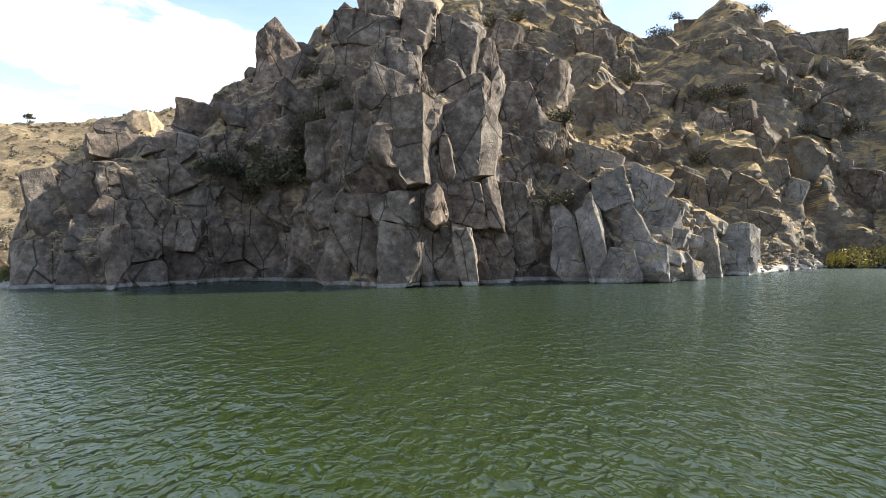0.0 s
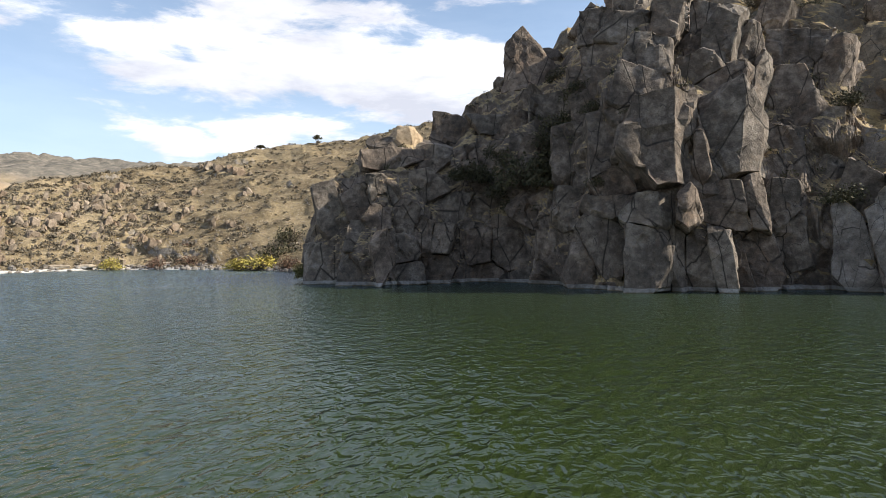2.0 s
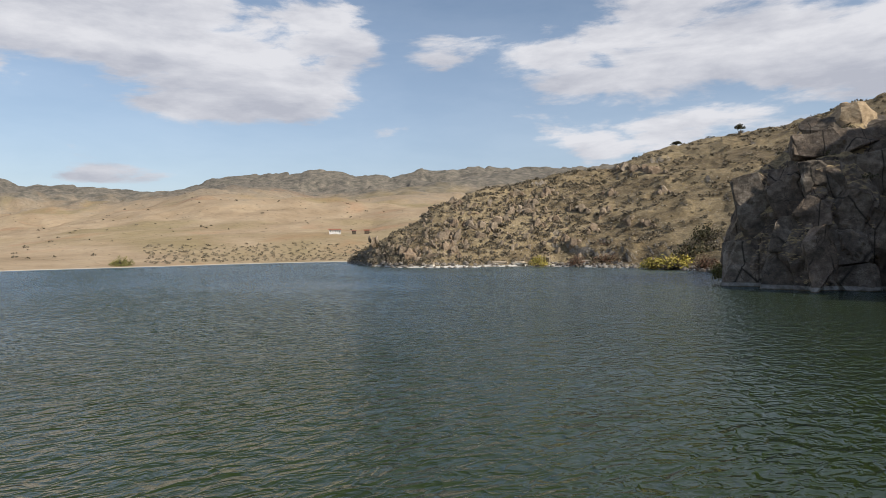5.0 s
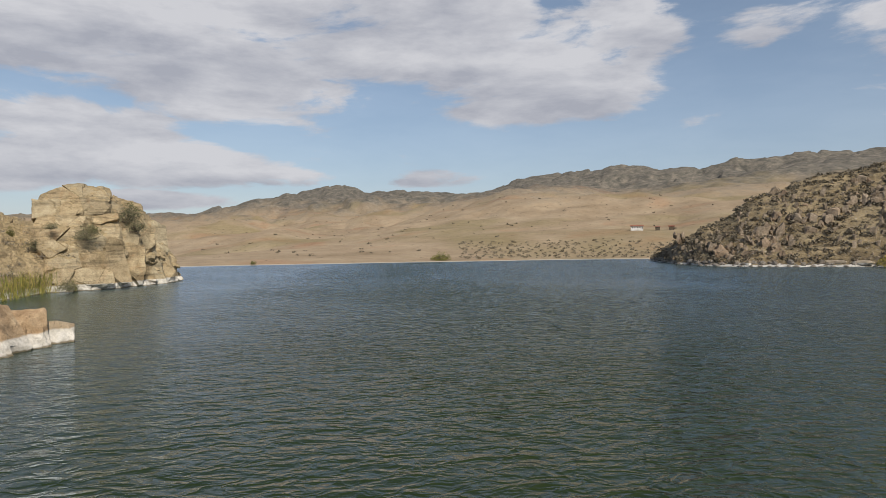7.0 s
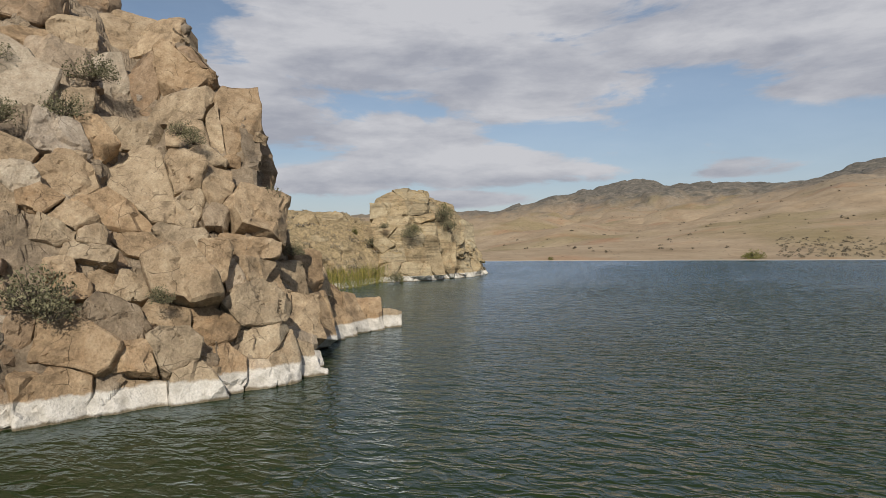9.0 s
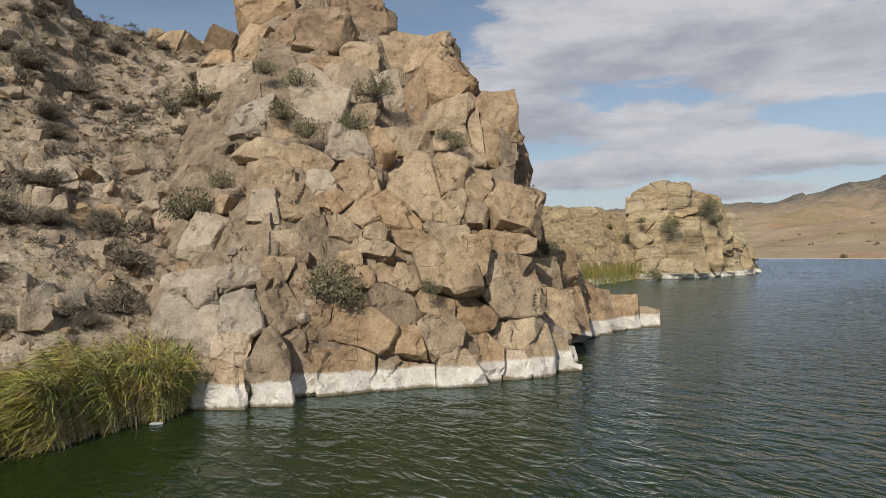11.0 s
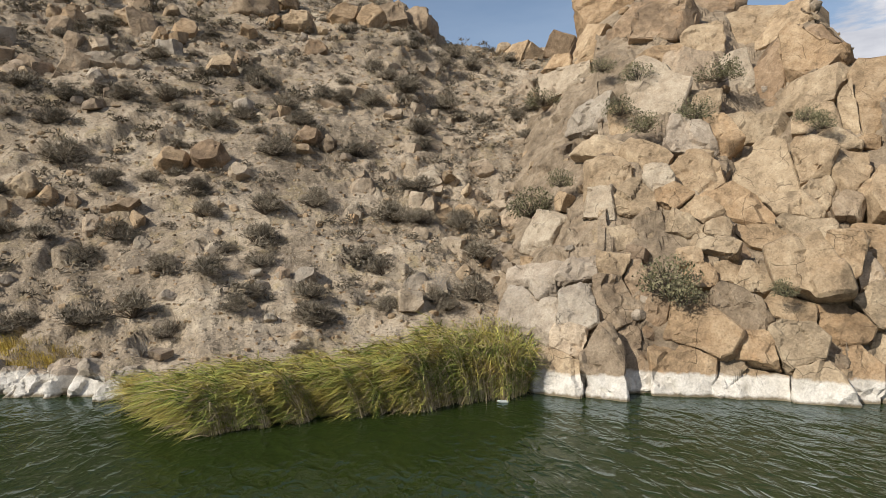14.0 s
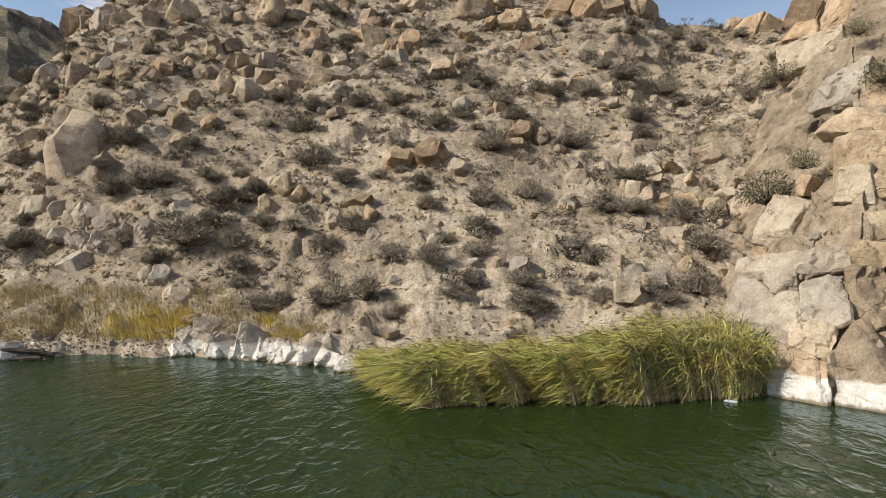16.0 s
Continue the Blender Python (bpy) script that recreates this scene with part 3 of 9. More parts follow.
SOUTH = [(232, 50, 110, 8), (226, 42, 105, 14), (220, 39, 100, 22), (216, 39, 97, 30), (213, 37, 95, 36), (210, 36, 100, 43), (200, 32, 105, 50), (195.3, 30, 105, 50), (192, 28, 105, 50),
         (187, 26, 103, 49), (180, 26.5, 100, 48), (172, 27, 96, 45), (168, 27, 90, 40), (166, 27, 86, 35.5), (164.5, 27, 82, 31.5), (160, 28, 78, 29), (155, 29, 78, 29.5), (150, 30, 80, 29), (140, 34, 80, 27), (130, 45, 80, 14)]
SOUTH_BACK = [(270, 150, 240, 30), (250, 110, 230, 60), (230, 100, 225, 79), (218.6, 105, 220, 75), (216.8, 105, 220, 72), (213, 108, 220, 66), (205, 110, 220, 52), (180, 115, 220, 40), (150, 120, 210, 25), (135, 130, 210, 14)]
OUTCROP = [(132, 75, 150, 14), (126, 80, 150, 14), (120.7, 90, 150, 13.4), (119.2, 95, 140, 11), (117.8, 100, 125, 10.6), (117.5, 101, 117, 14), (116.1, 102, 116, 15.8), (113.5, 105, 118, 16),
           (113.3, 105, 118, 14.4), (111.2, 110, 120, 13), (110, 114, 122, 9.4), (108.7, 119, 124, 3.8), (108.2, 122, 124, 0.2)]
FAR = [(-180, 200, 8, 20, 60), (-90, 230, 20, 60, 120), (20, 225, 25, 72, 180), (50, 225, 25, 72, 182), (60, 225, 20, 72, 172), (64.8, 228, 18, 70, 166), (69.5, 233, 20, 62, 164), (74.3, 229, 22, 66, 160),
       (79.4, 222, 20, 66, 142), (82.5, 217, 18, 60, 116), (89.6, 213, 12, 50, 129), (92.7, 212, 9, 40, 127), (94.2, 210, 8, 30, 143), (99.2, 210, 7, 30, 124), (100.6, 210, 7, 30, 111),
       (106.6, 210, 5, 26, 98), (111, 212, 4, 20, 85), (120, 240, 4, 14, 69), (130, 300, 6, 14, 66), (180, 200, 8, 20, 60)]


def far_ground():
    rows = np.array(FAR)
    b = np.concatenate([np.linspace(-180, 40, 90, endpoint=False), np.linspace(40, 128, 620, endpoint=False), np.linspace(128, 180, 40, endpoint=False)])
    rs, za, zb, zc = (np.interp(b, rows[:, 0], rows[:, k])[:, None] for k in (1, 2, 3, 4))
    r = np.concatenate([[1, 60, 120, 180], np.geomspace(195, 3200, 170), [4800]])[None, :]
    one = np.ones_like(rs)
    knots = [(rs * 0.9, -3 * one), (rs, 0 * one), (rs + 25, 1.2 * one), (420 * one, za), (800 * one, zb), (1500 * one, zc), (2200 * one, zc * 0.9), (5000 * one, zc * 0.3)]
    z = np.full((len(b), r.shape[1]), -4.0)
    for (ra, ha), (rb, hb) in zip(knots[:-1], knots[1:]):
        k = np.clip((r - ra) / (rb - ra), 0, 1)
        z = np.where(r >= ra, ha + (hb - ha) * k, z)
    a = np.radians(b)[:, None]
    g = np.stack([-np.sin(a) * r, np.cos(a) * r, z], 2)
    p = g.reshape(-1, 3)
    rough = np.clip((np.broadcast_to(r, z.shape).ravel() - rs.min()) / 900, 0, 1)
    flat = p * (1, 1, 0)
    bump = fbm(flat / 230, 5, 3) * 20 * np.minimum(rough * 1.6, 1) + np.abs(fbm(flat / 90, 4, 9)) * -9.0 * rough ** 0.8 + blocks(flat / 45, 5, 0.6, 0.1) * 9 * np.clip((rough - 0.75) * 5, 0, 1)
    bell = np.exp(-((np.broadcast_to(r, z.shape).ravel() - 640) / 260) ** 2)
    bump += (fbm(flat / 130, 4, 13) * 8 - np.abs(fbm(flat / 70, 3, 17)) * 4) * bell
    p[:, 2] += bump * (p[:, 2] > 0.4)
    return p.reshape(g.shape)


LAND = {}


def land(name, rows, profile, nb, ns, layers, fine, material, label, swell=0.0, sink=0.0, ribs=(), smooth=False, seed=0, shore_calm=0.0):
    """A sheet of rock or soil. layers: (turn, size, amount, crack, seed) of jointed blocks; fine: (size, amount) of small roughness."""
    g, s = sheet_points(rows, profile, nb, ns)
    n = sheet_normals(g)
    p, nn = g.reshape(-1, 3).copy(), n.reshape(-1, 3)
    s = s.reshape(-1)
    move = np.zeros(len(p))
    warp = np.stack([vnoise(p / 3.1, seed + 40), vnoise(p / 3.1, seed + 41), vnoise(p / 3.1, seed + 42)], 1)
    for turn, size, amount, crack, k in layers:
        q = turned(p + warp * size[0] * 0.12, *turn, *size)
        move += amount * blocks(q, k, crack=crack)
    if ribs:
        mask = np.clip(fbm(p / (11, 11, 5), 3, seed + 71) * 2.2 + ribs[0], 0, 1)
        for size, amount, k in ribs[1:]:
            move += mask * amount * (blocks(turned(p + warp * size[0] * 0.15, 18, -30, 15, *size), k, crack=0.15) + 0.25)
    move -= sink
    if swell:
        move += swell * fbm(p / 14, 3, seed + 5)
    move += fine[1] * fbm(p / fine[0], 4, seed + 11, 0.6)
    calm = np.clip((s + 0.02) / max(shore_calm, 1e-3), 0.25, 1) if shore_calm else 1.0
    p += nn * (move * calm)[:, None]
    LAND[name] = p.reshape(g.shape)
    LAND[name + "_face"] = LAND[name][:, :int(0.64 * ns)]
    return tagged(new(name, mesh_from_grid(name, p.reshape(g.shape), material, smooth)), label, kind="structure")
LAND["ground"] = far_ground()
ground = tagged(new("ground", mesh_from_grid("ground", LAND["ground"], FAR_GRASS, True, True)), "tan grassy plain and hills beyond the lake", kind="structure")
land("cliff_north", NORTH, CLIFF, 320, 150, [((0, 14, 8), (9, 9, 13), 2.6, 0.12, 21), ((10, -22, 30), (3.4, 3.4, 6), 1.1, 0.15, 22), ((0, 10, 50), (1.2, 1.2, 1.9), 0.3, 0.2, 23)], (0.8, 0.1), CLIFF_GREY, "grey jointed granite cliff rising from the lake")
land("cliff_spur", NORTH_TAIL, CLIFF, 200, 120, [((0, 20, 8), (4, 4, 3), 1.0, 0.2, 31), ((10, -18, 30), (1.4, 1.4, 1.2), 0.5, 0.2, 32)], (0.8, 0.12), SPUR_GREY, "low grey rock spur at the water")
land("hill_north", BACK, SLOPE, 400, 160, [((0, 25, 8), (14, 14, 18), 2.4, 0.15, 41), ((10, -18, 30), (5, 5, 6), 0.8, 0.15, 42)], (1.5, 0.22), HILL_ROCK, "rocky hill with dry grass above the cliff", swell=3, ribs=(0.1, ((7, 7, 8), 1.6, 44), ((2.5, 2.5, 3), 0.45, 45)))
land("hill_middle", MIDDLE, SLOPE, 400, 110, [((0, 15, 8), (11, 11, 6), 0.6, 0.1, 51), ((10, -18, 30), (3, 3, 3), 0.15, 0.1, 52)], (2, 0.12), MID_SOIL, "dry hillside with scattered scrub and rock", swell=1.2, smooth=True, ribs=(-0.4, ((6, 6, 6), 1.5, 54), ((2, 2, 2), 0.5, 55)))
land("rock_outcrop", OUTCROP, CLIFF, 260, 130, [((0, 5, 8), (5, 5, 2.6), 0.8, 0.25, 61), ((10, -8, 30), (1.7, 1.7, 1.4), 0.35, 0.3, 62)], (0.8, 0.12), OUTCROP_ROCK, "tan rock outcrop at the lake edge")
land("headland", HEADLAND, CRAG, 260, 170, [((12, -25, 20), (2.6, 2.6, 2.2), 0.55, 0.25, 71), ((-10, 18, 50), (1.1, 1.1, 1.0), 0.22, 0.3, 72)], (0.5, 0.05), SHADE_ROCK, "sunlit tan granite headland of jointed blocks", sink=0.8)
land("hillside_south", SOUTH, SLOPE, 620, 280, [((12, -25, 20), (4.5, 4.5, 4), 0.45, 0.1, 81), ((-10, 18, 50), (1.3, 1.3, 1.2), 0.14, 0.1, 82)], (0.8, 0.15), SOIL, "steep dry gravel hillside with rocks", smooth=True, swell=0.7, ribs=(0.0, ((2.6, 2.6, 2.4), 0.7, 84), ((1.0, 1.0, 0.9), 0.22, 85)))
land("hill_south", SOUTH_BACK, SLOPE, 200, 60, [((12, -25, 20), (9, 9, 7), 1.5, 0.2, 91)], (2, 0.5), DARK_SOIL, "far dark scrub hill", swell=2)
water_points = np.array([[[-5000, -5000, 0], [-5000, 5000, 0]], [[5000, -5000, 0], [5000, 5000, 0]]], dtype=float)
water = tagged(new("water", mesh_from_grid("water", water_points[::-1], WATER)), "rippled dark green lake water", kind="structure")

# ---- rocks ----
def broken_edges(bm, bevel, step, segments=1, broken=True, ahead=None, back=0.0):
    """Bevels a cut body and divides it finely, but not where it is buried; gives its points, normals and triangles."""
    if broken:
        bmesh.ops.bevel(bm, geom=bm.edges[:], offset=bevel, segments=segments, profile=0.6, affect="EDGES", clamp_overlap=True)
    for k in range(6):
        bmesh.ops.triangulate(bm, faces=bm.faces[:])
        long = [e for e in bm.edges if e.calc_length() > step and (ahead is None or max(ahead.dot(v.co) for v in e.verts) > back)]
        if not long:
            break
        bmesh.ops.subdivide_edges(bm, edges=long, cuts=1, use_grid_fill=False)
    bmesh.ops.triangulate(bm, faces=bm.faces[:])
    bm.normal_update()
    bm.verts.index_update()
    p = np.array([v.co for v in bm.verts])
    n = np.array([v.normal for v in bm.verts])
    f = np.array([[v.index for v in face.verts] for face in bm.faces])
    bm.free()
    return p, n, f


def cut_stone(size, rng, style, step):
    """A body cut by uneven planes, its edges broken, divided finely enough to be chipped."""
    bm = bmesh.new()
    bmesh.ops.create_cube(bm, size=2.0)
    planes = []
    for axis in range(3):
        for side in (-1, 1):
            v = np.zeros(3)
            v[axis] = side
            planes.append((v + rng.normal(0, 0.3 if style != "b" else 0.12, 3), rng.uniform(0.84, 0.98)))
    for k in range(24 if style != "b" else 7):
        v = rng.normal(0, 1, 3)
        planes.append((v, rng.uniform(0.82, 1.02) if style != "b" else rng.uniform(0.88, 1.25)))
    for v, d in planes:
        v = Vector(v).normalized()
        bmesh.ops.bisect_plane(bm, geom=bm.verts[:] + bm.edges[:] + bm.faces[:], plane_co=v * float(d), plane_no=v, clear_outer=True)
        rim = [e for e in bm.edges if e.is_boundary]
        if rim:
            bmesh.ops.holes_fill(bm, edges=rim, sides=0)
    bmesh.ops.remove_doubles(bm, verts=bm.verts[:], dist=0.02)
    for v in bm.verts:
        if style == "c":
            k = 1.06 - 0.68 * min(max((v.co.z + 0.45) / 1.4, 0), 1) ** 1.7
            v.co.x *= k
            v.co.y *= k
        v.co = Vector([c * s / 2 for c, s in zip(v.co, size)])
    return broken_edges(bm, min(size) * (0.05 if style == "r" else 0.022), step, 2 if style == "r" else 1, step < 0.4 * max(size))


def worn_stone(size, seed, style, detail):
    """A cut stone with joints, chips and a rough skin."""
    rng = np.random.RandomState(seed * 7 + 11)
    p, n, f = cut_stone(size, rng, style, max(size) / detail)
    scale = (size[0] * size[1] * size[2]) ** (1 / 3)
    off = rng.uniform(-50, 50, 3)
    move = 0.03 * scale * fbm(p / (0.4 * scale) + off, 4, seed, 0.6)
    bent = p + 0.1 * scale * np.stack([vnoise(p / (0.3 * scale) + off + k, seed + k) for k in (1, 2, 3)], 1)
    move += (0.03 if style == "c" else 0.06) * scale * blocks(bent / (0.55 * scale * np.array((0.8, 0.8, 1.25))) + off, seed + 3, 1.0, 0.45, 0.05, 30.0)
    return p + n * move[:, None], f


def rock_mesh(size, seed, style, material, detail=15):
    """One stone. style b: angular block, r: rounded boulder, c: pointed."""
    p, f = worn_stone(size, seed, style, detail)
    me = mesh_from_quads("rock", p, f, material, True)
    me.set_sharp_from_angle(angle=radians(28))
    return me


def rock(at, size, face, roll, seed, style, material, label, group):
    ob = new("boulder" if style == "r" else "rock_block", rock_mesh(size, seed, style, material, 7 if style == "r" or max(size) < 1.6 else 11))
    ob.matrix_world = pose(*at, 0, roll, face)
    return tagged(ob, label, "boulder" if style == "r" else "rock", group)


def cube_dirs(n):
    """Directions and quads of a cube's surface, n cells a side, welded."""
    a = np.tan(np.linspace(-1, 1, n + 1) * math.pi / 4)
    verts, index, quads = [], {}, []
    for axis in range(3):
        for side in (-1, 1):
            ids = np.zeros((n + 1, n + 1), int)
            for i in range(n + 1):
                for j in range(n + 1):
                    v = [0.0, 0.0, 0.0]
                    v[axis], v[(axis + 1) % 3], v[(axis + 2) % 3] = side, a[i], a[j]
                    key = (round(v[0], 5), round(v[1], 5), round(v[2], 5))
                    if key not in index:
                        index[key] = len(verts)
                        verts.append(v)
                    ids[i, j] = index[key]
            for i in range(n):
                for j in range(n):
                    q = [ids[i, j], ids[i + 1, j], ids[i + 1, j + 1], ids[i, j + 1]]
                    quads.append(q if side > 0 else q[::-1])
    v = np.array(verts)
    return v / np.linalg.norm(v, axis=1)[:, None], np.array(quads)


# ---- jointed rock: blocks that share their joints, like a face split by cracks ----
ROCK_FACE = []


def joint_block(at, width, height, lean, proud, material, label, group, side=None):
    """One block of a jointed face: its middle, size across and up the face, lean of its joints, how far it stands out,
    and where its outer face turns to the east, in half widths."""
    ROCK_FACE.append((np.array(at), width / 2, height / 2, radians(lean), proud, material, label, group, side))


def split_face(seed, rise=0.5, gap=0.016, depth=1.4, detail=14, chip=1.0, skewed=0.2, stand=1.0, corners=3, loose=False, sheet=None, kind="rock_block"):
    """Cuts each block of the face along the joints that it shares with its neighbours, chips it and sets it in place."""
    rng = np.random.RandomState(seed)
    up = np.array((0, 0, 1.0))
    frames = []
    if sheet:
        g = sheet_points(sheet, CRAG, 90, 60)[0]
        lie, g = sheet_normals(g).reshape(-1, 3), g.reshape(-1, 3)
    for at, a, b, lean, proud, *_ in ROCK_FACE:
        n = -at * (1, 1, 0) / np.hypot(at[0], at[1])
        if sheet:
            m = lie[np.argmin(((g - at) ** 2).sum(1))] * (1, 1, 0)
            n = 0.45 * n + 0.55 * m / (np.linalg.norm(m) + 1e-6)
            n /= np.linalg.norm(n)
        n = n + up * rise + rng.normal(0, 0.09, 3) * (1, 1, 0.5)
        n /= np.linalg.norm(n)
        u = np.cross(up, n)
        u /= np.linalg.norm(u)
        v = np.cross(n, u)
        frames.append((n, math.cos(lean) * u - math.sin(lean) * v, math.sin(lean) * u + math.cos(lean) * v))
    for i, (at, a, b, lean, proud, material, label, group, side) in enumerate(ROCK_FACE):
        n, u, v = frames[i]
        size = max(a, b)
        proud *= stand if side is None else 1.0
        cuts = [(u, 1.25 * a), (-u, 1.25 * a), (v, 1.25 * b), (-v, 1.25 * b), (-n, depth * min(a, b) + 0.5)]
        if loose:
            # a stone of its own: uneven sides that narrow upwards
            turn = rng.uniform(0, 6.283)
            for k in range(7):
                ang = turn + k * 0.9 + rng.uniform(-0.35, 0.35)
                reach = rng.uniform(0.92, 1.2) / math.hypot(math.cos(ang) / a, math.sin(ang) / b)
                cuts.append((math.cos(ang) * u + math.sin(ang) * v + n * rng.uniform(-0.1, 0.45), reach))
        skew = n + rng.uniform(-skewed, skewed) * u + rng.uniform(-0.5, 1.0) * skewed * v
        cuts.append((skew, proud * np.linalg.norm(skew)))
        if side is not None:
            m = n * 0.8 + u
            cuts.append((m, float(m @ (n * proud + u * a * side))))
        for k in range(corners):
            ang = rng.uniform(0, 6.283)
            t = math.cos(ang) * u + math.sin(ang) * v
            reach = 1 / math.hypot(math.cos(ang) / a, math.sin(ang) / b)
            m = n * rng.uniform(0.5, 1.8) + t
            cuts.append((m, float(m @ (n * proud + t * reach * rng.uniform(0.68, 1.0)))))
        for j, other in enumerate(ROCK_FACE):
            d = other[0] - at
            if j == i or np.linalg.norm(d) > 2.2 * (size + max(other[1], other[2])):
                continue
            mean = n + frames[j][0]
            mean /= np.linalg.norm(mean)
            e = d - mean * (d @ mean)
            far = np.linalg.norm(e)
            if far < 0.05:
                continue
            e /= far
            ci, si, cj, sj = e @ u, e @ v, e @ frames[j][1], e @ frames[j][2]
            ri, rj = 1 / math.hypot(ci / a, si / b), 1 / math.hypot(cj / other[1], sj / other[2])
            gi = u * ci / a ** 2 + v * si / b ** 2
            gj = frames[j][1] * cj / other[1] ** 2 + frames[j][2] * sj / other[2] ** 2
            g = gi / np.linalg.norm(gi) + gj / np.linalg.norm(gj)
            g /= np.linalg.norm(g)
            cuts.append((g, float(g @ e) * far * ri / (ri + rj) - gap * size ** 0.5 * rng.uniform(0.3, 1.6)))
        bm = bmesh.new()
        bmesh.ops.create_cube(bm, size=8 * size + 4)
        for way, off in cuts:
            way = Vector(way)
            off /= way.length
            way.normalize()
            bmesh.ops.bisect_plane(bm, geom=bm.verts[:] + bm.edges[:] + bm.faces[:], plane_co=way * off, plane_no=way, clear_outer=True)
            rim = [e for e in bm.edges if e.is_boundary]
            if rim:
                bmesh.ops.holes_fill(bm, edges=rim, sides=0)
        if len(bm.faces) < 4:
            bm.free()
            continue
        bmesh.ops.remove_doubles(bm, verts=bm.verts[:], dist=0.03 * size ** 0.5)
        p, n_, f = broken_edges(bm, 0.045 * size ** 0.5, 2 * size / detail, 1, True, Vector(n), -0.35 * min(a, b))
        scale = 2 * (a * b) ** 0.5
        q = p + at
        move = 0.028 * scale * fbm(q / (0.45 * scale), 4, seed, 0.6)
        bent = q + 0.1 * scale * np.stack([vnoise(q / (0.3 * scale) + k, seed + k) for k in (1, 2, 3)], 1)
        move += 0.045 * chip * scale * blocks(bent / (0.6 * scale * np.array((0.8, 0.8, 1.3))), seed + 3, 1.0, 0.45, 0.05, 30.0)
        me = mesh_from_quads("rock", p + n_ * move[:, None], f, material, True)
        me.set_sharp_from_angle(angle=radians(26))
        ob = new(kind, me)
        ob.matrix_world = pose(*at)
        tagged(ob, label, "rock", group)
    ROCK_FACE.clear()


def pinnacle(at, seed):
    """A leaning rock tooth: steep on one side, a long slope on the other."""
    bm = bmesh.new()
    bmesh.ops.create_cube(bm, size=24)
    for way, off in (((-1, 0, 0.1), 4.3), ((0.78, 0.1, 0.62), 2.5), ((1, 0, 0.1), 4.9), ((0.1, -1, 0.28), 2.9), ((-0.1, 1, 0.3), 3.0), ((-0.74, -0.1, 0.67), 5.0), ((0, 0, -1), 6.0), ((0.5, -0.8, 0.45), 3.3), ((-0.5, -0.85, 0.2), 4.0)):
        way = Vector(way)
        off /= way.length
        way.normalize()
        bmesh.ops.bisect_plane(bm, geom=bm.verts[:] + bm.edges[:] + bm.faces[:], plane_co=way * off, plane_no=way, clear_outer=True)
        rim = [e for e in bm.edges if e.is_boundary]
        if rim:
            bmesh.ops.holes_fill(bm, edges=rim, sides=0)
    p, n, f = broken_edges(bm, 0.25, 0.7)
    move = 0.22 * fbm(p / 2.6, 4, seed, 0.6) + 0.3 * blocks(p / (2.6, 2.6, 4.4), seed + 3, 1.0, 0.45, 0.05, 30.0)
    me = mesh_from_quads("rock", p + n * move[:, None], f, ROCK_GREY, True)
    me.set_sharp_from_angle(angle=radians(28))
    ob = new("rock_pinnacle", me)
    ob.matrix_world = pose(*at, 0, 0, 14)
    return tagged(ob, "pointed grey granite tooth on the cliff ridge", "rock")


# ---- named rocks: place, width depth height, bearing that they face, roll ----
joint_block((-10.74, -23.79, 0.54), 2.53, 2.55, 0, 1, ROCK_TAN, "tan weathered granite block in a jointed rock face", "headland blocks")
# one block: its shaded and its lit face painted as two colours
joint_block((-12.27, -22.52, 1.09), 1.62, 3.11, 8, 0.55, ROCK_UMBER_SHADE, "brown weathered granite block with dark faces", "headland blocks")
joint_block((-11.48, -23.89, 1.83), 1.27, 1.34, 0, 0.45, ROCK_PALE, "pale cream granite block on the slope", "headland blocks")
joint_block((-10.74, -27.22, 2.69), 1.61, 2.36, 0, 0.7, ROCK_ASH, "pale grey rock near the lake edge", "headland blocks")
joint_block((-11.48, -25.87, 2.48), 1.04, 1.75, 0, 0.6, ROCK_ASH, "pale grey rock near the lake edge", "headland blocks")
joint_block((-12.59, -25.08, 3.18), 1.44, 1.84, 0, 0.9, ROCK_ASH, "pale grey rock near the lake edge", "headland blocks")
joint_block((-13.83, -24.27, 3.44), 1.84, 2.15, 10, 0.3, ROCK_UMBER_SHADE, "brown weathered granite block with dark faces", "headland blocks")
joint_block((-12.00, -28.22, 4.46), 2.51, 0.94, -12, 0.5, ROCK_ASH, "pale grey rock near the lake edge", "headland blocks")
joint_block((-13.17, -26.25, 4.78), 1.87, 1.01, -10, 0.6, ROCK_ASH, "pale grey rock near the lake edge", "headland blocks")
# shadowed crevice, put in as two darker-coloured blocks
joint_block((-13.88, -23.19, 1.93), 0.90, 1.26, 0, -0.2, ROCK_UMBER_SHADE, "brown weathered granite block with dark faces", "headland blocks")
joint_block((-13.76, -22.36, 0.81), 1.08, 2.36, 0, -0.3, ROCK_UMBER_SHADE, "brown weathered granite block with dark faces", "headland blocks")
joint_block((-15.05, -24.37, 4.27), 0.84, 1.98, -10, 0, ROCK_UMBER_SHADE, "brown weathered granite block with dark faces", "headland blocks")
joint_block((-14.34, -25.34, 5.04), 1.27, 1.12, 10, 0.3, ROCK_TAN, "tan weathered granite block in a jointed rock face", "headland blocks")
joint_block((-15.15, -23.09, 3.04), 0.91, 1.71, 5, -0.2, ROCK_UMBER_SHADE, "brown weathered granite block with dark faces", "headland blocks")
joint_block((-15.39, -21.61, 0.83), 2.72, 2.39, 8, 0.4, ROCK_TAN, "tan weathered granite block in a jointed rock face", "headland blocks")
joint_block((-16.57, -21.96, 2.50), 2.84, 2.34, 25, 0.6, ROCK_TAN, "tan weathered granite block in a jointed rock face", "headland blocks")
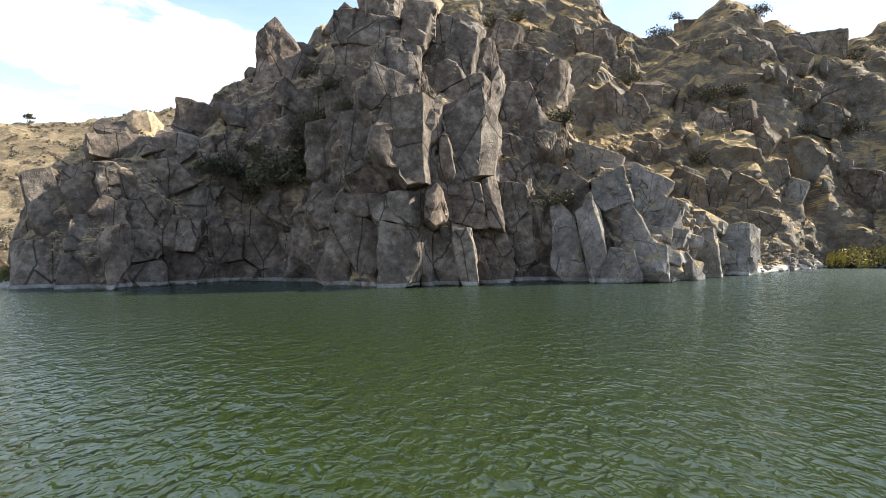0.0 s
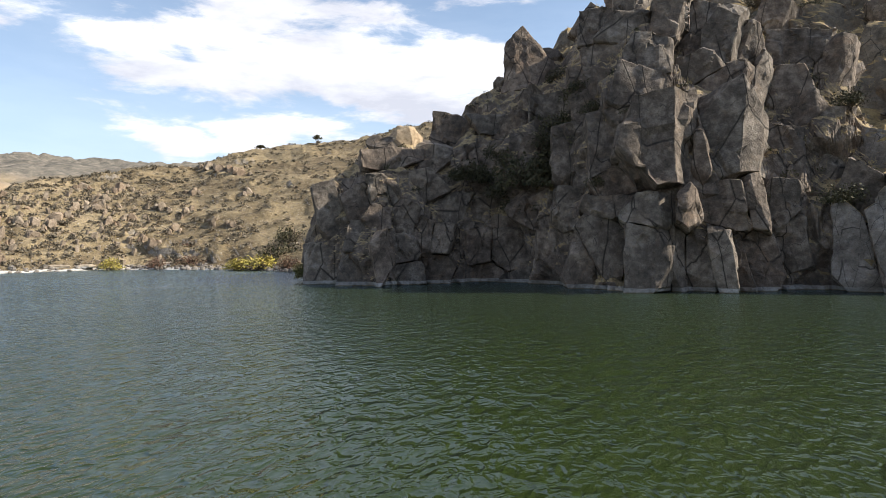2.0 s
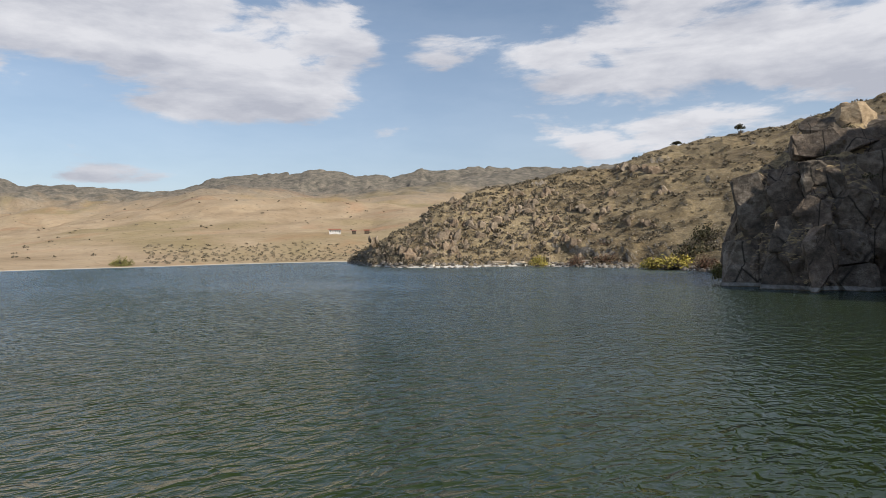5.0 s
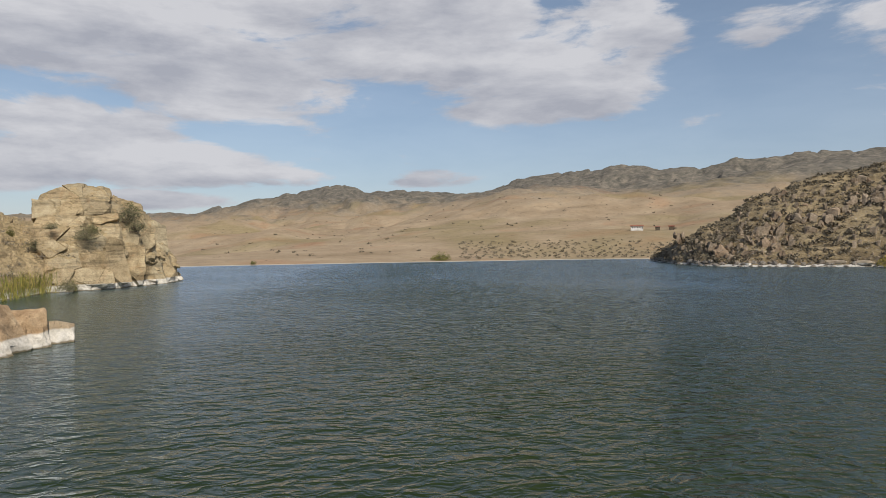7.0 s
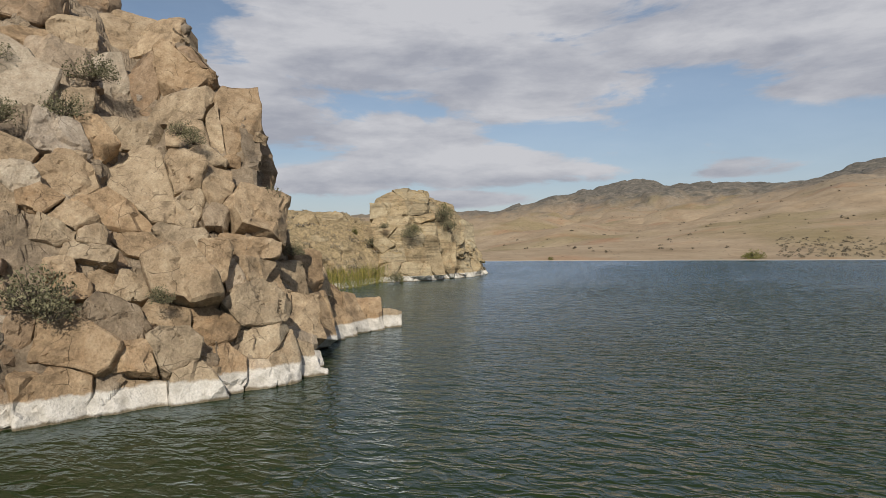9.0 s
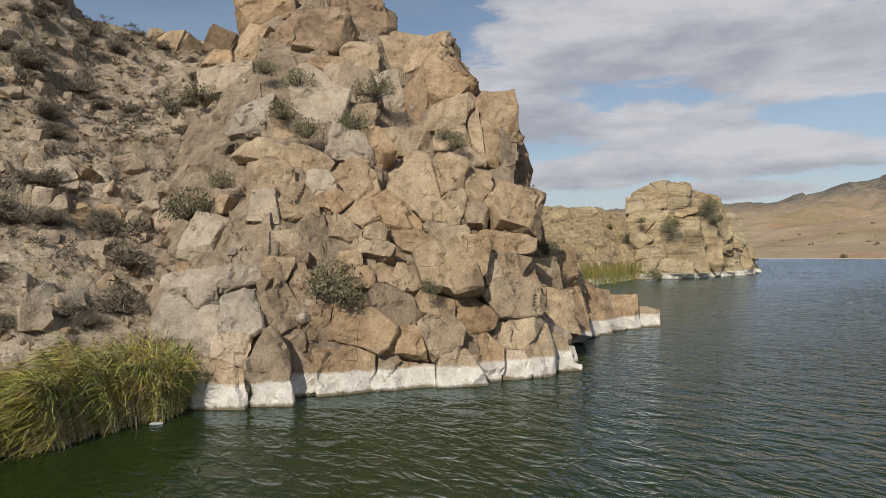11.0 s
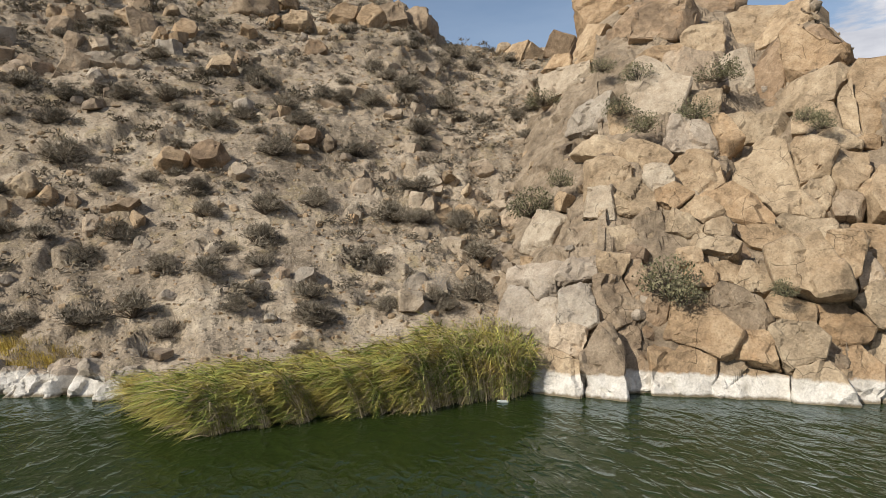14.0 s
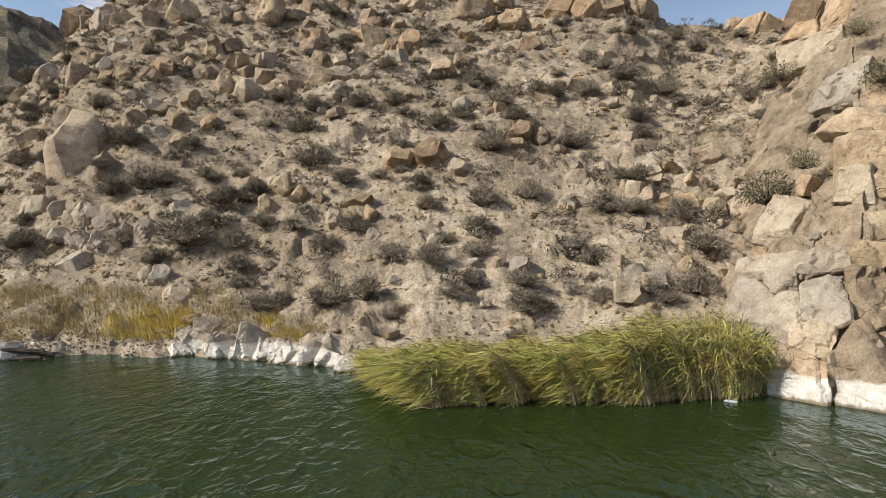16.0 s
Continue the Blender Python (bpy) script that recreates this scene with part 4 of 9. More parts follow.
joint_block((-17.58, -20.28, 0.49), 3.01, 1.90, 5, 0.2, ROCK_TAN, "tan weathered granite block in a jointed rock face", "headland blocks")
joint_block((-17.99, -20.39, 1.70), 1.51, 1.38, 25, 0.5, ROCK_TAN, "tan weathered granite block in a jointed rock face", "headland blocks")
joint_block((-19.15, -19.79, 1.93), 1.74, 1.82, 15, 0.5, ROCK_TAN, "tan weathered granite block in a jointed rock face", "headland blocks")
joint_block((-19.33, -18.70, 0.54), 2.27, 1.80, 5, 0.3, ROCK_TAN, "tan weathered granite block in a jointed rock face", "headland blocks")
joint_block((-21.07, -18.58, 0.69), 1.89, 2.53, 5, 0.4, ROCK_TAN, "tan weathered granite block in a jointed rock face", "headland blocks")
joint_block((-22.13, -17.88, 0.40), 1.60, 1.90, 15, 0.2, ROCK_PALE, "pale cream granite block on the slope", "headland blocks")
joint_block((-22.98, -18.32, 1.83), 2.50, 1.60, -15, 0.2, ROCK_TAN, "tan weathered granite block in a jointed rock face", "headland blocks")
joint_block((-23.63, -17.80, 0.64), 1.65, 2.78, 18, 0.7, ROCK_TAN, "tan weathered granite block in a jointed rock face", "headland blocks")
joint_block((-25.51, -17.91, 0.69), 1.28, 2.31, -15, 0.6, ROCK_TAN, "tan weathered granite block in a jointed rock face", "headland blocks")
joint_block((-30.38, -20.22, -1.21), 1.90, 1.14, 5, 0.2, ROCK_PALE, "pale cream granite block on the slope", "headland blocks")
joint_block((-20.02, -20.65, 3.33), 1.90, 1.11, 30, 0.2, ROCK_TAN, "tan weathered granite block in a jointed rock face", "headland blocks")
joint_block((-21.13, -19.64, 2.82), 1.92, 1.34, 30, 0.2, ROCK_TAN, "tan weathered granite block in a jointed rock face", "headland blocks")
joint_block((-23.25, -18.94, 3.50), 2.54, 2.09, 30, 0.5, ROCK_TAN, "tan weathered granite block in a jointed rock face", "headland blocks")
joint_block((-20.77, -20.88, 4.87), 3.13, 2.83, 32, 1.3, ROCK_TAN, "tan weathered granite block in a jointed rock face", "headland blocks")
joint_block((-18.09, -21.72, 3.10), 2.18, 1.64, 22, 0.4, ROCK_UMBER_SHADE, "brown weathered granite block with dark faces", "headland blocks")
joint_block((-19.52, -22.40, 4.41), 1.52, 1.14, 10, 0.6, ROCK_TAN, "tan weathered granite block in a jointed rock face", "headland blocks")
joint_block((-18.78, -23.08, 4.67), 0.98, 0.80, 10, 0.4, ROCK_TAN, "tan weathered granite block in a jointed rock face", "headland blocks")
joint_block((-17.55, -23.38, 4.57), 1.18, 1.01, 5, 0.5, ROCK_TAN, "tan weathered granite block in a jointed rock face", "headland blocks")
joint_block((-17.44, -23.86, 5.40), 0.86, 0.79, 0, 0.3, ROCK_TAN, "tan weathered granite block in a jointed rock face", "headland blocks")
joint_block((-18.68, -23.75, 5.90), 1.66, 0.75, 18, 0.5, ROCK_TAN, "tan weathered granite block in a jointed rock face", "headland blocks")
joint_block((-18.08, -24.99, 6.88), 1.35, 1.06, 20, 0.3, ROCK_TAN, "tan weathered granite block in a jointed rock face", "headland blocks")
joint_block((-19.16, -24.03, 6.63), 1.12, 0.94, 20, 0.3, ROCK_TAN, "tan weathered granite block in a jointed rock face", "headland blocks")
joint_block((-19.83, -23.78, 6.02), 0.68, 1.31, -15, -0.1, ROCK_UMBER_SHADE, "brown weathered granite block with dark faces", "headland blocks")
joint_block((-19.03, -25.11, 7.38), 1.73, 1.33, 15, 0.6, ROCK_TAN, "tan weathered granite block in a jointed rock face", "headland blocks")
joint_block((-20.94, -25.05, 7.67), 2.86, 1.75, 42, 0.5, ROCK_TAN, "tan weathered granite block in a jointed rock face", "headland blocks")
joint_block((-21.09, -23.52, 6.28), 2.42, 1.21, 12, 0.2, ROCK_TAN, "tan weathered granite block in a jointed rock face", "headland blocks")
joint_block((-22.22, -22.38, 6.58), 2.19, 0.97, 6, 0.3, ROCK_TAN, "tan weathered granite block in a jointed rock face", "headland blocks")
joint_block((-23.90, -26.11, 9.19), 4.02, 3.54, 28, 0.8, ROCK_TAN, "tan weathered granite block in a jointed rock face", "headland blocks")
joint_block((-23.02, -23.79, 7.69), 2.30, 1.14, 8, 0.7, ROCK_TAN, "tan weathered granite block in a jointed rock face", "headland blocks")
joint_block((-20.43, -27.40, 9.36), 2.75, 1.97, 42, 0.6, ROCK_TAN, "tan weathered granite block in a jointed rock face", "headland blocks")
joint_block((-18.19, -26.19, 8.33), 1.46, 1.10, 35, 0.3, ROCK_TAN, "tan weathered granite block in a jointed rock face", "headland blocks")
joint_block((-18.93, -29.59, 10.53), 2.32, 1.49, 22, 0.5, ROCK_TAN, "tan weathered granite block in a jointed rock face", "headland blocks")
joint_block((-21.43, -29.19, 11.32), 2.26, 1.82, 20, 1.3, ROCK_ASH, "pale grey rock near the lake edge", "headland blocks")
joint_block((-22.89, -28.50, 11.59), 1.35, 2.12, -22, 1.1, ROCK_TAN, "tan weathered granite block in a jointed rock face", "headland blocks")
joint_block((-25.89, -29.38, 12.22), 2.74, 1.66, 6, 0.7, ROCK_TAN, "tan weathered granite block in a jointed rock face", "headland blocks")
joint_block((-16.73, -29.70, 9.53), 2.12, 1.83, 0, 0.6, ROCK_TAN, "tan weathered granite block in a jointed rock face", "headland blocks")
joint_block((-15.54, -28.39, 8.08), 1.65, 1.49, 0, 0.4, ROCK_PALE, "pale cream granite block on the slope", "headland blocks")
joint_block((-16.85, -27.41, 8.25), 1.76, 1.60, 0, 0.5, ROCK_TAN, "tan weathered granite block in a jointed rock face", "headland blocks")
joint_block((-18.16, -27.28, 9.14), 1.32, 1.51, 10, 0.4, ROCK_PALE, "pale cream granite block on the slope", "headland blocks")
joint_block((-13.97, -31.76, 6.59), 1.51, 2.25, 5, 0.5, ROCK_PALE, "pale cream granite block on the slope", "headland blocks")
joint_block((-22.48, -33.59, 14.67), 3.15, 4.88, 8, 1, ROCK_PALE, "pale cream granite block on the slope", "headland blocks")
joint_block((-25.28, -34.22, 16.52), 2.86, 2.67, 18, 0.9, ROCK_PALE, "pale cream granite block on the slope", "headland blocks")
joint_block((-24.24, -31.83, 14.12), 1.63, 2.02, 10, 0.3, ROCK_TAN, "tan weathered granite block in a jointed rock face", "headland blocks")
joint_block((-21.98, -45.05, 18.59), 3.36, 1.96, -5, 0.5, ROCK_PALE, "pale cream granite block on the slope", "headland blocks")
joint_block((-23.35, -48.82, 21.12), 2.64, 1.17, 5, 0.7, ROCK_TAN, "tan weathered granite block in a jointed rock face", "headland blocks")
joint_block((-32.67, -69.28, 29.31), 4.33, 2.73, 10, 0.3, ROCK_UMBER_SHADE, "brown weathered granite block with dark faces", "headland blocks")
joint_block((-24.41, -46.34, 21.78), 2.37, 3.53, 20, 0.2, ROCK_TAN, "tan weathered granite block in a jointed rock face", "headland blocks")
joint_block((-27.22, -48.32, 26.11), 4.05, 3.36, -10, 0.6, ROCK_TAN, "tan weathered granite block in a jointed rock face", "headland blocks")
joint_block((-26.96, -40.00, 22.06), 3.86, 3.28, 8, 0.9, ROCK_UMBER_SHADE, "brown weathered granite block with dark faces", "headland blocks")
joint_block((-32.64, -41.75, 24.49), 4.26, 4.26, 10, 0.7, ROCK_UMBER_SHADE, "brown weathered granite block with dark faces", "headland blocks")
joint_block((-28.46, -37.18, 19.88), 2.21, 2.23, 0, 0.3, ROCK_TAN, "tan weathered granite block in a jointed rock face", "headland blocks")
joint_block((-25.67, -42.39, 22.18), 2.07, 3.96, 10, 0, ROCK_UMBER_SHADE, "brown weathered granite block with dark faces", "headland blocks")
joint_block((-25.38, -37.40, 18.94), 3.41, 1.25, -10, 0.1, ROCK_TAN, "tan weathered granite block in a jointed rock face", "headland blocks")
joint_block((-33.61, -38.17, 21.36), 4.62, 3.84, 8, 0.6, ROCK_TAN, "tan weathered granite block in a jointed rock face", "headland blocks")
joint_block((-33.90, -35.48, 20.96), 2.79, 3.32, -15, 0.7, ROCK_TAN, "tan weathered granite block in a jointed rock face", "headland blocks")
joint_block((-30.41, -30.32, 17.13), 3.54, 3.72, 35, 0.9, ROCK_TAN, "tan weathered granite block in a jointed rock face", "headland blocks")
joint_block((-31.62, -30.05, 17.78), 0.98, 2.93, -32, 0.2, ROCK_UMBER_SHADE, "brown weathered granite block with dark faces", "headland blocks")
joint_block((-29.90, -32.43, 16.47), 2.47, 4.49, -12, 0.6, ROCK_UMBER_SHADE, "brown weathered granite block with dark faces", "headland blocks")
joint_block((-28.48, -33.59, 16.29), 1.97, 3.62, -8, 0.3, ROCK_PALE, "pale cream granite block on the slope", "headland blocks")
joint_block((-28.64, -28.03, 14.41), 2.68, 2.66, 10, 0.5, ROCK_TAN, "tan weathered granite block in a jointed rock face", "headland blocks")
joint_block((-27.44, -26.60, 12.53), 2.12, 1.63, 5, 0.2, ROCK_TAN, "tan weathered granite block in a jointed rock face", "headland blocks")
joint_block((-30.19, -25.83, 13.11), 2.50, 4.78, 2, 1.2, ROCK_TAN, "tan weathered granite block in a jointed rock face", "headland blocks")
joint_block((-28.68, -25.94, 12.63), 0.93, 3.45, 2, 0.5, ROCK_TAN, "tan weathered granite block in a jointed rock face", "headland blocks")
joint_block((-32.01, -25.25, 11.65), 1.12, 3.30, 3, 0.5, ROCK_UMBER_SHADE, "brown weathered granite block with dark faces", "headland blocks")
joint_block((-27.05, -25.19, 11.03), 1.77, 1.00, 5, 0.6, ROCK_TAN, "tan weathered granite block in a jointed rock face", "headland blocks")
joint_block((-24.60, -24.38, 9.74), 2.16, 2.00, 25, 0.5, ROCK_TAN, "tan weathered granite block in a jointed rock face", "headland blocks")
joint_block((-24.11, -23.36, 8.25), 1.35, 1.81, 15, 0.2, ROCK_TAN, "tan weathered granite block in a jointed rock face", "headland blocks")
joint_block((-25.61, -23.24, 9.08), 1.39, 2.26, 8, 0.6, ROCK_TAN, "tan weathered granite block in a jointed rock face", "headland blocks")
joint_block((-24.39, -22.10, 7.67), 1.08, 1.14, 5, 0.3, ROCK_UMBER_SHADE, "brown weathered granite block with dark faces", "headland blocks")
joint_block((-26.65, -21.45, 7.80), 2.63, 2.50, 22, 1.2, ROCK_TAN, "tan weathered granite block in a jointed rock face", "headland blocks")
joint_block((-30.54, -23.27, 9.13), 0.63, 2.95, 5, -0.1, ROCK_UMBER_SHADE, "brown weathered granite block with dark faces", "headland blocks")
joint_block((-29.65, -21.97, 7.13), 0.81, 1.98, 5, -0.1, ROCK_UMBER_SHADE, "brown weathered granite block with dark faces", "headland blocks")
joint_block((-24.82, -20.53, 6.08), 2.47, 1.24, 15, 0.1, ROCK_TAN, "tan weathered granite block in a jointed rock face", "headland blocks")
joint_block((-22.46, -20.51, 5.60), 1.34, 2.34, 12, 0.4, ROCK_TAN, "tan weathered granite block in a jointed rock face", "headland blocks")
joint_block((-24.85, -19.96, 4.96), 1.98, 1.23, 10, 0.3, ROCK_TAN, "tan weathered granite block in a jointed rock face", "headland blocks")
joint_block((-23.43, -20.20, 4.73), 0.79, 1.55, 15, 0.2, ROCK_PALE, "pale cream granite block on the slope", "headland blocks")
joint_block((-25.56, -19.87, 4.10), 1.19, 1.87, 5, 0.2, ROCK_TAN, "tan weathered granite block in a jointed rock face", "headland blocks")
joint_block((-28.62, -20.93, 4.28), 1.82, 2.04, 8, 0.4, ROCK_TAN, "tan weathered granite block in a jointed rock face", "headland blocks")
joint_block((-32.33, -22.25, 4.62), 1.58, 2.41, 15, 0.4, ROCK_TAN, "tan weathered granite block in a jointed rock face", "headland blocks")
joint_block((-27.47, -19.82, 2.59), 2.12, 2.75, 12, 0.7, ROCK_TAN, "tan weathered granite block in a jointed rock face", "headland blocks")
joint_block((-34.98, -23.11, 3.70), 1.68, 2.73, 12, 0.4, ROCK_TAN, "tan weathered granite block in a jointed rock face", "headland blocks")
joint_block((-31.74, -21.01, 1.94), 1.96, 2.64, 8, 0.4, ROCK_TAN, "tan weathered granite block in a jointed rock face", "headland blocks")
joint_block((-37.68, -23.69, 2.37), 1.46, 3.59, 12, 0.3, ROCK_TAN, "tan weathered granite block in a jointed rock face", "headland blocks")
joint_block((-26.20, -18.52, 1.46), 1.66, 1.00, 12, 0.2, ROCK_PALE, "pale cream granite block on the slope", "headland blocks")
joint_block((-34.33, -21.84, 0.56), 2.10, 1.26, 10, 0.1, ROCK_PALE, "pale cream granite block on the slope", "headland blocks")
joint_block((-15.59, -26.34, 6.36), 2.23, 1.17, -8, -0.1, ROCK_TAN, "tan weathered granite block in a jointed rock face", "headland blocks")
joint_block((-19.80, -33.04, 13.15), 1.56, 2.24, -8, 0.1, ROCK_TAN, "tan weathered granite block in a jointed rock face", "headland blocks")
joint_block((-19.55, -36.51, 14.08), 2.75, 1.93, -5, 0.7, ROCK_ASH, "pale grey rock near the lake edge", "headland blocks")
joint_block((-17.70, -32.52, 11.59), 2.72, 1.14, 10, 0.2, ROCK_TAN, "tan weathered granite block in a jointed rock face", "headland blocks")
joint_block((-26.21, -68.83, 27.25), 4.97, 3.19, 0, 0.2, ROCK_TAN, "tan weathered granite block in a jointed rock face", "headland blocks")
joint_block((-11.95, -27.13, 3.71), 1.08, 1.02, 0, 1, ROCK_ASH, "pale grey rock near the lake edge", "headland blocks")
joint_block((-36.60, -22.70, 1.00), 2.40, 3.90, 5, 0.55, ROCK_TAN, "tan weathered granite block in a jointed rock face", "headland blocks")
joint_block((-38.50, -22.55, 0.95), 2.60, 3.40, 8, 0.6, ROCK_TAN, "tan weathered granite block in a jointed rock face", "headland blocks")
joint_block((-40.30, -22.15, 0.80), 2.40, 2.70, 14, 0.6, ROCK_TAN, "tan weathered granite block in a jointed rock face", "headland blocks")
joint_block((-41.80, -21.85, 0.35), 1.90, 1.70, 20, 0.55, ROCK_TAN, "tan weathered granite block in a jointed rock face", "headland blocks")
joint_block((-25.00, -17.20, 0.20), 1.30, 1.00, 20, 0.3, ROCK_TAN, "tan weathered granite block in a jointed rock face", "headland blocks")
joint_block((-26.60, -18.20, 0.25), 1.20, 1.00, 10, 0.3, ROCK_TAN, "tan weathered granite block in a jointed rock face", "headland blocks")
split_face(5, 0.5, 0.008, 1.4, 9, 1.9, 0.16, 0.7, 2, sheet=HEADLAND)
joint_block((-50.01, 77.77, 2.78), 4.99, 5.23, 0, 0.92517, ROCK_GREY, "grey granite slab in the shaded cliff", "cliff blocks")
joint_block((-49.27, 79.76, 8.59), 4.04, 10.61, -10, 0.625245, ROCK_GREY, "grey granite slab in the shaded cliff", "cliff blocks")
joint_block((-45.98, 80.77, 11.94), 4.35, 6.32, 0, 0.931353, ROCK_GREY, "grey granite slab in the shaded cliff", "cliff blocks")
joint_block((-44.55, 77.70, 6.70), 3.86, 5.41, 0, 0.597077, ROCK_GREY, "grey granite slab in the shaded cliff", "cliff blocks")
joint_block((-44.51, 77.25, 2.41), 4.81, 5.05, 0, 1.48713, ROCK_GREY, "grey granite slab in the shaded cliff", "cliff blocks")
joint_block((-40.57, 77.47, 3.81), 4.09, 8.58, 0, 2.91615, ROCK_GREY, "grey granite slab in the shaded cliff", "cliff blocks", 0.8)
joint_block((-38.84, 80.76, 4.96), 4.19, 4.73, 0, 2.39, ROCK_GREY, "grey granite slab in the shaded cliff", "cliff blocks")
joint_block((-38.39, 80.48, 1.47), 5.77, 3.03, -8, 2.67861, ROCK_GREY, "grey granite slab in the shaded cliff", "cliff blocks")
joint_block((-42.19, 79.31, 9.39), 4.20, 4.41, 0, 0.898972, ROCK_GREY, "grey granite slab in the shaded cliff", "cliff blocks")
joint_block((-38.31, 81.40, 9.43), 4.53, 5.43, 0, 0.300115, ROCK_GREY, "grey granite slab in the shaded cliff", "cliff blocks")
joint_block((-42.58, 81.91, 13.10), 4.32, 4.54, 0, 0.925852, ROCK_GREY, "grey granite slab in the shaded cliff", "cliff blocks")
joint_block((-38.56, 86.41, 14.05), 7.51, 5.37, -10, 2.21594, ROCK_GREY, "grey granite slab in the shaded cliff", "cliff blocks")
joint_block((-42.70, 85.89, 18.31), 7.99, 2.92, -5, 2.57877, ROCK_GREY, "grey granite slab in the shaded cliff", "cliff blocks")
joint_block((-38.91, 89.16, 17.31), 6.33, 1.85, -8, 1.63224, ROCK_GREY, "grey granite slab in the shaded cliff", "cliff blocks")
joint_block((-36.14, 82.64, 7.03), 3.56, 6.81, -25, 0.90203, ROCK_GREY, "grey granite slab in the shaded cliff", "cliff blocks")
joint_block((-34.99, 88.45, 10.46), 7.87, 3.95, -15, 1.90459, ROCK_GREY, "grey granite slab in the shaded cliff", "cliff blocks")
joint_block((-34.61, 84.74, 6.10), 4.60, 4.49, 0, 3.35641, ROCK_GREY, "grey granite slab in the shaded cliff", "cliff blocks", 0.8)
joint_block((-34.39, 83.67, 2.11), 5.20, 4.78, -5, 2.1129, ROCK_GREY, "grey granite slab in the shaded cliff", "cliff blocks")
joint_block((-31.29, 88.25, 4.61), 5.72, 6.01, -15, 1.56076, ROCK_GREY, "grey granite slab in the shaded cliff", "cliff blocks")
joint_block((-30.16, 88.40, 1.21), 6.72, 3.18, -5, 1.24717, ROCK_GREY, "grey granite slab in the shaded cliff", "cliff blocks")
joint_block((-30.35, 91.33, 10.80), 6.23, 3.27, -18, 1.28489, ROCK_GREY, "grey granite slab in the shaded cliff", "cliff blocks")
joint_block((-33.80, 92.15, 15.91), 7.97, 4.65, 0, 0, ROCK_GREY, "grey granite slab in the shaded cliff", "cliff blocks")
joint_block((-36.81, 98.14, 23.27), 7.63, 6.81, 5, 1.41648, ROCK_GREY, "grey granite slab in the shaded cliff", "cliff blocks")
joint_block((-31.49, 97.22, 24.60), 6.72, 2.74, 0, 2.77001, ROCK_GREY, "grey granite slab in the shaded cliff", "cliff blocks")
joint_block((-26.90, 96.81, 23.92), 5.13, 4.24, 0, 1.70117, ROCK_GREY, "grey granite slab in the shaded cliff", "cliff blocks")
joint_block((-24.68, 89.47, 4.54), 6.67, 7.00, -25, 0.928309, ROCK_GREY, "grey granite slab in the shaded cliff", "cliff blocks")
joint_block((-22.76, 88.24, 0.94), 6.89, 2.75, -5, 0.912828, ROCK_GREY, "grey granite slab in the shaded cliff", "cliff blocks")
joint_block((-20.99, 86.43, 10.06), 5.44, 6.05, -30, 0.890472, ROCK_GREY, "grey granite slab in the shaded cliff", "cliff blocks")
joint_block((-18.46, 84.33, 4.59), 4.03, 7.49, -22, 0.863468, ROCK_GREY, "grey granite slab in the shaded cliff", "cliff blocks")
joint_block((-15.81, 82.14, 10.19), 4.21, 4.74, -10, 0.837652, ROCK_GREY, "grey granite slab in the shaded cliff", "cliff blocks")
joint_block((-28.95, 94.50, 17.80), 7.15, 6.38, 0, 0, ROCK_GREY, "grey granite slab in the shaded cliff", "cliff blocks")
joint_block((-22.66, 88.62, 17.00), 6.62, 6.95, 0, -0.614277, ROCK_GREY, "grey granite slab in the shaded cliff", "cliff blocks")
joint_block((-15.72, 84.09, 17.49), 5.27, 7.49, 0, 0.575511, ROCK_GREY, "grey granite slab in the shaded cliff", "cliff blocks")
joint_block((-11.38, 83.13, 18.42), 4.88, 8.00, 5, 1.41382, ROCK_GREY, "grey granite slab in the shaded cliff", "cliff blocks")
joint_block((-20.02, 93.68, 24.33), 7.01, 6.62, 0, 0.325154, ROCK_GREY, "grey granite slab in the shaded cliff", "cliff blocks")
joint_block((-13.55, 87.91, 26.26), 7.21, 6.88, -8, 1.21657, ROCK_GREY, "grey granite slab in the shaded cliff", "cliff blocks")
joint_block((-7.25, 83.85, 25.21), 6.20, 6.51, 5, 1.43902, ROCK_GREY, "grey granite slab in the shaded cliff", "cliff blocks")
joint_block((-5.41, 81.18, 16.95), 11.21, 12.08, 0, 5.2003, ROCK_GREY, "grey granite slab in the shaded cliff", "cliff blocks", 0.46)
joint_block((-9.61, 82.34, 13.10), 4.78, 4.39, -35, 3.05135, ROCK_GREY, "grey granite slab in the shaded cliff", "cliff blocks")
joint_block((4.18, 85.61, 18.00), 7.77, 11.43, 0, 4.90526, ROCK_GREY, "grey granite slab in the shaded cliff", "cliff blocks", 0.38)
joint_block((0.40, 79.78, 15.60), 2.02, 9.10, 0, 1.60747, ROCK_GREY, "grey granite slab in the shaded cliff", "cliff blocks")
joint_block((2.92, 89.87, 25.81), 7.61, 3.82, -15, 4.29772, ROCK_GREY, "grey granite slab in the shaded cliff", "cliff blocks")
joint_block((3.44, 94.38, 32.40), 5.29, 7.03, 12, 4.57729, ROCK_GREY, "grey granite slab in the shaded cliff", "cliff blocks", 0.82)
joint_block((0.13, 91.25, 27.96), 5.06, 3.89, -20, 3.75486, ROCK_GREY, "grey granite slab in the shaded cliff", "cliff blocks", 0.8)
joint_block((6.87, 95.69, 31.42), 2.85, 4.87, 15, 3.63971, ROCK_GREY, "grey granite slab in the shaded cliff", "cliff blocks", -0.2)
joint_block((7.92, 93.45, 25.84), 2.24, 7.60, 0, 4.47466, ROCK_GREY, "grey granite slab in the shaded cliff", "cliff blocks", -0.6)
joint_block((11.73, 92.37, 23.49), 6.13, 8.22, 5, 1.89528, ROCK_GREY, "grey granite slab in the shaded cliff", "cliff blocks")
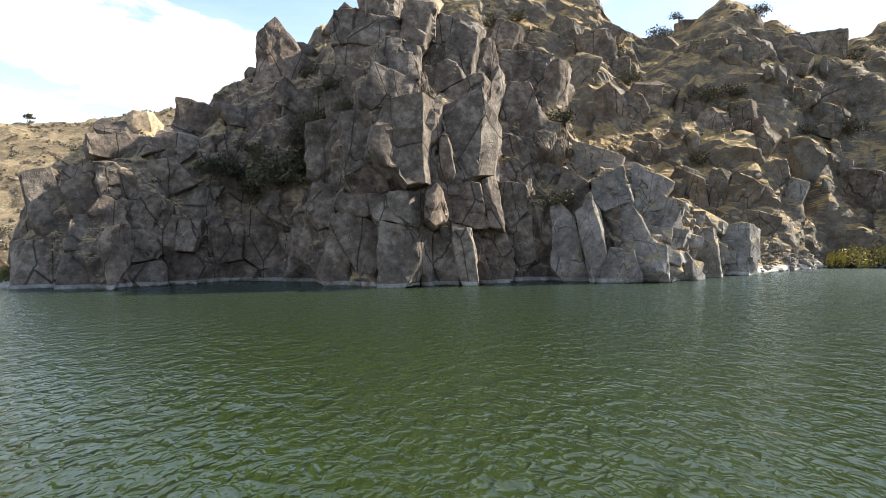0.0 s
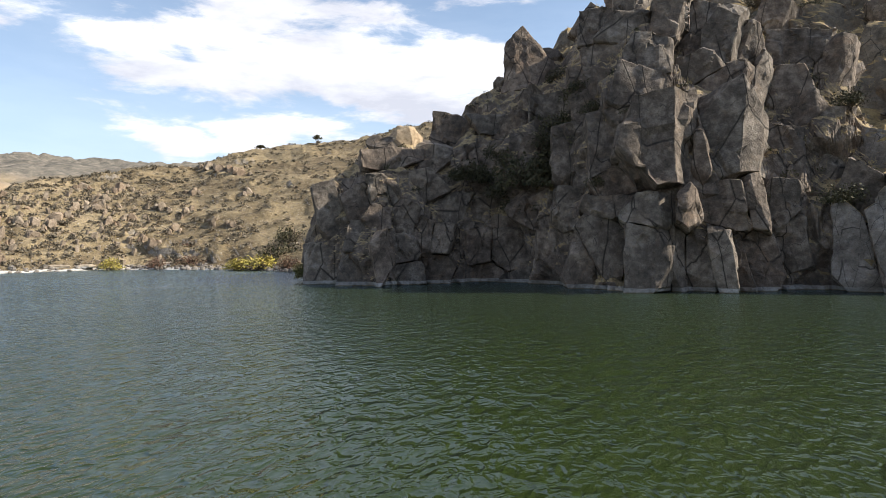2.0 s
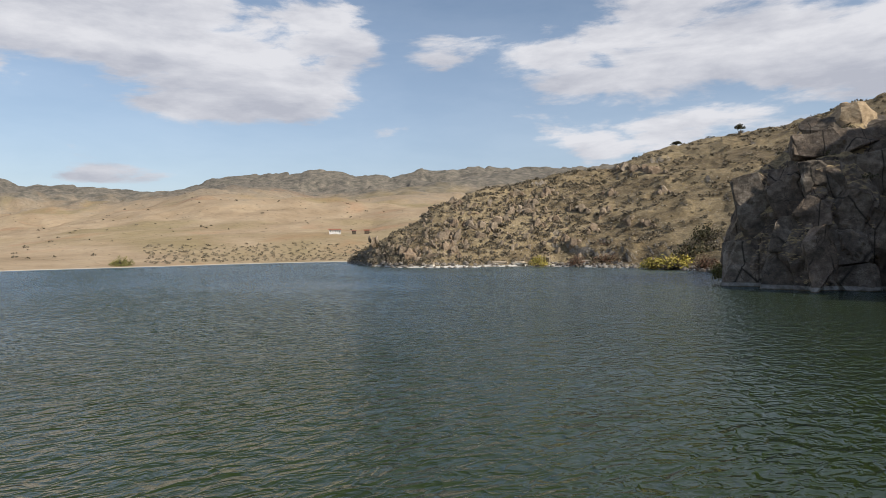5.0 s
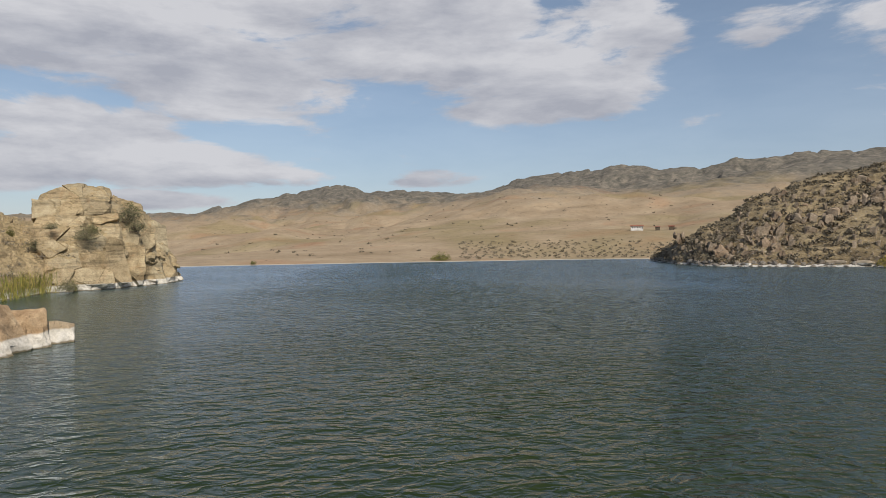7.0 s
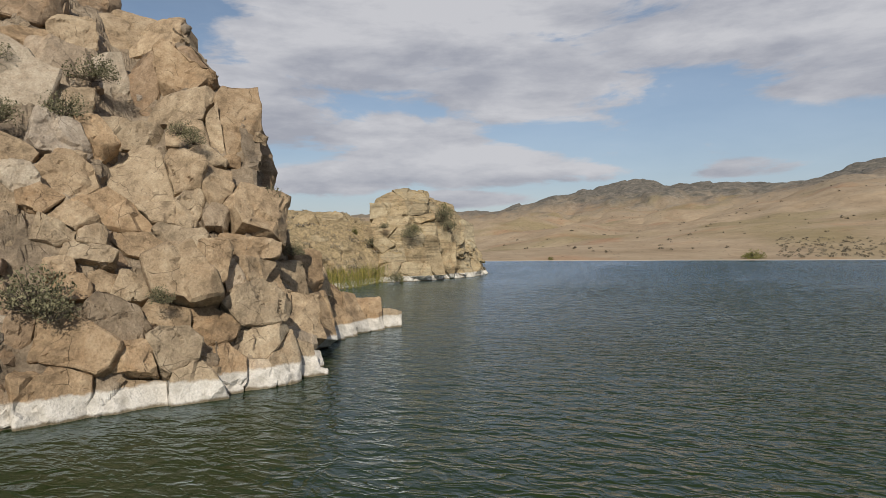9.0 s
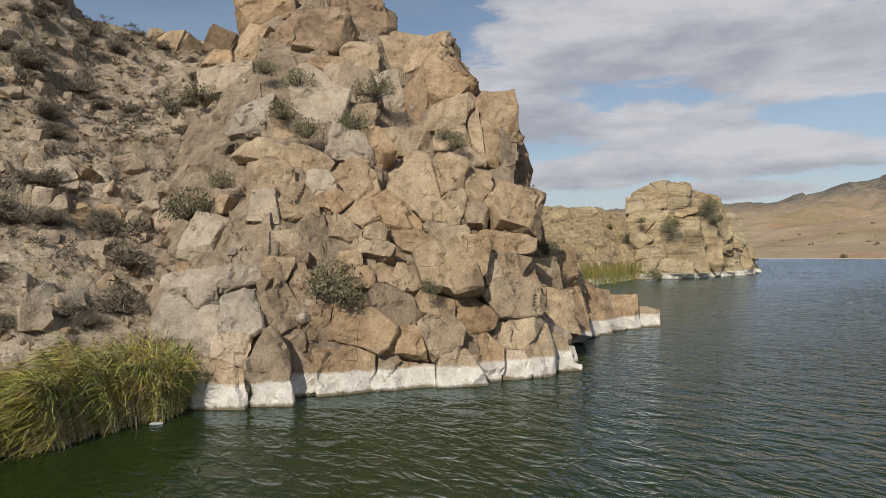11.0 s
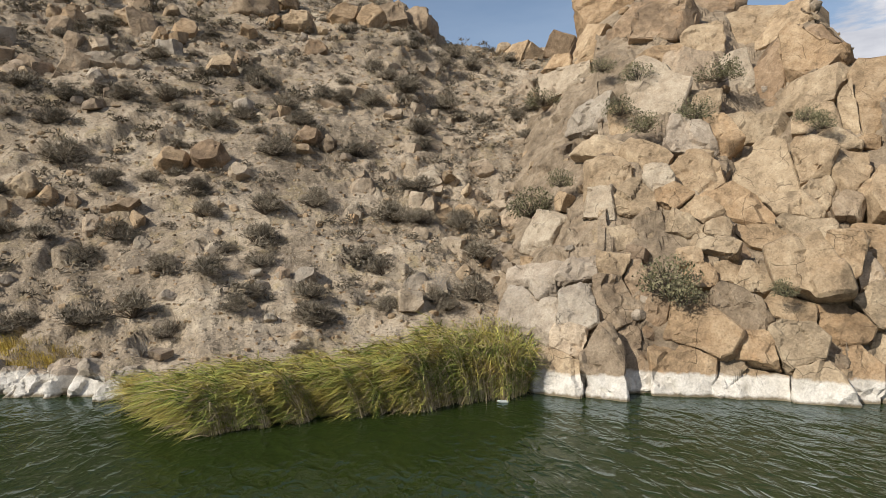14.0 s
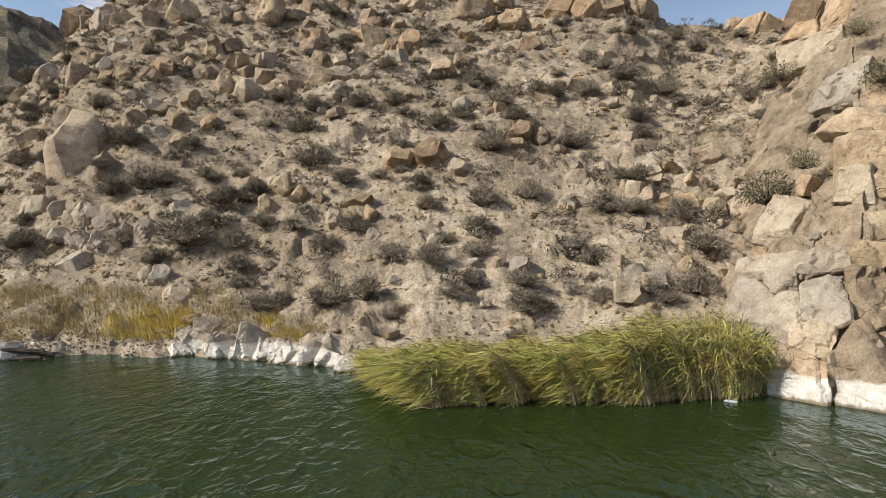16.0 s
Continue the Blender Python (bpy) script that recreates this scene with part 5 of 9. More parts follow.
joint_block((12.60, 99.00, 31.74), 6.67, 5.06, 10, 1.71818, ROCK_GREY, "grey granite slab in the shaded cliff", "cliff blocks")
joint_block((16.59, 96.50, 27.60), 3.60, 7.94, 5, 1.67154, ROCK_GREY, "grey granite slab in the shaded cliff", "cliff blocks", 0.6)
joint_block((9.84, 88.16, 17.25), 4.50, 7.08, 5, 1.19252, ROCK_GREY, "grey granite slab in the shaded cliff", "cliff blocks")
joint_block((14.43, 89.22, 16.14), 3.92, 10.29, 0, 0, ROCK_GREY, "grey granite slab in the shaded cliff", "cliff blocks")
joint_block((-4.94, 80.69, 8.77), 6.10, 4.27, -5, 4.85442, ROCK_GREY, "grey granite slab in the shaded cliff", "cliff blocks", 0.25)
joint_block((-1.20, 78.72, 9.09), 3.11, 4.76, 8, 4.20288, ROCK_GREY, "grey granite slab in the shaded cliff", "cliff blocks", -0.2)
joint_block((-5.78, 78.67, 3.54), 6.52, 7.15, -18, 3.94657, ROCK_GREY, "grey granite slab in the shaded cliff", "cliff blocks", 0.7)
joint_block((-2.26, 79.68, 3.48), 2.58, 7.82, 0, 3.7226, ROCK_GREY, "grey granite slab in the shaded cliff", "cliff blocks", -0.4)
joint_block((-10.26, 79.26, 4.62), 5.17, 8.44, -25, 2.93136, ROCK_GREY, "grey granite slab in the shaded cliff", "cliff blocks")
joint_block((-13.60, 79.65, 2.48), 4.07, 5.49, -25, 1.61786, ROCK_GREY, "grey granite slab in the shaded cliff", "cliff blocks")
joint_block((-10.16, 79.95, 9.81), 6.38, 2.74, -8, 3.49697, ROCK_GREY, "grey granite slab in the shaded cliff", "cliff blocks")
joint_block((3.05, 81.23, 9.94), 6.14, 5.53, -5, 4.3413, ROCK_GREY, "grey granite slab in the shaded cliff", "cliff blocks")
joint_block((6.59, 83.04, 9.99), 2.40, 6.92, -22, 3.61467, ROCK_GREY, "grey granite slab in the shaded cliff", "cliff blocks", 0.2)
joint_block((0.10, 79.15, 3.70), 3.13, 6.87, 0, 2.64019, ROCK_GREY, "grey granite slab in the shaded cliff", "cliff blocks")
joint_block((2.94, 79.47, 3.81), 3.14, 7.50, -20, 2.91777, ROCK_GREY, "grey granite slab in the shaded cliff", "cliff blocks", 0.8)
joint_block((4.90, 80.33, 2.34), 1.88, 5.17, -20, 2.41757, ROCK_GREY, "grey granite slab in the shaded cliff", "cliff blocks")
joint_block((7.41, 82.02, 2.98), 4.15, 6.22, 0, 2.19806, ROCK_GREY, "grey granite slab in the shaded cliff", "cliff blocks")
joint_block((10.62, 84.33, 5.13), 3.67, 7.22, 0, 0.85025, ROCK_GREY, "grey granite slab in the shaded cliff", "cliff blocks")
joint_block((9.15, 84.29, 9.65), 3.35, 5.76, 5, 1.41468, ROCK_GREY, "grey granite slab in the shaded cliff", "cliff blocks")
joint_block((11.85, 85.27, 1.01), 4.03, 2.60, 0, 0.575013, ROCK_GREY, "grey granite slab in the shaded cliff", "cliff blocks")
joint_block((13.48, 84.97, 6.99), 2.78, 9.74, 0, -0.57376, ROCK_GREY, "grey granite slab in the shaded cliff", "cliff blocks")
joint_block((16.50, 84.00, 5.09), 4.31, 11.63, -12, 3.13983, SPUR_GREY, "pale grey cracked rock of the low spur", "cliff blocks")
joint_block((19.59, 83.68, 6.18), 3.71, 12.65, -12, 4.01193, SPUR_GREY, "pale grey cracked rock of the low spur", "cliff blocks", 0.5)
joint_block((22.74, 80.94, 2.20), 4.54, 4.45, 5, 2.80629, SPUR_GREY, "pale grey cracked rock of the low spur", "cliff blocks")
joint_block((24.14, 83.29, 7.09), 5.92, 7.20, 15, 2.60261, SPUR_GREY, "pale grey cracked rock of the low spur", "cliff blocks")
joint_block((22.52, 83.68, 11.84), 5.93, 5.57, 30, 2.31679, SPUR_GREY, "pale grey cracked rock of the low spur", "cliff blocks")
joint_block((27.23, 86.68, 12.00), 4.91, 4.81, 32, 2.12528, SPUR_GREY, "pale grey cracked rock of the low spur", "cliff blocks")
joint_block((28.35, 85.10, 8.58), 5.16, 4.74, 22, 2.09446, SPUR_GREY, "pale grey cracked rock of the low spur", "cliff blocks")
joint_block((27.99, 81.91, 2.71), 4.67, 4.58, 0, 2.59956, SPUR_GREY, "pale grey cracked rock of the low spur", "cliff blocks", 0.5)
joint_block((32.57, 85.39, 1.94), 4.27, 4.14, 0, 2.44021, SPUR_GREY, "pale grey cracked rock of the low spur", "cliff blocks", 0.5)
joint_block((37.58, 90.40, 3.28), 4.93, 7.02, 0, 3.59211, SPUR_GREY, "pale grey cracked rock of the low spur", "cliff blocks")
joint_block((44.66, 97.03, 2.62), 5.38, 7.26, 0, 3.91962, SPUR_GREY, "pale grey cracked rock of the low spur", "cliff blocks", 0.7)
joint_block((30.85, 83.93, 5.57), 5.46, 3.04, 12, 1.78907, SPUR_GREY, "pale grey cracked rock of the low spur", "cliff blocks")
joint_block((38.21, 94.44, 7.97), 6.22, 3.46, 25, 1.35904, SPUR_GREY, "pale grey cracked rock of the low spur", "cliff blocks")
joint_block((21.55, 91.27, 15.47), 6.10, 5.33, 20, 1.88553, SPUR_GREY, "pale grey cracked rock of the low spur", "cliff blocks")
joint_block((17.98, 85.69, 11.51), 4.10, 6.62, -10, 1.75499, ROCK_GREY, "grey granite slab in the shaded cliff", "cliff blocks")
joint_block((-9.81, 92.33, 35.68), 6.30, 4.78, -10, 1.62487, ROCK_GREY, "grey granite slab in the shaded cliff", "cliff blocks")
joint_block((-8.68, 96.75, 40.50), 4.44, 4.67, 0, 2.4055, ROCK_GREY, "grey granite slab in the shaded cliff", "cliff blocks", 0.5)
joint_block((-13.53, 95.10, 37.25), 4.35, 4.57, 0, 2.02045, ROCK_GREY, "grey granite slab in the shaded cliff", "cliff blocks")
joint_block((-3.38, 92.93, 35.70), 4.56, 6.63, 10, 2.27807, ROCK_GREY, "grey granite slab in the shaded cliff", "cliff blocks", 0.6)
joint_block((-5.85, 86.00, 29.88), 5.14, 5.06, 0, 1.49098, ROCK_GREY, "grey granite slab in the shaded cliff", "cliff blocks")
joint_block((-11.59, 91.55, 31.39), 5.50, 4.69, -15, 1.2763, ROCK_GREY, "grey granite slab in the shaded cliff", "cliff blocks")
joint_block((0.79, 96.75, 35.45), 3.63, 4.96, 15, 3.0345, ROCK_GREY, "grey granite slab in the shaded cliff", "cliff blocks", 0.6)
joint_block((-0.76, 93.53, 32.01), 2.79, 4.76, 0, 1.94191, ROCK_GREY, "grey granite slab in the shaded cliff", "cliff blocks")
joint_block((-2.98, 164.91, 64.04), 7.54, 5.28, 0, 2.91447, ROCK_TAN, "tan weathered granite block in a jointed rock face", "cliff blocks", 0.3)
joint_block((15.58, 147.51, 50.93), 6.68, 5.85, 20, 3.10014, ROCK_GREY, "grey granite slab in the shaded cliff", "cliff blocks", 0.4)
joint_block((50.33, 128.48, 30.26), 4.87, 5.39, 5, 1.86845, CRAG_GREY, "dark grey crag on the hill above the cliff", "cliff blocks")
joint_block((44.27, 129.45, 33.73), 4.41, 5.82, 27, 1.48934, CRAG_GREY, "dark grey crag on the hill above the cliff", "cliff blocks")
joint_block((37.47, 126.11, 29.49), 4.65, 8.14, 24, 1.42573, CRAG_GREY, "dark grey crag on the hill above the cliff", "cliff blocks")
joint_block((38.74, 139.24, 40.88), 4.23, 6.67, -2, 1.58616, CRAG_GREY, "dark grey crag on the hill above the cliff", "cliff blocks")
joint_block((36.79, 115.45, 20.68), 4.25, 3.91, 13, 0.97665, CRAG_GREY, "dark grey crag on the hill above the cliff", "cliff blocks")
joint_block((42.41, 108.26, 13.20), 6.63, 4.86, 28, 1.24289, CRAG_GREY, "dark grey crag on the hill above the cliff", "cliff blocks")
joint_block((47.60, 109.11, 13.68), 3.39, 5.74, 20, 1.59093, CRAG_GREY, "dark grey crag on the hill above the cliff", "cliff blocks", 0.5)
joint_block((51.09, 108.05, 13.27), 4.54, 4.61, 30, 1.59693, CRAG_GREY, "dark grey crag on the hill above the cliff", "cliff blocks")
joint_block((45.37, 105.45, 8.17), 4.72, 3.31, 27, 0.91876, CRAG_GREY, "dark grey crag on the hill above the cliff", "cliff blocks")
joint_block((60.31, 126.01, 28.28), 4.47, 6.35, -6, 1.88656, CRAG_GREY, "dark grey crag on the hill above the cliff", "cliff blocks", 0.6)
joint_block((58.21, 114.90, 22.47), 2.87, 5.41, 28, 1.38548, CRAG_GREY, "dark grey crag on the hill above the cliff", "cliff blocks")
joint_block((57.77, 111.22, 16.61), 4.77, 3.63, -10, 1.00647, CRAG_GREY, "dark grey crag on the hill above the cliff", "cliff blocks")
joint_block((62.31, 112.28, 13.06), 3.00, 4.37, 20, 2.14398, SPUR_GREY, "pale grey cracked rock of the low spur", "cliff blocks")
joint_block((72.59, 137.66, 45.56), 11.68, 6.18, 20, 2.1414, CRAG_GREY, "dark grey crag on the hill above the cliff", "cliff blocks")
joint_block((84.04, 143.00, 47.25), 9.73, 7.02, 6, 2.2793, CRAG_GREY, "dark grey crag on the hill above the cliff", "cliff blocks")
joint_block((64.36, 133.83, 44.95), 6.31, 5.12, 25, 1.63791, CRAG_GREY, "dark grey crag on the hill above the cliff", "cliff blocks")
joint_block((57.84, 137.20, 45.54), 6.33, 4.94, 4, 1.23265, CRAG_GREY, "dark grey crag on the hill above the cliff", "cliff blocks")
joint_block((52.52, 148.69, 49.48), 6.72, 5.77, 2, 1.30881, CRAG_GREY, "dark grey crag on the hill above the cliff", "cliff blocks")
joint_block((37.15, 148.71, 52.46), 5.57, 6.68, 35, 1.70875, CRAG_GREY, "dark grey crag on the hill above the cliff", "cliff blocks")
joint_block((29.85, 133.52, 40.43), 4.46, 6.79, 20, 1.50519, CRAG_GREY, "dark grey crag on the hill above the cliff", "cliff blocks")
joint_block((28.99, 148.62, 53.94), 5.52, 5.09, 24, 1.27078, CRAG_GREY, "dark grey crag on the hill above the cliff", "cliff blocks")
joint_block((77.87, 129.09, 29.31), 6.27, 5.38, 25, 1.22066, CRAG_GREY, "dark grey crag on the hill above the cliff", "cliff blocks")
joint_block((73.13, 130.32, 33.35), 5.28, 4.38, 20, 1.21559, CRAG_GREY, "dark grey crag on the hill above the cliff", "cliff blocks")
joint_block((52.89, 105.22, 7.36), 4.84, 3.78, 15, 0.942442, CRAG_GREY, "dark grey crag on the hill above the cliff", "cliff blocks")
split_face(9, 0.15, 0.012, 1.2, 9, 1.9, 0.1, 0.5, 1, kind="cliff_rock")
joint_block((33.87, -49.90, 12.76), 4.57, 8.45, 5, 1.74966, ROCK_PALE, "pale cream granite block on the slope", "slope boulders", 0.5)
# shaded right side of the boulder, painted by a darker block
joint_block((29.47, -45.92, 11.32), 1.38, 4.75, 0, 0.486431, ROCK_UMBER_SHADE, "brown weathered granite block with dark faces", "slope boulders")
joint_block((34.87, -46.09, 8.52), 2.49, 2.39, 0, 0.897283, ROCK_PALE, "pale cream granite block on the slope", "slope boulders", 0.3)
joint_block((32.22, -44.77, 8.25), 1.58, 1.66, 0, 0.611727, ROCK_ASH, "pale grey rock near the lake edge", "slope boulders")
joint_block((28.94, -43.55, 8.24), 2.44, 1.77, 0, 0.464196, ROCK_ASH, "pale grey rock near the lake edge", "slope boulders")
joint_block((26.97, -41.92, 7.19), 1.61, 1.69, 0, 0.331653, ROCK_ASH, "pale grey rock near the lake edge", "slope boulders")
joint_block((31.08, -42.90, 6.46), 1.42, 1.10, 0, 0.704309, ROCK_ASH, "pale grey rock near the lake edge", "slope boulders")
joint_block((28.74, -41.90, 6.15), 1.64, 1.91, 0, 0.675656, ROCK_ASH, "pale grey rock near the lake edge", "slope boulders")
joint_block((27.06, -39.62, 4.63), 2.92, 1.44, 0, 0.319067, ROCK_ASH, "pale grey rock near the lake edge", "slope boulders")
joint_block((25.71, -39.99, 5.66), 2.04, 2.50, 0, 0.632354, ROCK_ASH, "pale grey rock near the lake edge", "slope boulders")
joint_block((24.89, -40.86, 6.37), 0.94, 3.60, 0, 0.530524, ROCK_ASH, "pale grey rock near the lake edge", "slope boulders")
joint_block((23.24, -40.31, 6.35), 1.59, 2.63, 0, 0.51624, ROCK_ASH, "pale grey rock near the lake edge", "slope boulders")
joint_block((21.40, -42.33, 8.15), 2.05, 1.61, 0, 0.316385, ROCK_ASH, "pale grey rock near the lake edge", "slope boulders")
joint_block((20.39, -36.62, 3.83), 1.28, 1.11, 0, 0.651789, ROCK_ASH, "pale grey rock near the lake edge", "slope boulders")
joint_block((21.36, -36.85, 3.92), 0.69, 1.28, 0, 0.567511, ROCK_ASH, "pale grey rock near the lake edge", "slope boulders")
joint_block((18.18, -34.83, 2.78), 1.41, 2.08, 0, 0.6999, ROCK_PALE, "pale cream granite block on the slope", "slope boulders")
joint_block((29.72, -53.95, 17.70), 2.25, 1.42, 0, 1.11396, ROCK_PALE, "pale cream granite block on the slope", "slope boulders")
joint_block((30.80, -52.18, 16.39), 1.43, 2.09, 10, 0.955422, ROCK_TAN, "tan weathered granite block in a jointed rock face", "slope boulders")
joint_block((28.04, -50.48, 14.83), 2.94, 1.76, 5, 0.648632, ROCK_ASH, "pale grey rock near the lake edge", "slope boulders")
joint_block((26.79, -51.69, 16.35), 1.17, 2.23, -8, 1.05091, ROCK_TAN, "tan weathered granite block in a jointed rock face", "slope boulders")
joint_block((26.58, -54.44, 18.48), 1.44, 1.87, 10, 0.824803, ROCK_TAN, "tan weathered granite block in a jointed rock face", "slope boulders")
joint_block((23.94, -52.14, 16.08), 1.36, 1.54, 10, 0.77696, ROCK_TAN, "tan weathered granite block in a jointed rock face", "slope boulders")
joint_block((31.74, -59.68, 22.79), 1.63, 3.68, -10, 1.70223, ROCK_TAN, "tan weathered granite block in a jointed rock face", "slope boulders")
joint_block((32.13, -57.52, 21.42), 2.07, 1.91, 15, 0.901818, ROCK_UMBER_SHADE, "brown weathered granite block with dark faces", "slope boulders")
joint_block((30.22, -61.64, 23.56), 1.15, 1.87, 0, 1.10246, ROCK_TAN, "tan weathered granite block in a jointed rock face", "slope boulders")
joint_block((29.12, -64.93, 25.61), 1.99, 3.06, 0, 1.64125, ROCK_TAN, "tan weathered granite block in a jointed rock face", "slope boulders", 0.3)
joint_block((27.14, -59.91, 22.01), 1.82, 1.41, 0, 1.05353, ROCK_UMBER_SHADE, "brown weathered granite block with dark faces", "slope boulders")
joint_block((27.66, -66.52, 26.76), 2.56, 1.98, 0, 1.16732, ROCK_UMBER_SHADE, "brown weathered granite block with dark faces", "slope boulders")
joint_block((24.86, -61.36, 23.33), 2.46, 1.81, 10, 1.5222, ROCK_TAN, "tan weathered granite block in a jointed rock face", "slope boulders", 0.3)
joint_block((24.70, -57.41, 20.29), 1.61, 3.39, 5, 1.14059, ROCK_TAN, "tan weathered granite block in a jointed rock face", "slope boulders")
joint_block((21.67, -55.80, 19.16), 2.98, 2.31, 28, 1.36374, ROCK_PALE, "pale cream granite block on the slope", "slope boulders", 0.2)
joint_block((19.98, -57.03, 19.92), 1.45, 2.11, 15, 0.966237, ROCK_PALE, "pale cream granite block on the slope", "slope boulders")
joint_block((50.98, -70.79, 25.85), 3.37, 2.53, 5, 1.19132, ROCK_ASH, "pale grey rock near the lake edge", "slope boulders")
joint_block((53.86, -80.03, 35.64), 3.62, 2.85, 0, 2.01675, ROCK_UMBER_SHADE, "brown weathered granite block with dark faces", "slope boulders")
joint_block((46.59, -74.25, 33.11), 2.96, 3.80, 0, 1.63017, ROCK_ASH, "pale grey rock near the lake edge", "slope boulders")
joint_block((40.18, -67.13, 27.51), 2.48, 2.29, 0, 1.26145, ROCK_ASH, "pale grey rock near the lake edge", "slope boulders")
joint_block((43.66, -72.69, 32.61), 2.23, 2.85, 0, 1.18442, ROCK_TAN, "tan weathered granite block in a jointed rock face", "slope boulders")
joint_block((40.07, -74.38, 33.83), 2.72, 3.36, 0, 1.38365, ROCK_UMBER_SHADE, "brown weathered granite block with dark faces", "slope boulders")
joint_block((36.69, -73.97, 33.09), 3.59, 3.28, 0, 1.93166, ROCK_TAN, "tan weathered granite block in a jointed rock face", "slope boulders")
joint_block((31.28, -73.90, 32.61), 1.37, 2.55, -10, 1.88032, ROCK_PALE, "pale cream granite block on the slope", "slope boulders")
joint_block((26.13, -74.69, 33.26), 3.76, 4.43, 0, 2.42122, ROCK_TAN, "tan weathered granite block in a jointed rock face", "slope boulders", 0.3)
joint_block((23.15, -75.17, 32.78), 2.84, 1.57, 0, 1.47974, ROCK_UMBER_SHADE, "brown weathered granite block with dark faces", "slope boulders")
joint_block((35.26, -58.81, 22.11), 1.64, 1.99, 20, 1.09484, ROCK_TAN, "tan weathered granite block in a jointed rock face", "slope boulders")
joint_block((37.18, -58.60, 21.84), 0.89, 1.61, 0, 1.10615, ROCK_TAN, "tan weathered granite block in a jointed rock face", "slope boulders")
joint_block((18.98, -69.73, 28.22), 2.31, 3.14, 0, 1.51543, ROCK_TAN, "tan weathered granite block in a jointed rock face", "slope boulders", 0.2)
joint_block((20.84, -70.13, 28.66), 1.24, 2.03, 0, 1.19378, ROCK_TAN, "tan weathered granite block in a jointed rock face", "slope boulders")
joint_block((14.13, -70.27, 28.94), 2.30, 2.42, 0, 1.34173, ROCK_TAN, "tan weathered granite block in a jointed rock face", "slope boulders", 0.3)
joint_block((10.44, -73.50, 30.85), 1.83, 1.93, 0, 1.571, ROCK_TAN, "tan weathered granite block in a jointed rock face", "slope boulders")
joint_block((8.40, -67.11, 26.96), 2.43, 2.01, 0, 1.42162, ROCK_TAN, "tan weathered granite block in a jointed rock face", "slope boulders")
joint_block((10.40, -65.72, 26.06), 1.38, 1.71, 0, 1.08477, ROCK_TAN, "tan weathered granite block in a jointed rock face", "slope boulders")
joint_block((9.57, -80.37, 35.58), 3.26, 2.93, 0, 1.72894, ROCK_TAN, "tan weathered granite block in a jointed rock face", "slope boulders")
joint_block((14.28, -58.81, 21.37), 3.82, 1.89, 12, 1.1133, ROCK_PALE, "pale cream granite block on the slope", "slope boulders")
joint_block((11.85, -58.03, 21.26), 1.98, 1.27, 5, 0.954609, ROCK_PALE, "pale cream granite block on the slope", "slope boulders")
joint_block((14.71, -61.28, 23.57), 1.53, 1.36, 0, 0.874771, ROCK_PALE, "pale cream granite block on the slope", "slope boulders")
joint_block((4.31, -58.29, 21.28), 2.84, 1.72, 10, 1.34925, ROCK_TAN, "tan weathered granite block in a jointed rock face", "slope boulders", 0.5)
joint_block((2.78, -61.37, 22.92), 1.73, 1.81, 0, 1.28077, ROCK_UMBER_SHADE, "brown weathered granite block with dark faces", "slope boulders")
joint_block((1.71, -76.41, 33.25), 4.98, 3.84, 0, 2.35399, ROCK_UMBER_SHADE, "brown weathered granite block with dark faces", "slope boulders")
joint_block((-1.38, -79.14, 35.03), 3.35, 2.87, 0, 1.88175, ROCK_TAN, "tan weathered granite block in a jointed rock face", "slope boulders")
joint_block((-2.61, -71.47, 29.75), 3.40, 2.71, 0, 1.85139, ROCK_TAN, "tan weathered granite block in a jointed rock face", "slope boulders")
joint_block((-0.14, -71.83, 29.95), 1.78, 1.43, -20, 1.69066, ROCK_TAN, "tan weathered granite block in a jointed rock face", "slope boulders")
joint_block((2.44, -68.82, 27.92), 1.83, 1.37, 0, 1.45203, ROCK_TAN, "tan weathered granite block in a jointed rock face", "slope boulders")
joint_block((-4.23, -63.85, 25.16), 2.05, 1.77, 0, 1.19472, ROCK_UMBER_SHADE, "brown weathered granite block with dark faces", "slope boulders")
joint_block((-2.28, -47.53, 13.86), 1.92, 1.56, -35, 1.29629, ROCK_UMBER_SHADE, "brown weathered granite block with dark faces", "slope boulders")
joint_block((-1.91, -46.43, 12.77), 1.28, 0.80, 0, 1.05196, ROCK_TAN, "tan weathered granite block in a jointed rock face", "slope boulders")
# shadowed block, given its shade by the darker colour
joint_block((-3.56, -47.35, 13.21), 1.13, 1.83, 0, 1.07605, ROCK_UMBER_SHADE, "brown weathered granite block with dark faces", "slope boulders")
joint_block((6.73, -45.73, 11.52), 2.10, 1.85, 0, 1.14359, ROCK_TAN, "tan weathered granite block in a jointed rock face", "slope boulders", 0.5)
joint_block((4.52, -45.18, 11.82), 2.23, 1.82, 5, 1.02331, ROCK_UMBER_SHADE, "brown weathered granite block with dark faces", "slope boulders", 0.6)
joint_block((2.29, -43.46, 10.69), 1.82, 1.08, 18, 0.881455, ROCK_PALE, "pale cream granite block on the slope", "slope boulders", 0.3)
joint_block((5.98, -43.56, 10.17), 2.23, 0.84, 0, 0.394698, ROCK_PALE, "pale cream granite block on the slope", "slope boulders")
joint_block((15.34, -44.76, 9.71), 1.54, 1.88, 0, 0.950964, ROCK_TAN, "tan weathered granite block in a jointed rock face", "slope boulders", 0.5)
joint_block((13.55, -43.10, 8.99), 0.90, 1.88, 0, 0.90771, ROCK_TAN, "tan weathered granite block in a jointed rock face", "slope boulders", 0.3)
joint_block((12.03, -42.48, 8.69), 0.80, 1.25, 0, 0.887134, ROCK_UMBER_SHADE, "brown weathered granite block with dark faces", "slope boulders")
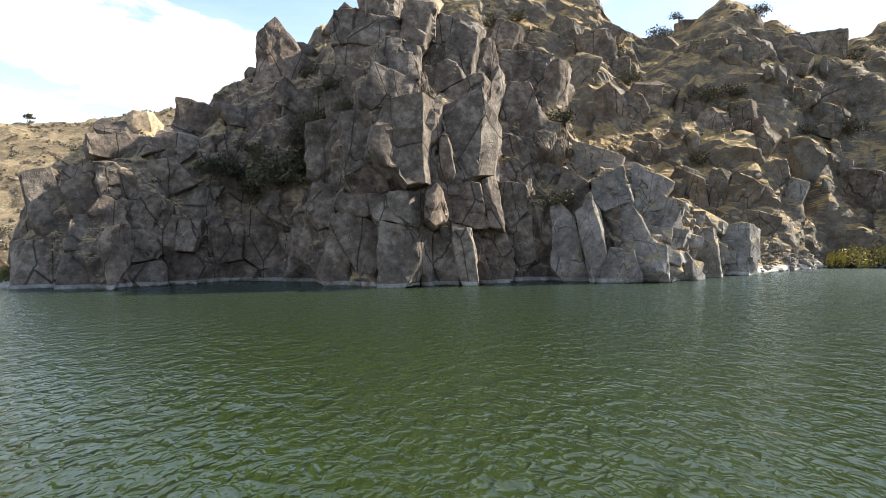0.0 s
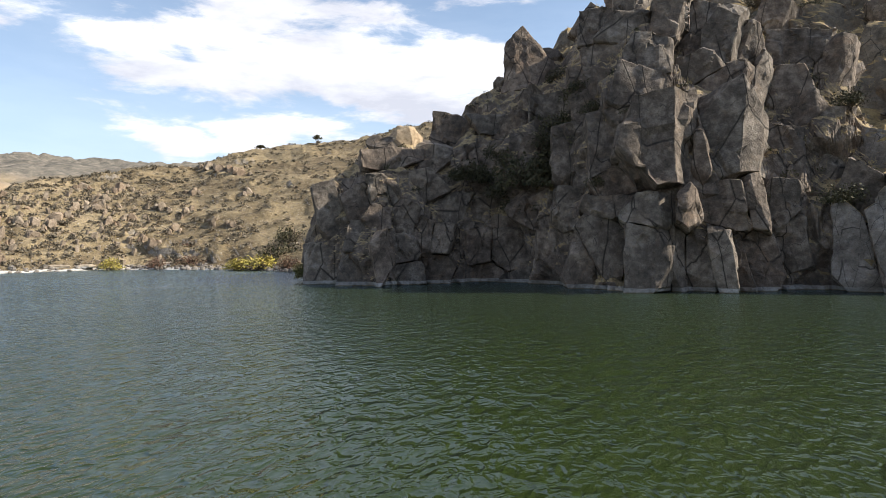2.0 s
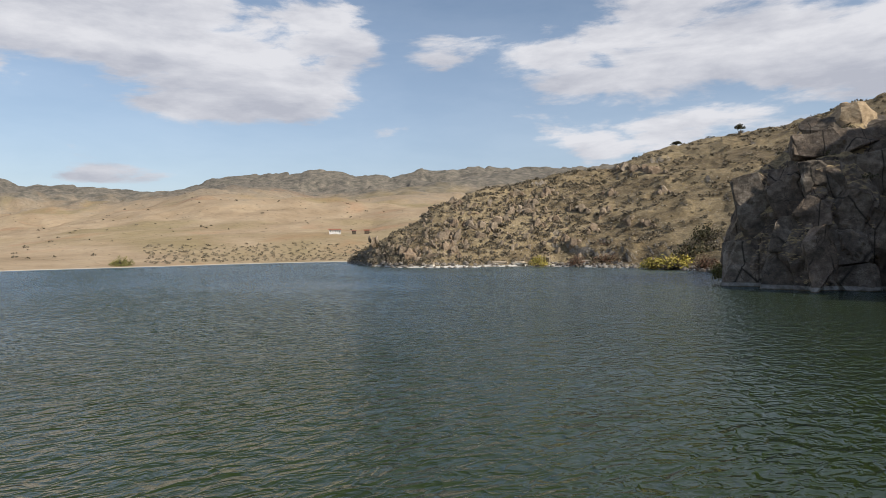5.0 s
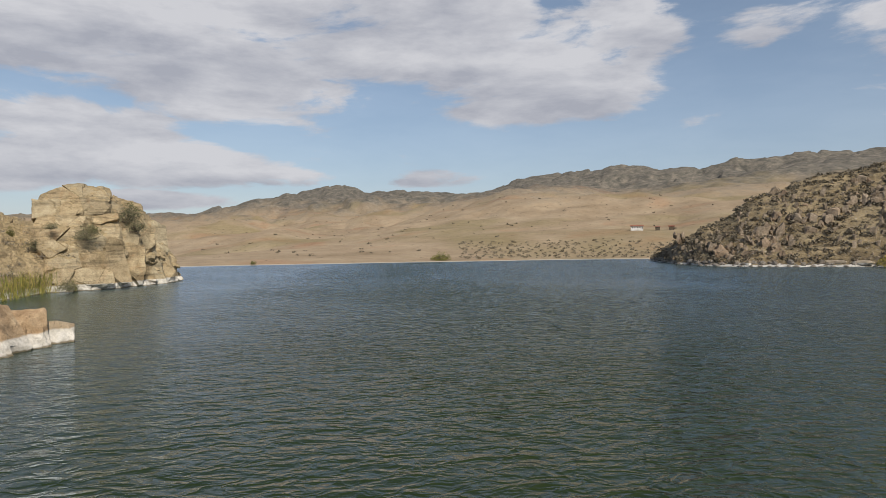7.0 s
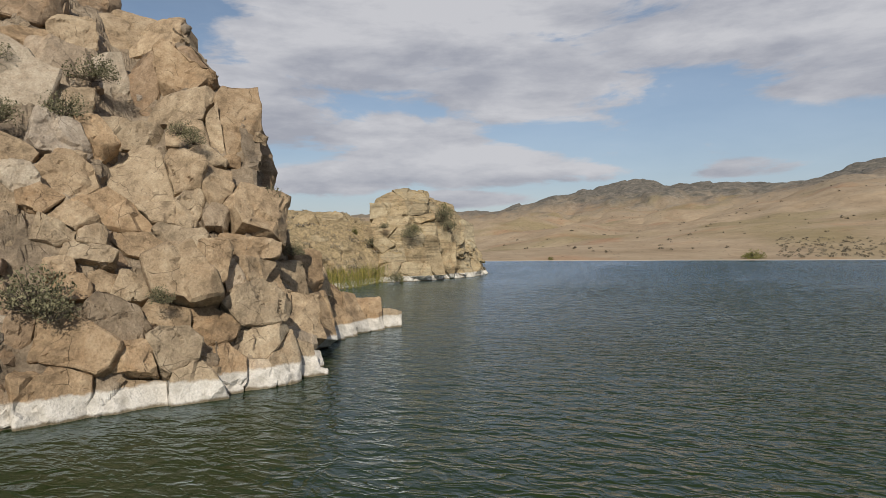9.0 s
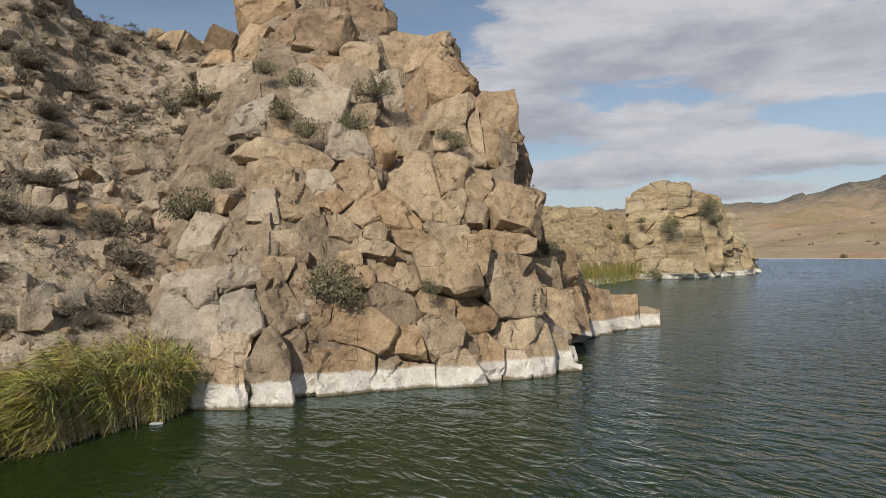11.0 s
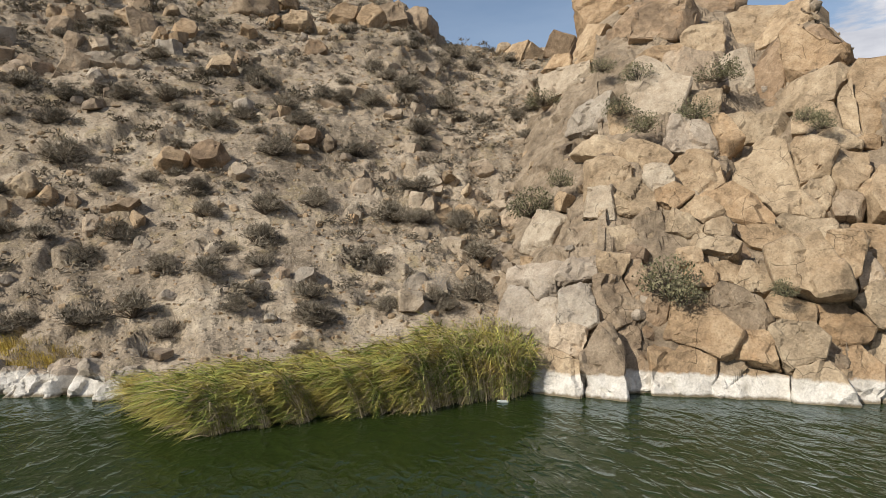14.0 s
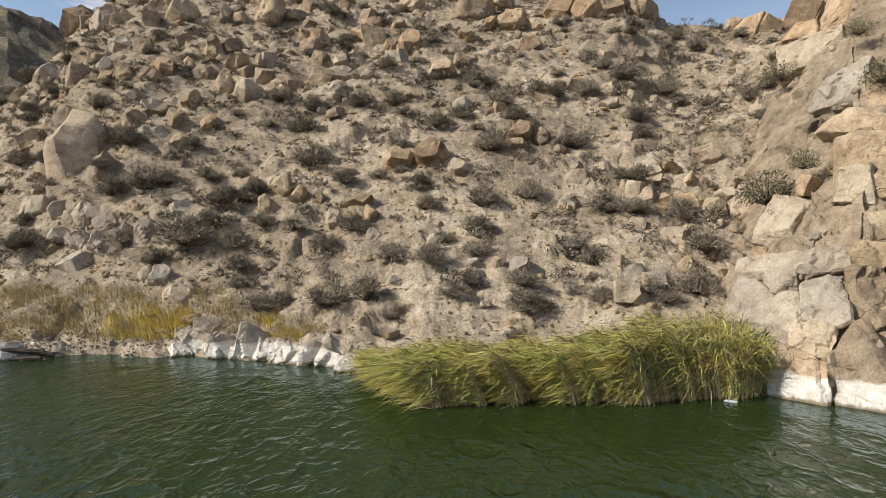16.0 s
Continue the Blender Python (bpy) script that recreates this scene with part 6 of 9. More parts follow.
joint_block((8.76, -40.87, 8.54), 1.89, 0.87, -8, 0.934613, ROCK_UMBER_SHADE, "brown weathered granite block with dark faces", "slope boulders")
joint_block((8.03, -39.89, 7.56), 0.81, 1.16, -10, 0.727118, ROCK_TAN, "tan weathered granite block in a jointed rock face", "slope boulders")
joint_block((9.30, -39.81, 7.36), 0.96, 1.01, 0, 0.547518, ROCK_TAN, "tan weathered granite block in a jointed rock face", "slope boulders")
joint_block((10.48, -40.07, 7.23), 0.82, 1.18, 0, 0.646774, ROCK_PALE, "pale cream granite block on the slope", "slope boulders")
joint_block((16.06, -43.19, 8.40), 0.91, 1.66, 0, 0.71871, ROCK_TAN, "tan weathered granite block in a jointed rock face", "slope boulders")
joint_block((3.59, -36.59, 5.71), 0.80, 0.98, 0, 0.329068, ROCK_PALE, "pale cream granite block on the slope", "slope boulders")
joint_block((4.67, -36.74, 5.88), 0.87, 0.84, 0, 0.331271, ROCK_PALE, "pale cream granite block on the slope", "slope boulders")
joint_block((7.53, -38.05, 6.16), 0.84, 0.88, 10, 0.346387, ROCK_PALE, "pale cream granite block on the slope", "slope boulders")
joint_block((-1.05, -33.92, 4.29), 1.91, 0.97, -12, 0.686471, ROCK_ASH, "pale grey rock near the lake edge", "slope boulders")
joint_block((1.14, -32.99, 3.96), 0.54, 0.76, 0, 0.518977, ROCK_ASH, "pale grey rock near the lake edge", "slope boulders")
joint_block((1.30, -34.11, 4.61), 0.74, 0.52, 0, 0.535946, ROCK_ASH, "pale grey rock near the lake edge", "slope boulders")
joint_block((0.01, -33.77, 4.46), 0.80, 0.51, 0, 0.379187, ROCK_ASH, "pale grey rock near the lake edge", "slope boulders")
joint_block((0.65, -30.86, 2.62), 0.68, 0.41, 0, 0.417889, ROCK_ASH, "pale grey rock near the lake edge", "slope boulders")
joint_block((-4.55, -40.10, 7.83), 1.10, 2.31, 5, 0.544101, ROCK_PALE, "pale cream granite block on the slope", "slope boulders")
joint_block((-5.50, -41.88, 9.70), 1.54, 1.45, 0, 0.380729, ROCK_PALE, "pale cream granite block on the slope", "slope boulders")
joint_block((-5.99, -33.71, 4.41), 1.37, 1.44, 12, 0.462819, ROCK_PALE, "pale cream granite block on the slope", "slope boulders")
joint_block((-6.89, -32.52, 3.87), 1.15, 1.27, 12, 0.450294, ROCK_ASH, "pale grey rock near the lake edge", "slope boulders")
joint_block((-14.60, -77.01, 32.90), 5.09, 4.09, 0, 2.77826, ROCK_UMBER_SHADE, "brown weathered granite block with dark faces", "slope boulders")
joint_block((-17.84, -77.71, 32.98), 4.11, 3.99, 0, 2.82239, ROCK_UMBER_SHADE, "brown weathered granite block with dark faces", "slope boulders")
joint_block((-11.10, -72.82, 31.46), 3.38, 2.96, 0, 1.91627, ROCK_TAN, "tan weathered granite block in a jointed rock face", "slope boulders")
joint_block((-8.11, -73.48, 31.87), 3.11, 3.27, 0, 1.57513, ROCK_TAN, "tan weathered granite block in a jointed rock face", "slope boulders")
joint_block((-11.72, -39.26, 7.62), 1.79, 1.88, 35, 0.553711, ROCK_TAN, "tan weathered granite block in a jointed rock face", "slope boulders")
joint_block((-13.23, -41.22, 9.15), 1.89, 1.16, 10, 0.390604, ROCK_PALE, "pale cream granite block on the slope", "slope boulders")
joint_block((-12.99, -38.07, 7.37), 1.39, 1.62, 28, 0.634518, ROCK_TAN, "tan weathered granite block in a jointed rock face", "slope boulders")
joint_block((-11.17, -36.53, 6.00), 1.32, 1.53, 12, 0.602314, ROCK_TAN, "tan weathered granite block in a jointed rock face", "slope boulders")
joint_block((-11.22, -33.96, 4.96), 0.98, 1.57, 8, 0.484098, ROCK_TAN, "tan weathered granite block in a jointed rock face", "slope boulders")
joint_block((-11.99, -33.68, 4.66), 0.85, 1.58, 5, 0.564967, ROCK_PALE, "pale cream granite block on the slope", "slope boulders")
joint_block((-9.75, -33.22, 4.26), 0.82, 1.13, 5, 0.390772, ROCK_TAN, "tan weathered granite block in a jointed rock face", "slope boulders")
joint_block((-14.38, -39.58, 8.47), 2.07, 0.73, 38, 0.569937, ROCK_PALE, "pale cream granite block on the slope", "slope boulders")
joint_block((-14.42, -37.80, 7.44), 1.11, 1.32, 38, 0.456105, ROCK_PALE, "pale cream granite block on the slope", "slope boulders")
joint_block((-10.42, -39.45, 7.82), 1.34, 1.72, 20, 0.459368, ROCK_TAN, "tan weathered granite block in a jointed rock face", "slope boulders")
joint_block((-12.05, -43.23, 10.48), 1.72, 0.52, -10, 1.72331, ROCK_TAN, "tan weathered granite block in a jointed rock face", "slope boulders")
joint_block((-12.66, -41.40, 9.46), 0.71, 1.08, 0, 0.977027, ROCK_TAN, "tan weathered granite block in a jointed rock face", "slope boulders")
joint_block((-10.64, -42.17, 9.46), 0.79, 0.83, 0, 0.784613, ROCK_PALE, "pale cream granite block on the slope", "slope boulders")
joint_block((-27.08, -71.32, 29.02), 1.87, 1.36, -20, 1.24858, ROCK_TAN, "tan weathered granite block in a jointed rock face", "slope boulders")
joint_block((-28.41, -69.84, 28.18), 2.70, 1.19, 0, 1.05575, ROCK_PALE, "pale cream granite block on the slope", "slope boulders")
joint_block((-9.40, -51.72, 16.71), 1.85, 0.92, -22, 0.721604, ROCK_PALE, "pale cream granite block on the slope", "slope boulders")
joint_block((-11.67, -54.31, 18.45), 1.34, 0.97, -15, 0.765531, ROCK_PALE, "pale cream granite block on the slope", "slope boulders")
joint_block((-9.96, -53.37, 18.04), 0.91, 0.95, 0, 0.623188, ROCK_PALE, "pale cream granite block on the slope", "slope boulders")
joint_block((-19.13, -44.99, 12.32), 2.06, 1.22, 0, 1.10867, ROCK_TAN, "tan weathered granite block in a jointed rock face", "slope boulders")
joint_block((-18.19, -42.04, 10.75), 2.26, 0.79, 5, 0.621945, ROCK_PALE, "pale cream granite block on the slope", "slope boulders")
joint_block((-14.52, -43.89, 11.48), 1.86, 1.15, 10, 0.523408, ROCK_PALE, "pale cream granite block on the slope", "slope boulders")
joint_block((-10.46, -42.88, 10.47), 1.77, 1.18, 15, 0.398768, ROCK_PALE, "pale cream granite block on the slope", "slope boulders")
joint_block((17.71, -45.49, 10.02), 1.23, 1.11, 0, 0.544866, ROCK_TAN, "tan weathered granite block in a jointed rock face", "slope boulders")
joint_block((18.93, -44.23, 9.32), 1.21, 0.73, 0, 0.428938, ROCK_ASH, "pale grey rock near the lake edge", "slope boulders")
joint_block((5.44, -32.94, 3.63), 0.73, 0.63, 0, 0.299254, ROCK_ASH, "pale grey rock near the lake edge", "slope boulders")
joint_block((13.66, -36.70, 4.45), 0.56, 0.59, 0, 0.261622, ROCK_ASH, "pale grey rock near the lake edge", "slope boulders")
split_face(13, 0.45, 0.02, 1.0, 8, 1.8, 0.35, 0.8, 4, True, kind="slope_rock")
joint_block((-102.31, -51.37, 13.91), 5.78, 2.60, -10, 0.526611, OUTCROP_ROCK, "ochre rock ledge on the lakeside outcrop", "outcrop ledges")
joint_block((-103.34, -48.47, 14.68), 4.94, 2.38, 0, 0.525329, OUTCROP_ROCK, "ochre rock ledge on the lakeside outcrop", "outcrop ledges")
joint_block((-103.33, -46.08, 14.04), 2.65, 2.57, 8, 0.416426, OUTCROP_ROCK, "ochre rock ledge on the lakeside outcrop", "outcrop ledges")
joint_block((-96.58, -50.12, 11.48), 3.53, 2.88, 0, 0.599992, OUTCROP_ROCK, "ochre rock ledge on the lakeside outcrop", "outcrop ledges")
joint_block((-96.83, -47.38, 11.64), 3.69, 2.85, 0, 0.69358, OUTCROP_ROCK, "ochre rock ledge on the lakeside outcrop", "outcrop ledges")
joint_block((-99.24, -45.20, 11.59), 4.71, 2.89, 0, 0.701577, OUTCROP_ROCK, "ochre rock ledge on the lakeside outcrop", "outcrop ledges")
joint_block((-105.80, -44.91, 12.48), 2.90, 2.17, 0, 0.422655, OUTCROP_ROCK, "ochre rock ledge on the lakeside outcrop", "outcrop ledges")
joint_block((-94.94, -49.60, 10.01), 2.51, 1.62, 0, 0.491908, OUTCROP_ROCK, "ochre rock ledge on the lakeside outcrop", "outcrop ledges")
joint_block((-96.17, -46.77, 10.19), 5.39, 1.82, 0, 0.491166, OUTCROP_ROCK, "ochre rock ledge on the lakeside outcrop", "outcrop ledges")
joint_block((-99.31, -44.34, 10.47), 3.92, 2.06, 0, 0.499559, OUTCROP_ROCK, "ochre rock ledge on the lakeside outcrop", "outcrop ledges")
joint_block((-93.47, -48.41, 8.17), 3.79, 2.39, 0, 0.38654, OUTCROP_ROCK, "ochre rock ledge on the lakeside outcrop", "outcrop ledges")
joint_block((-94.81, -45.84, 7.35), 4.55, 2.59, 0, 0.290009, OUTCROP_ROCK, "ochre rock ledge on the lakeside outcrop", "outcrop ledges")
joint_block((-97.08, -44.04, 6.85), 2.68, 2.42, 0, 0.391413, OUTCROP_ROCK, "ochre rock ledge on the lakeside outcrop", "outcrop ledges")
joint_block((-99.80, -43.26, 8.41), 2.94, 2.88, 0, 0.599199, OUTCROP_ROCK, "ochre rock ledge on the lakeside outcrop", "outcrop ledges")
joint_block((-104.68, -43.16, 10.50), 2.65, 4.28, 5, 0.41604, OUTCROP_ROCK, "ochre rock ledge on the lakeside outcrop", "outcrop ledges")
joint_block((-95.38, -43.55, 4.20), 4.90, 2.77, 0, 0.481282, OUTCROP_ROCK, "ochre rock ledge on the lakeside outcrop", "outcrop ledges")
joint_block((-92.60, -45.74, 4.30), 4.09, 2.54, 0, 0.284447, OUTCROP_ROCK, "ochre rock ledge on the lakeside outcrop", "outcrop ledges")
joint_block((-92.12, -47.59, 6.08), 2.98, 2.35, 0, 0.285522, OUTCROP_ROCK, "ochre rock ledge on the lakeside outcrop", "outcrop ledges")
joint_block((-98.06, -41.51, 4.28), 3.06, 6.03, 0, 0.488788, OUTCROP_ROCK, "ochre rock ledge on the lakeside outcrop", "outcrop ledges")
joint_block((-101.61, -40.46, 4.18), 2.75, 6.61, 5, 0.50204, OUTCROP_ROCK, "ochre rock ledge on the lakeside outcrop", "outcrop ledges")
joint_block((-106.77, -40.58, 7.03), 2.67, 3.88, 10, 0.419365, OUTCROP_ROCK, "ochre rock ledge on the lakeside outcrop", "outcrop ledges")
joint_block((-112.31, -40.41, 7.35), 2.79, 4.96, 15, 0.547794, OUTCROP_ROCK, "ochre rock ledge on the lakeside outcrop", "outcrop ledges")
joint_block((-107.78, -39.76, 2.90), 3.10, 5.21, 5, 0.527418, OUTCROP_ROCK, "ochre rock ledge on the lakeside outcrop", "outcrop ledges")
joint_block((-111.60, -38.91, 1.98), 2.34, 4.91, 10, 0.434172, OUTCROP_ROCK, "ochre rock ledge on the lakeside outcrop", "outcrop ledges")
joint_block((-93.52, -43.75, 1.99), 5.58, 2.15, 0, 0.379385, OUTCROP_ROCK, "ochre rock ledge on the lakeside outcrop", "outcrop ledges")
joint_block((-102.71, -41.11, 7.28), 2.39, 2.93, 5, 0.304675, OUTCROP_ROCK, "ochre rock ledge on the lakeside outcrop", "outcrop ledges")
joint_block((-91.20, -45.83, 2.30), 4.04, 1.93, 0, 0.187493, OUTCROP_ROCK, "ochre rock ledge on the lakeside outcrop", "outcrop ledges")
split_face(17, 0.3, 0.006, 1.2, 7, 2.0, 0.1, 1.0, 2, sheet=OUTCROP, kind="rock_ledge")

# crags on the hill across the water
joint_block((-160.58, 102.22, 12.01), 1.71, 5.68, 4, 1.5, ROCK_BROWN, "brown rock crag on the scrub hillside", "hillside crags")
joint_block((-160.24, 100.65, 11.48), 0.82, 3.07, -6, 1.0, ROCK_BROWN, "brown rock crag on the scrub hillside", "hillside crags")
joint_block((-160.94, 103.63, 12.71), 1.00, 3.69, 7, 1.0, ROCK_BROWN, "brown rock crag on the scrub hillside", "hillside crags")
joint_block((-156.10, 97.08, 8.91), 1.65, 5.83, 4, 1.2, ROCK_BROWN, "brown rock crag on the scrub hillside", "hillside crags")
joint_block((-153.05, 96.44, 7.59), 0.91, 3.62, -1, 1.0, ROCK_BROWN, "brown rock crag on the scrub hillside", "hillside crags")
joint_block((-154.05, 97.45, 8.24), 0.95, 3.79, -6, 1.0, ROCK_BROWN, "brown rock crag on the scrub hillside", "hillside crags")
joint_block((-152.21, 97.93, 7.57), 1.89, 6.12, 4, 1.2, ROCK_BROWN, "brown rock crag on the scrub hillside", "hillside crags")
joint_block((-156.62, 99.28, 9.25), 0.87, 3.26, 0, 1.0, ROCK_BROWN, "brown rock crag on the scrub hillside", "hillside crags")
joint_block((-148.86, 97.58, 5.97), 0.99, 3.66, 4, 1.0, ROCK_BROWN, "brown rock crag on the scrub hillside", "hillside crags")
joint_block((-146.73, 90.66, 5.11), 1.80, 5.15, 4, 1.2, ROCK_BROWN, "brown rock crag on the scrub hillside", "hillside crags")
joint_block((-148.42, 93.85, 6.00), 1.07, 3.58, 3, 0.9, ROCK_BROWN, "brown rock crag on the scrub hillside", "hillside crags")
joint_block((-148.33, 90.10, 5.73), 0.78, 2.59, 5, 0.9, ROCK_BROWN, "brown rock crag on the scrub hillside", "hillside crags")
joint_block((-143.01, 91.07, 3.61), 1.98, 4.03, 4, 0.9, ROCK_BROWN, "brown rock crag on the scrub hillside", "hillside crags")
joint_block((-140.20, 90.81, 2.75), 1.20, 2.78, 3, 0.9, ROCK_BROWN, "brown rock crag on the scrub hillside", "hillside crags")
joint_block((-139.89, 90.94, 2.60), 1.08, 2.49, -8, 0.9, ROCK_BROWN, "brown rock crag on the scrub hillside", "hillside crags")
joint_block((-149.88, 90.70, 6.34), 1.35, 4.17, 4, 0.9, ROCK_BROWN, "brown rock crag on the scrub hillside", "hillside crags")
joint_block((-150.86, 89.90, 6.66), 0.85, 3.02, -5, 0.9, ROCK_BROWN, "brown rock crag on the scrub hillside", "hillside crags")
joint_block((-148.56, 88.68, 5.14), 0.81, 2.81, 0, 0.9, ROCK_BROWN, "brown rock crag on the scrub hillside", "hillside crags")
joint_block((-154.26, 80.88, 4.05), 1.57, 5.20, -6, 1.4, ROCK_BROWN, "brown rock crag on the scrub hillside", "hillside crags")
joint_block((-154.61, 79.76, 3.62), 0.78, 2.89, 7, 0.9, ROCK_BROWN, "brown rock crag on the scrub hillside", "hillside crags")
joint_block((-156.76, 81.06, 4.95), 0.70, 2.63, 1, 0.9, ROCK_BROWN, "brown rock crag on the scrub hillside", "hillside crags")
joint_block((-151.60, 81.88, 3.00), 2.23, 4.46, 4, 1.2, ROCK_BROWN, "brown rock crag on the scrub hillside", "hillside crags")
joint_block((-151.59, 84.18, 4.00), 1.19, 2.69, -7, 0.9, ROCK_BROWN, "brown rock crag on the scrub hillside", "hillside crags")
joint_block((-146.74, 80.97, 1.90), 1.12, 2.53, 0, 0.9, ROCK_BROWN, "brown rock crag on the scrub hillside", "hillside crags")
joint_block((-170.23, 80.00, 6.87), 1.45, 4.87, -8, 1.3, ROCK_BROWN, "brown rock crag on the scrub hillside", "hillside crags")
joint_block((-173.49, 80.54, 7.87), 0.79, 3.07, -7, 1.0, ROCK_BROWN, "brown rock crag on the scrub hillside", "hillside crags")
joint_block((-169.82, 80.82, 7.35), 0.95, 3.62, -7, 1.0, ROCK_BROWN, "brown rock crag on the scrub hillside", "hillside crags")
joint_block((-151.97, 84.56, 4.29), 1.13, 4.14, 4, 1.2, ROCK_BROWN, "brown rock crag on the scrub hillside", "hillside crags")
joint_block((-148.72, 83.55, 3.14), 0.74, 3.06, 4, 0.9, ROCK_BROWN, "brown rock crag on the scrub hillside", "hillside crags")
joint_block((-150.54, 84.75, 3.99), 0.56, 2.41, -5, 0.9, ROCK_BROWN, "brown rock crag on the scrub hillside", "hillside crags")
joint_block((-149.25, 85.69, 4.13), 1.33, 3.09, 4, 0.9, ROCK_BROWN, "brown rock crag on the scrub hillside", "hillside crags")
joint_block((-146.20, 84.91, 3.71), 0.76, 1.98, -1, 0.9, ROCK_BROWN, "brown rock crag on the scrub hillside", "hillside crags")
joint_block((-146.41, 85.54, 4.00), 0.85, 2.24, 2, 0.9, ROCK_BROWN, "brown rock crag on the scrub hillside", "hillside crags")
joint_block((-158.59, 122.80, 15.80), 1.81, 4.78, 6, 1.3, ROCK_BROWN, "brown rock crag on the scrub hillside", "hillside crags")
joint_block((-157.74, 124.40, 16.17), 0.76, 2.28, 4, 1.1, ROCK_BROWN, "brown rock crag on the scrub hillside", "hillside crags")
joint_block((-157.84, 121.09, 15.20), 1.04, 3.08, 6, 1.1, ROCK_BROWN, "brown rock crag on the scrub hillside", "hillside crags")
joint_block((-157.40, 125.04, 16.35), 1.81, 4.79, 6, 1.3, ROCK_BROWN, "brown rock crag on the scrub hillside", "hillside crags")
joint_block((-159.30, 128.42, 17.08), 0.92, 2.82, 7, 1.1, ROCK_BROWN, "brown rock crag on the scrub hillside", "hillside crags")
joint_block((-162.59, 126.85, 17.91), 0.78, 2.38, 3, 1.1, ROCK_BROWN, "brown rock crag on the scrub hillside", "hillside crags")
joint_block((-153.45, 125.04, 15.30), 2.07, 3.93, 6, 1.1, ROCK_BROWN, "brown rock crag on the scrub hillside", "hillside crags")
joint_block((-152.31, 125.92, 14.92), 1.00, 2.17, -3, 1.1, ROCK_BROWN, "brown rock crag on the scrub hillside", "hillside crags")
joint_block((-150.55, 124.91, 14.31), 1.02, 2.26, 0, 1.0, ROCK_BROWN, "brown rock crag on the scrub hillside", "hillside crags")
joint_block((-154.11, 117.13, 13.40), 1.74, 3.47, 6, 1.0, ROCK_BROWN, "brown rock crag on the scrub hillside", "hillside crags")
joint_block((-152.27, 116.78, 12.65), 0.86, 1.92, -4, 1.0, ROCK_BROWN, "brown rock crag on the scrub hillside", "hillside crags")
joint_block((-155.90, 116.55, 13.80), 0.88, 1.95, 2, 1.0, ROCK_BROWN, "brown rock crag on the scrub hillside", "hillside crags")
joint_block((-168.82, 146.43, 23.25), 2.34, 4.02, 4, 1.5, ROCK_BROWN, "brown rock crag on the scrub hillside", "hillside crags")
joint_block((-169.53, 149.74, 24.25), 1.10, 2.14, 2, 1.2, ROCK_BROWN, "brown rock crag on the scrub hillside", "hillside crags")
joint_block((-167.67, 143.33, 22.04), 1.51, 2.96, -3, 1.2, ROCK_BROWN, "brown rock crag on the scrub hillside", "hillside crags")
joint_block((-163.87, 136.78, 19.25), 2.23, 3.84, 4, 1.1, ROCK_BROWN, "brown rock crag on the scrub hillside", "hillside crags")
joint_block((-166.04, 135.85, 19.33), 0.97, 1.91, -1, 1.1, ROCK_BROWN, "brown rock crag on the scrub hillside", "hillside crags")
joint_block((-167.17, 137.28, 20.01), 1.36, 2.70, -3, 1.2, ROCK_BROWN, "brown rock crag on the scrub hillside", "hillside crags")
joint_block((-179.07, 113.90, 19.95), 2.75, 3.81, 0, 1.1, ROCK_BROWN, "brown rock crag on the scrub hillside", "hillside crags")
joint_block((-176.20, 114.86, 19.46), 1.74, 2.71, 3, 1.1, ROCK_BROWN, "brown rock crag on the scrub hillside", "hillside crags")
joint_block((-174.26, 112.73, 18.92), 1.53, 2.39, 0, 1.1, ROCK_BROWN, "brown rock crag on the scrub hillside", "hillside crags")
joint_block((-175.79, 138.74, 23.12), 2.91, 3.14, 4, 1.2, ROCK_BROWN, "brown rock crag on the scrub hillside", "hillside crags")
joint_block((-174.20, 139.75, 22.87), 1.53, 1.90, -7, 1.2, ROCK_BROWN, "brown rock crag on the scrub hillside", "hillside crags")
joint_block((-175.96, 136.61, 23.03), 1.89, 2.28, 8, 1.2, ROCK_BROWN, "brown rock crag on the scrub hillside", "hillside crags")
joint_block((-143.52, 138.11, 16.13), 2.08, 3.58, 4, 1.3, ROCK_BROWN, "brown rock crag on the scrub hillside", "hillside crags")
joint_block((-145.84, 138.83, 16.24), 1.09, 2.17, 8, 1.1, ROCK_BROWN, "brown rock crag on the scrub hillside", "hillside crags")
joint_block((-139.85, 137.25, 15.06), 1.34, 2.63, 1, 1.0, ROCK_BROWN, "brown rock crag on the scrub hillside", "hillside crags")
joint_block((-133.99, 137.78, 14.33), 2.01, 4.58, 4, 1.3, ROCK_BROWN, "brown rock crag on the scrub hillside", "hillside crags")
joint_block((-133.22, 135.50, 13.05), 0.89, 2.30, 8, 1.0, ROCK_BROWN, "brown rock crag on the scrub hillside", "hillside crags")
joint_block((-136.52, 142.70, 15.78), 1.32, 3.47, -5, 1.1, ROCK_BROWN, "brown rock crag on the scrub hillside", "hillside crags")
joint_block((-120.95, 134.08, 11.32), 1.62, 4.67, 6, 1.2, ROCK_BROWN, "brown rock crag on the scrub hillside", "hillside crags")
joint_block((-120.88, 135.49, 12.48), 0.75, 2.47, 5, 1.0, ROCK_BROWN, "brown rock crag on the scrub hillside", "hillside crags")
joint_block((-123.57, 135.28, 12.07), 0.73, 2.32, 7, 1.0, ROCK_BROWN, "brown rock crag on the scrub hillside", "hillside crags")
joint_block((-114.46, 134.18, 10.67), 1.84, 2.80, 4, 0.9, ROCK_BROWN, "brown rock crag on the scrub hillside", "hillside crags")
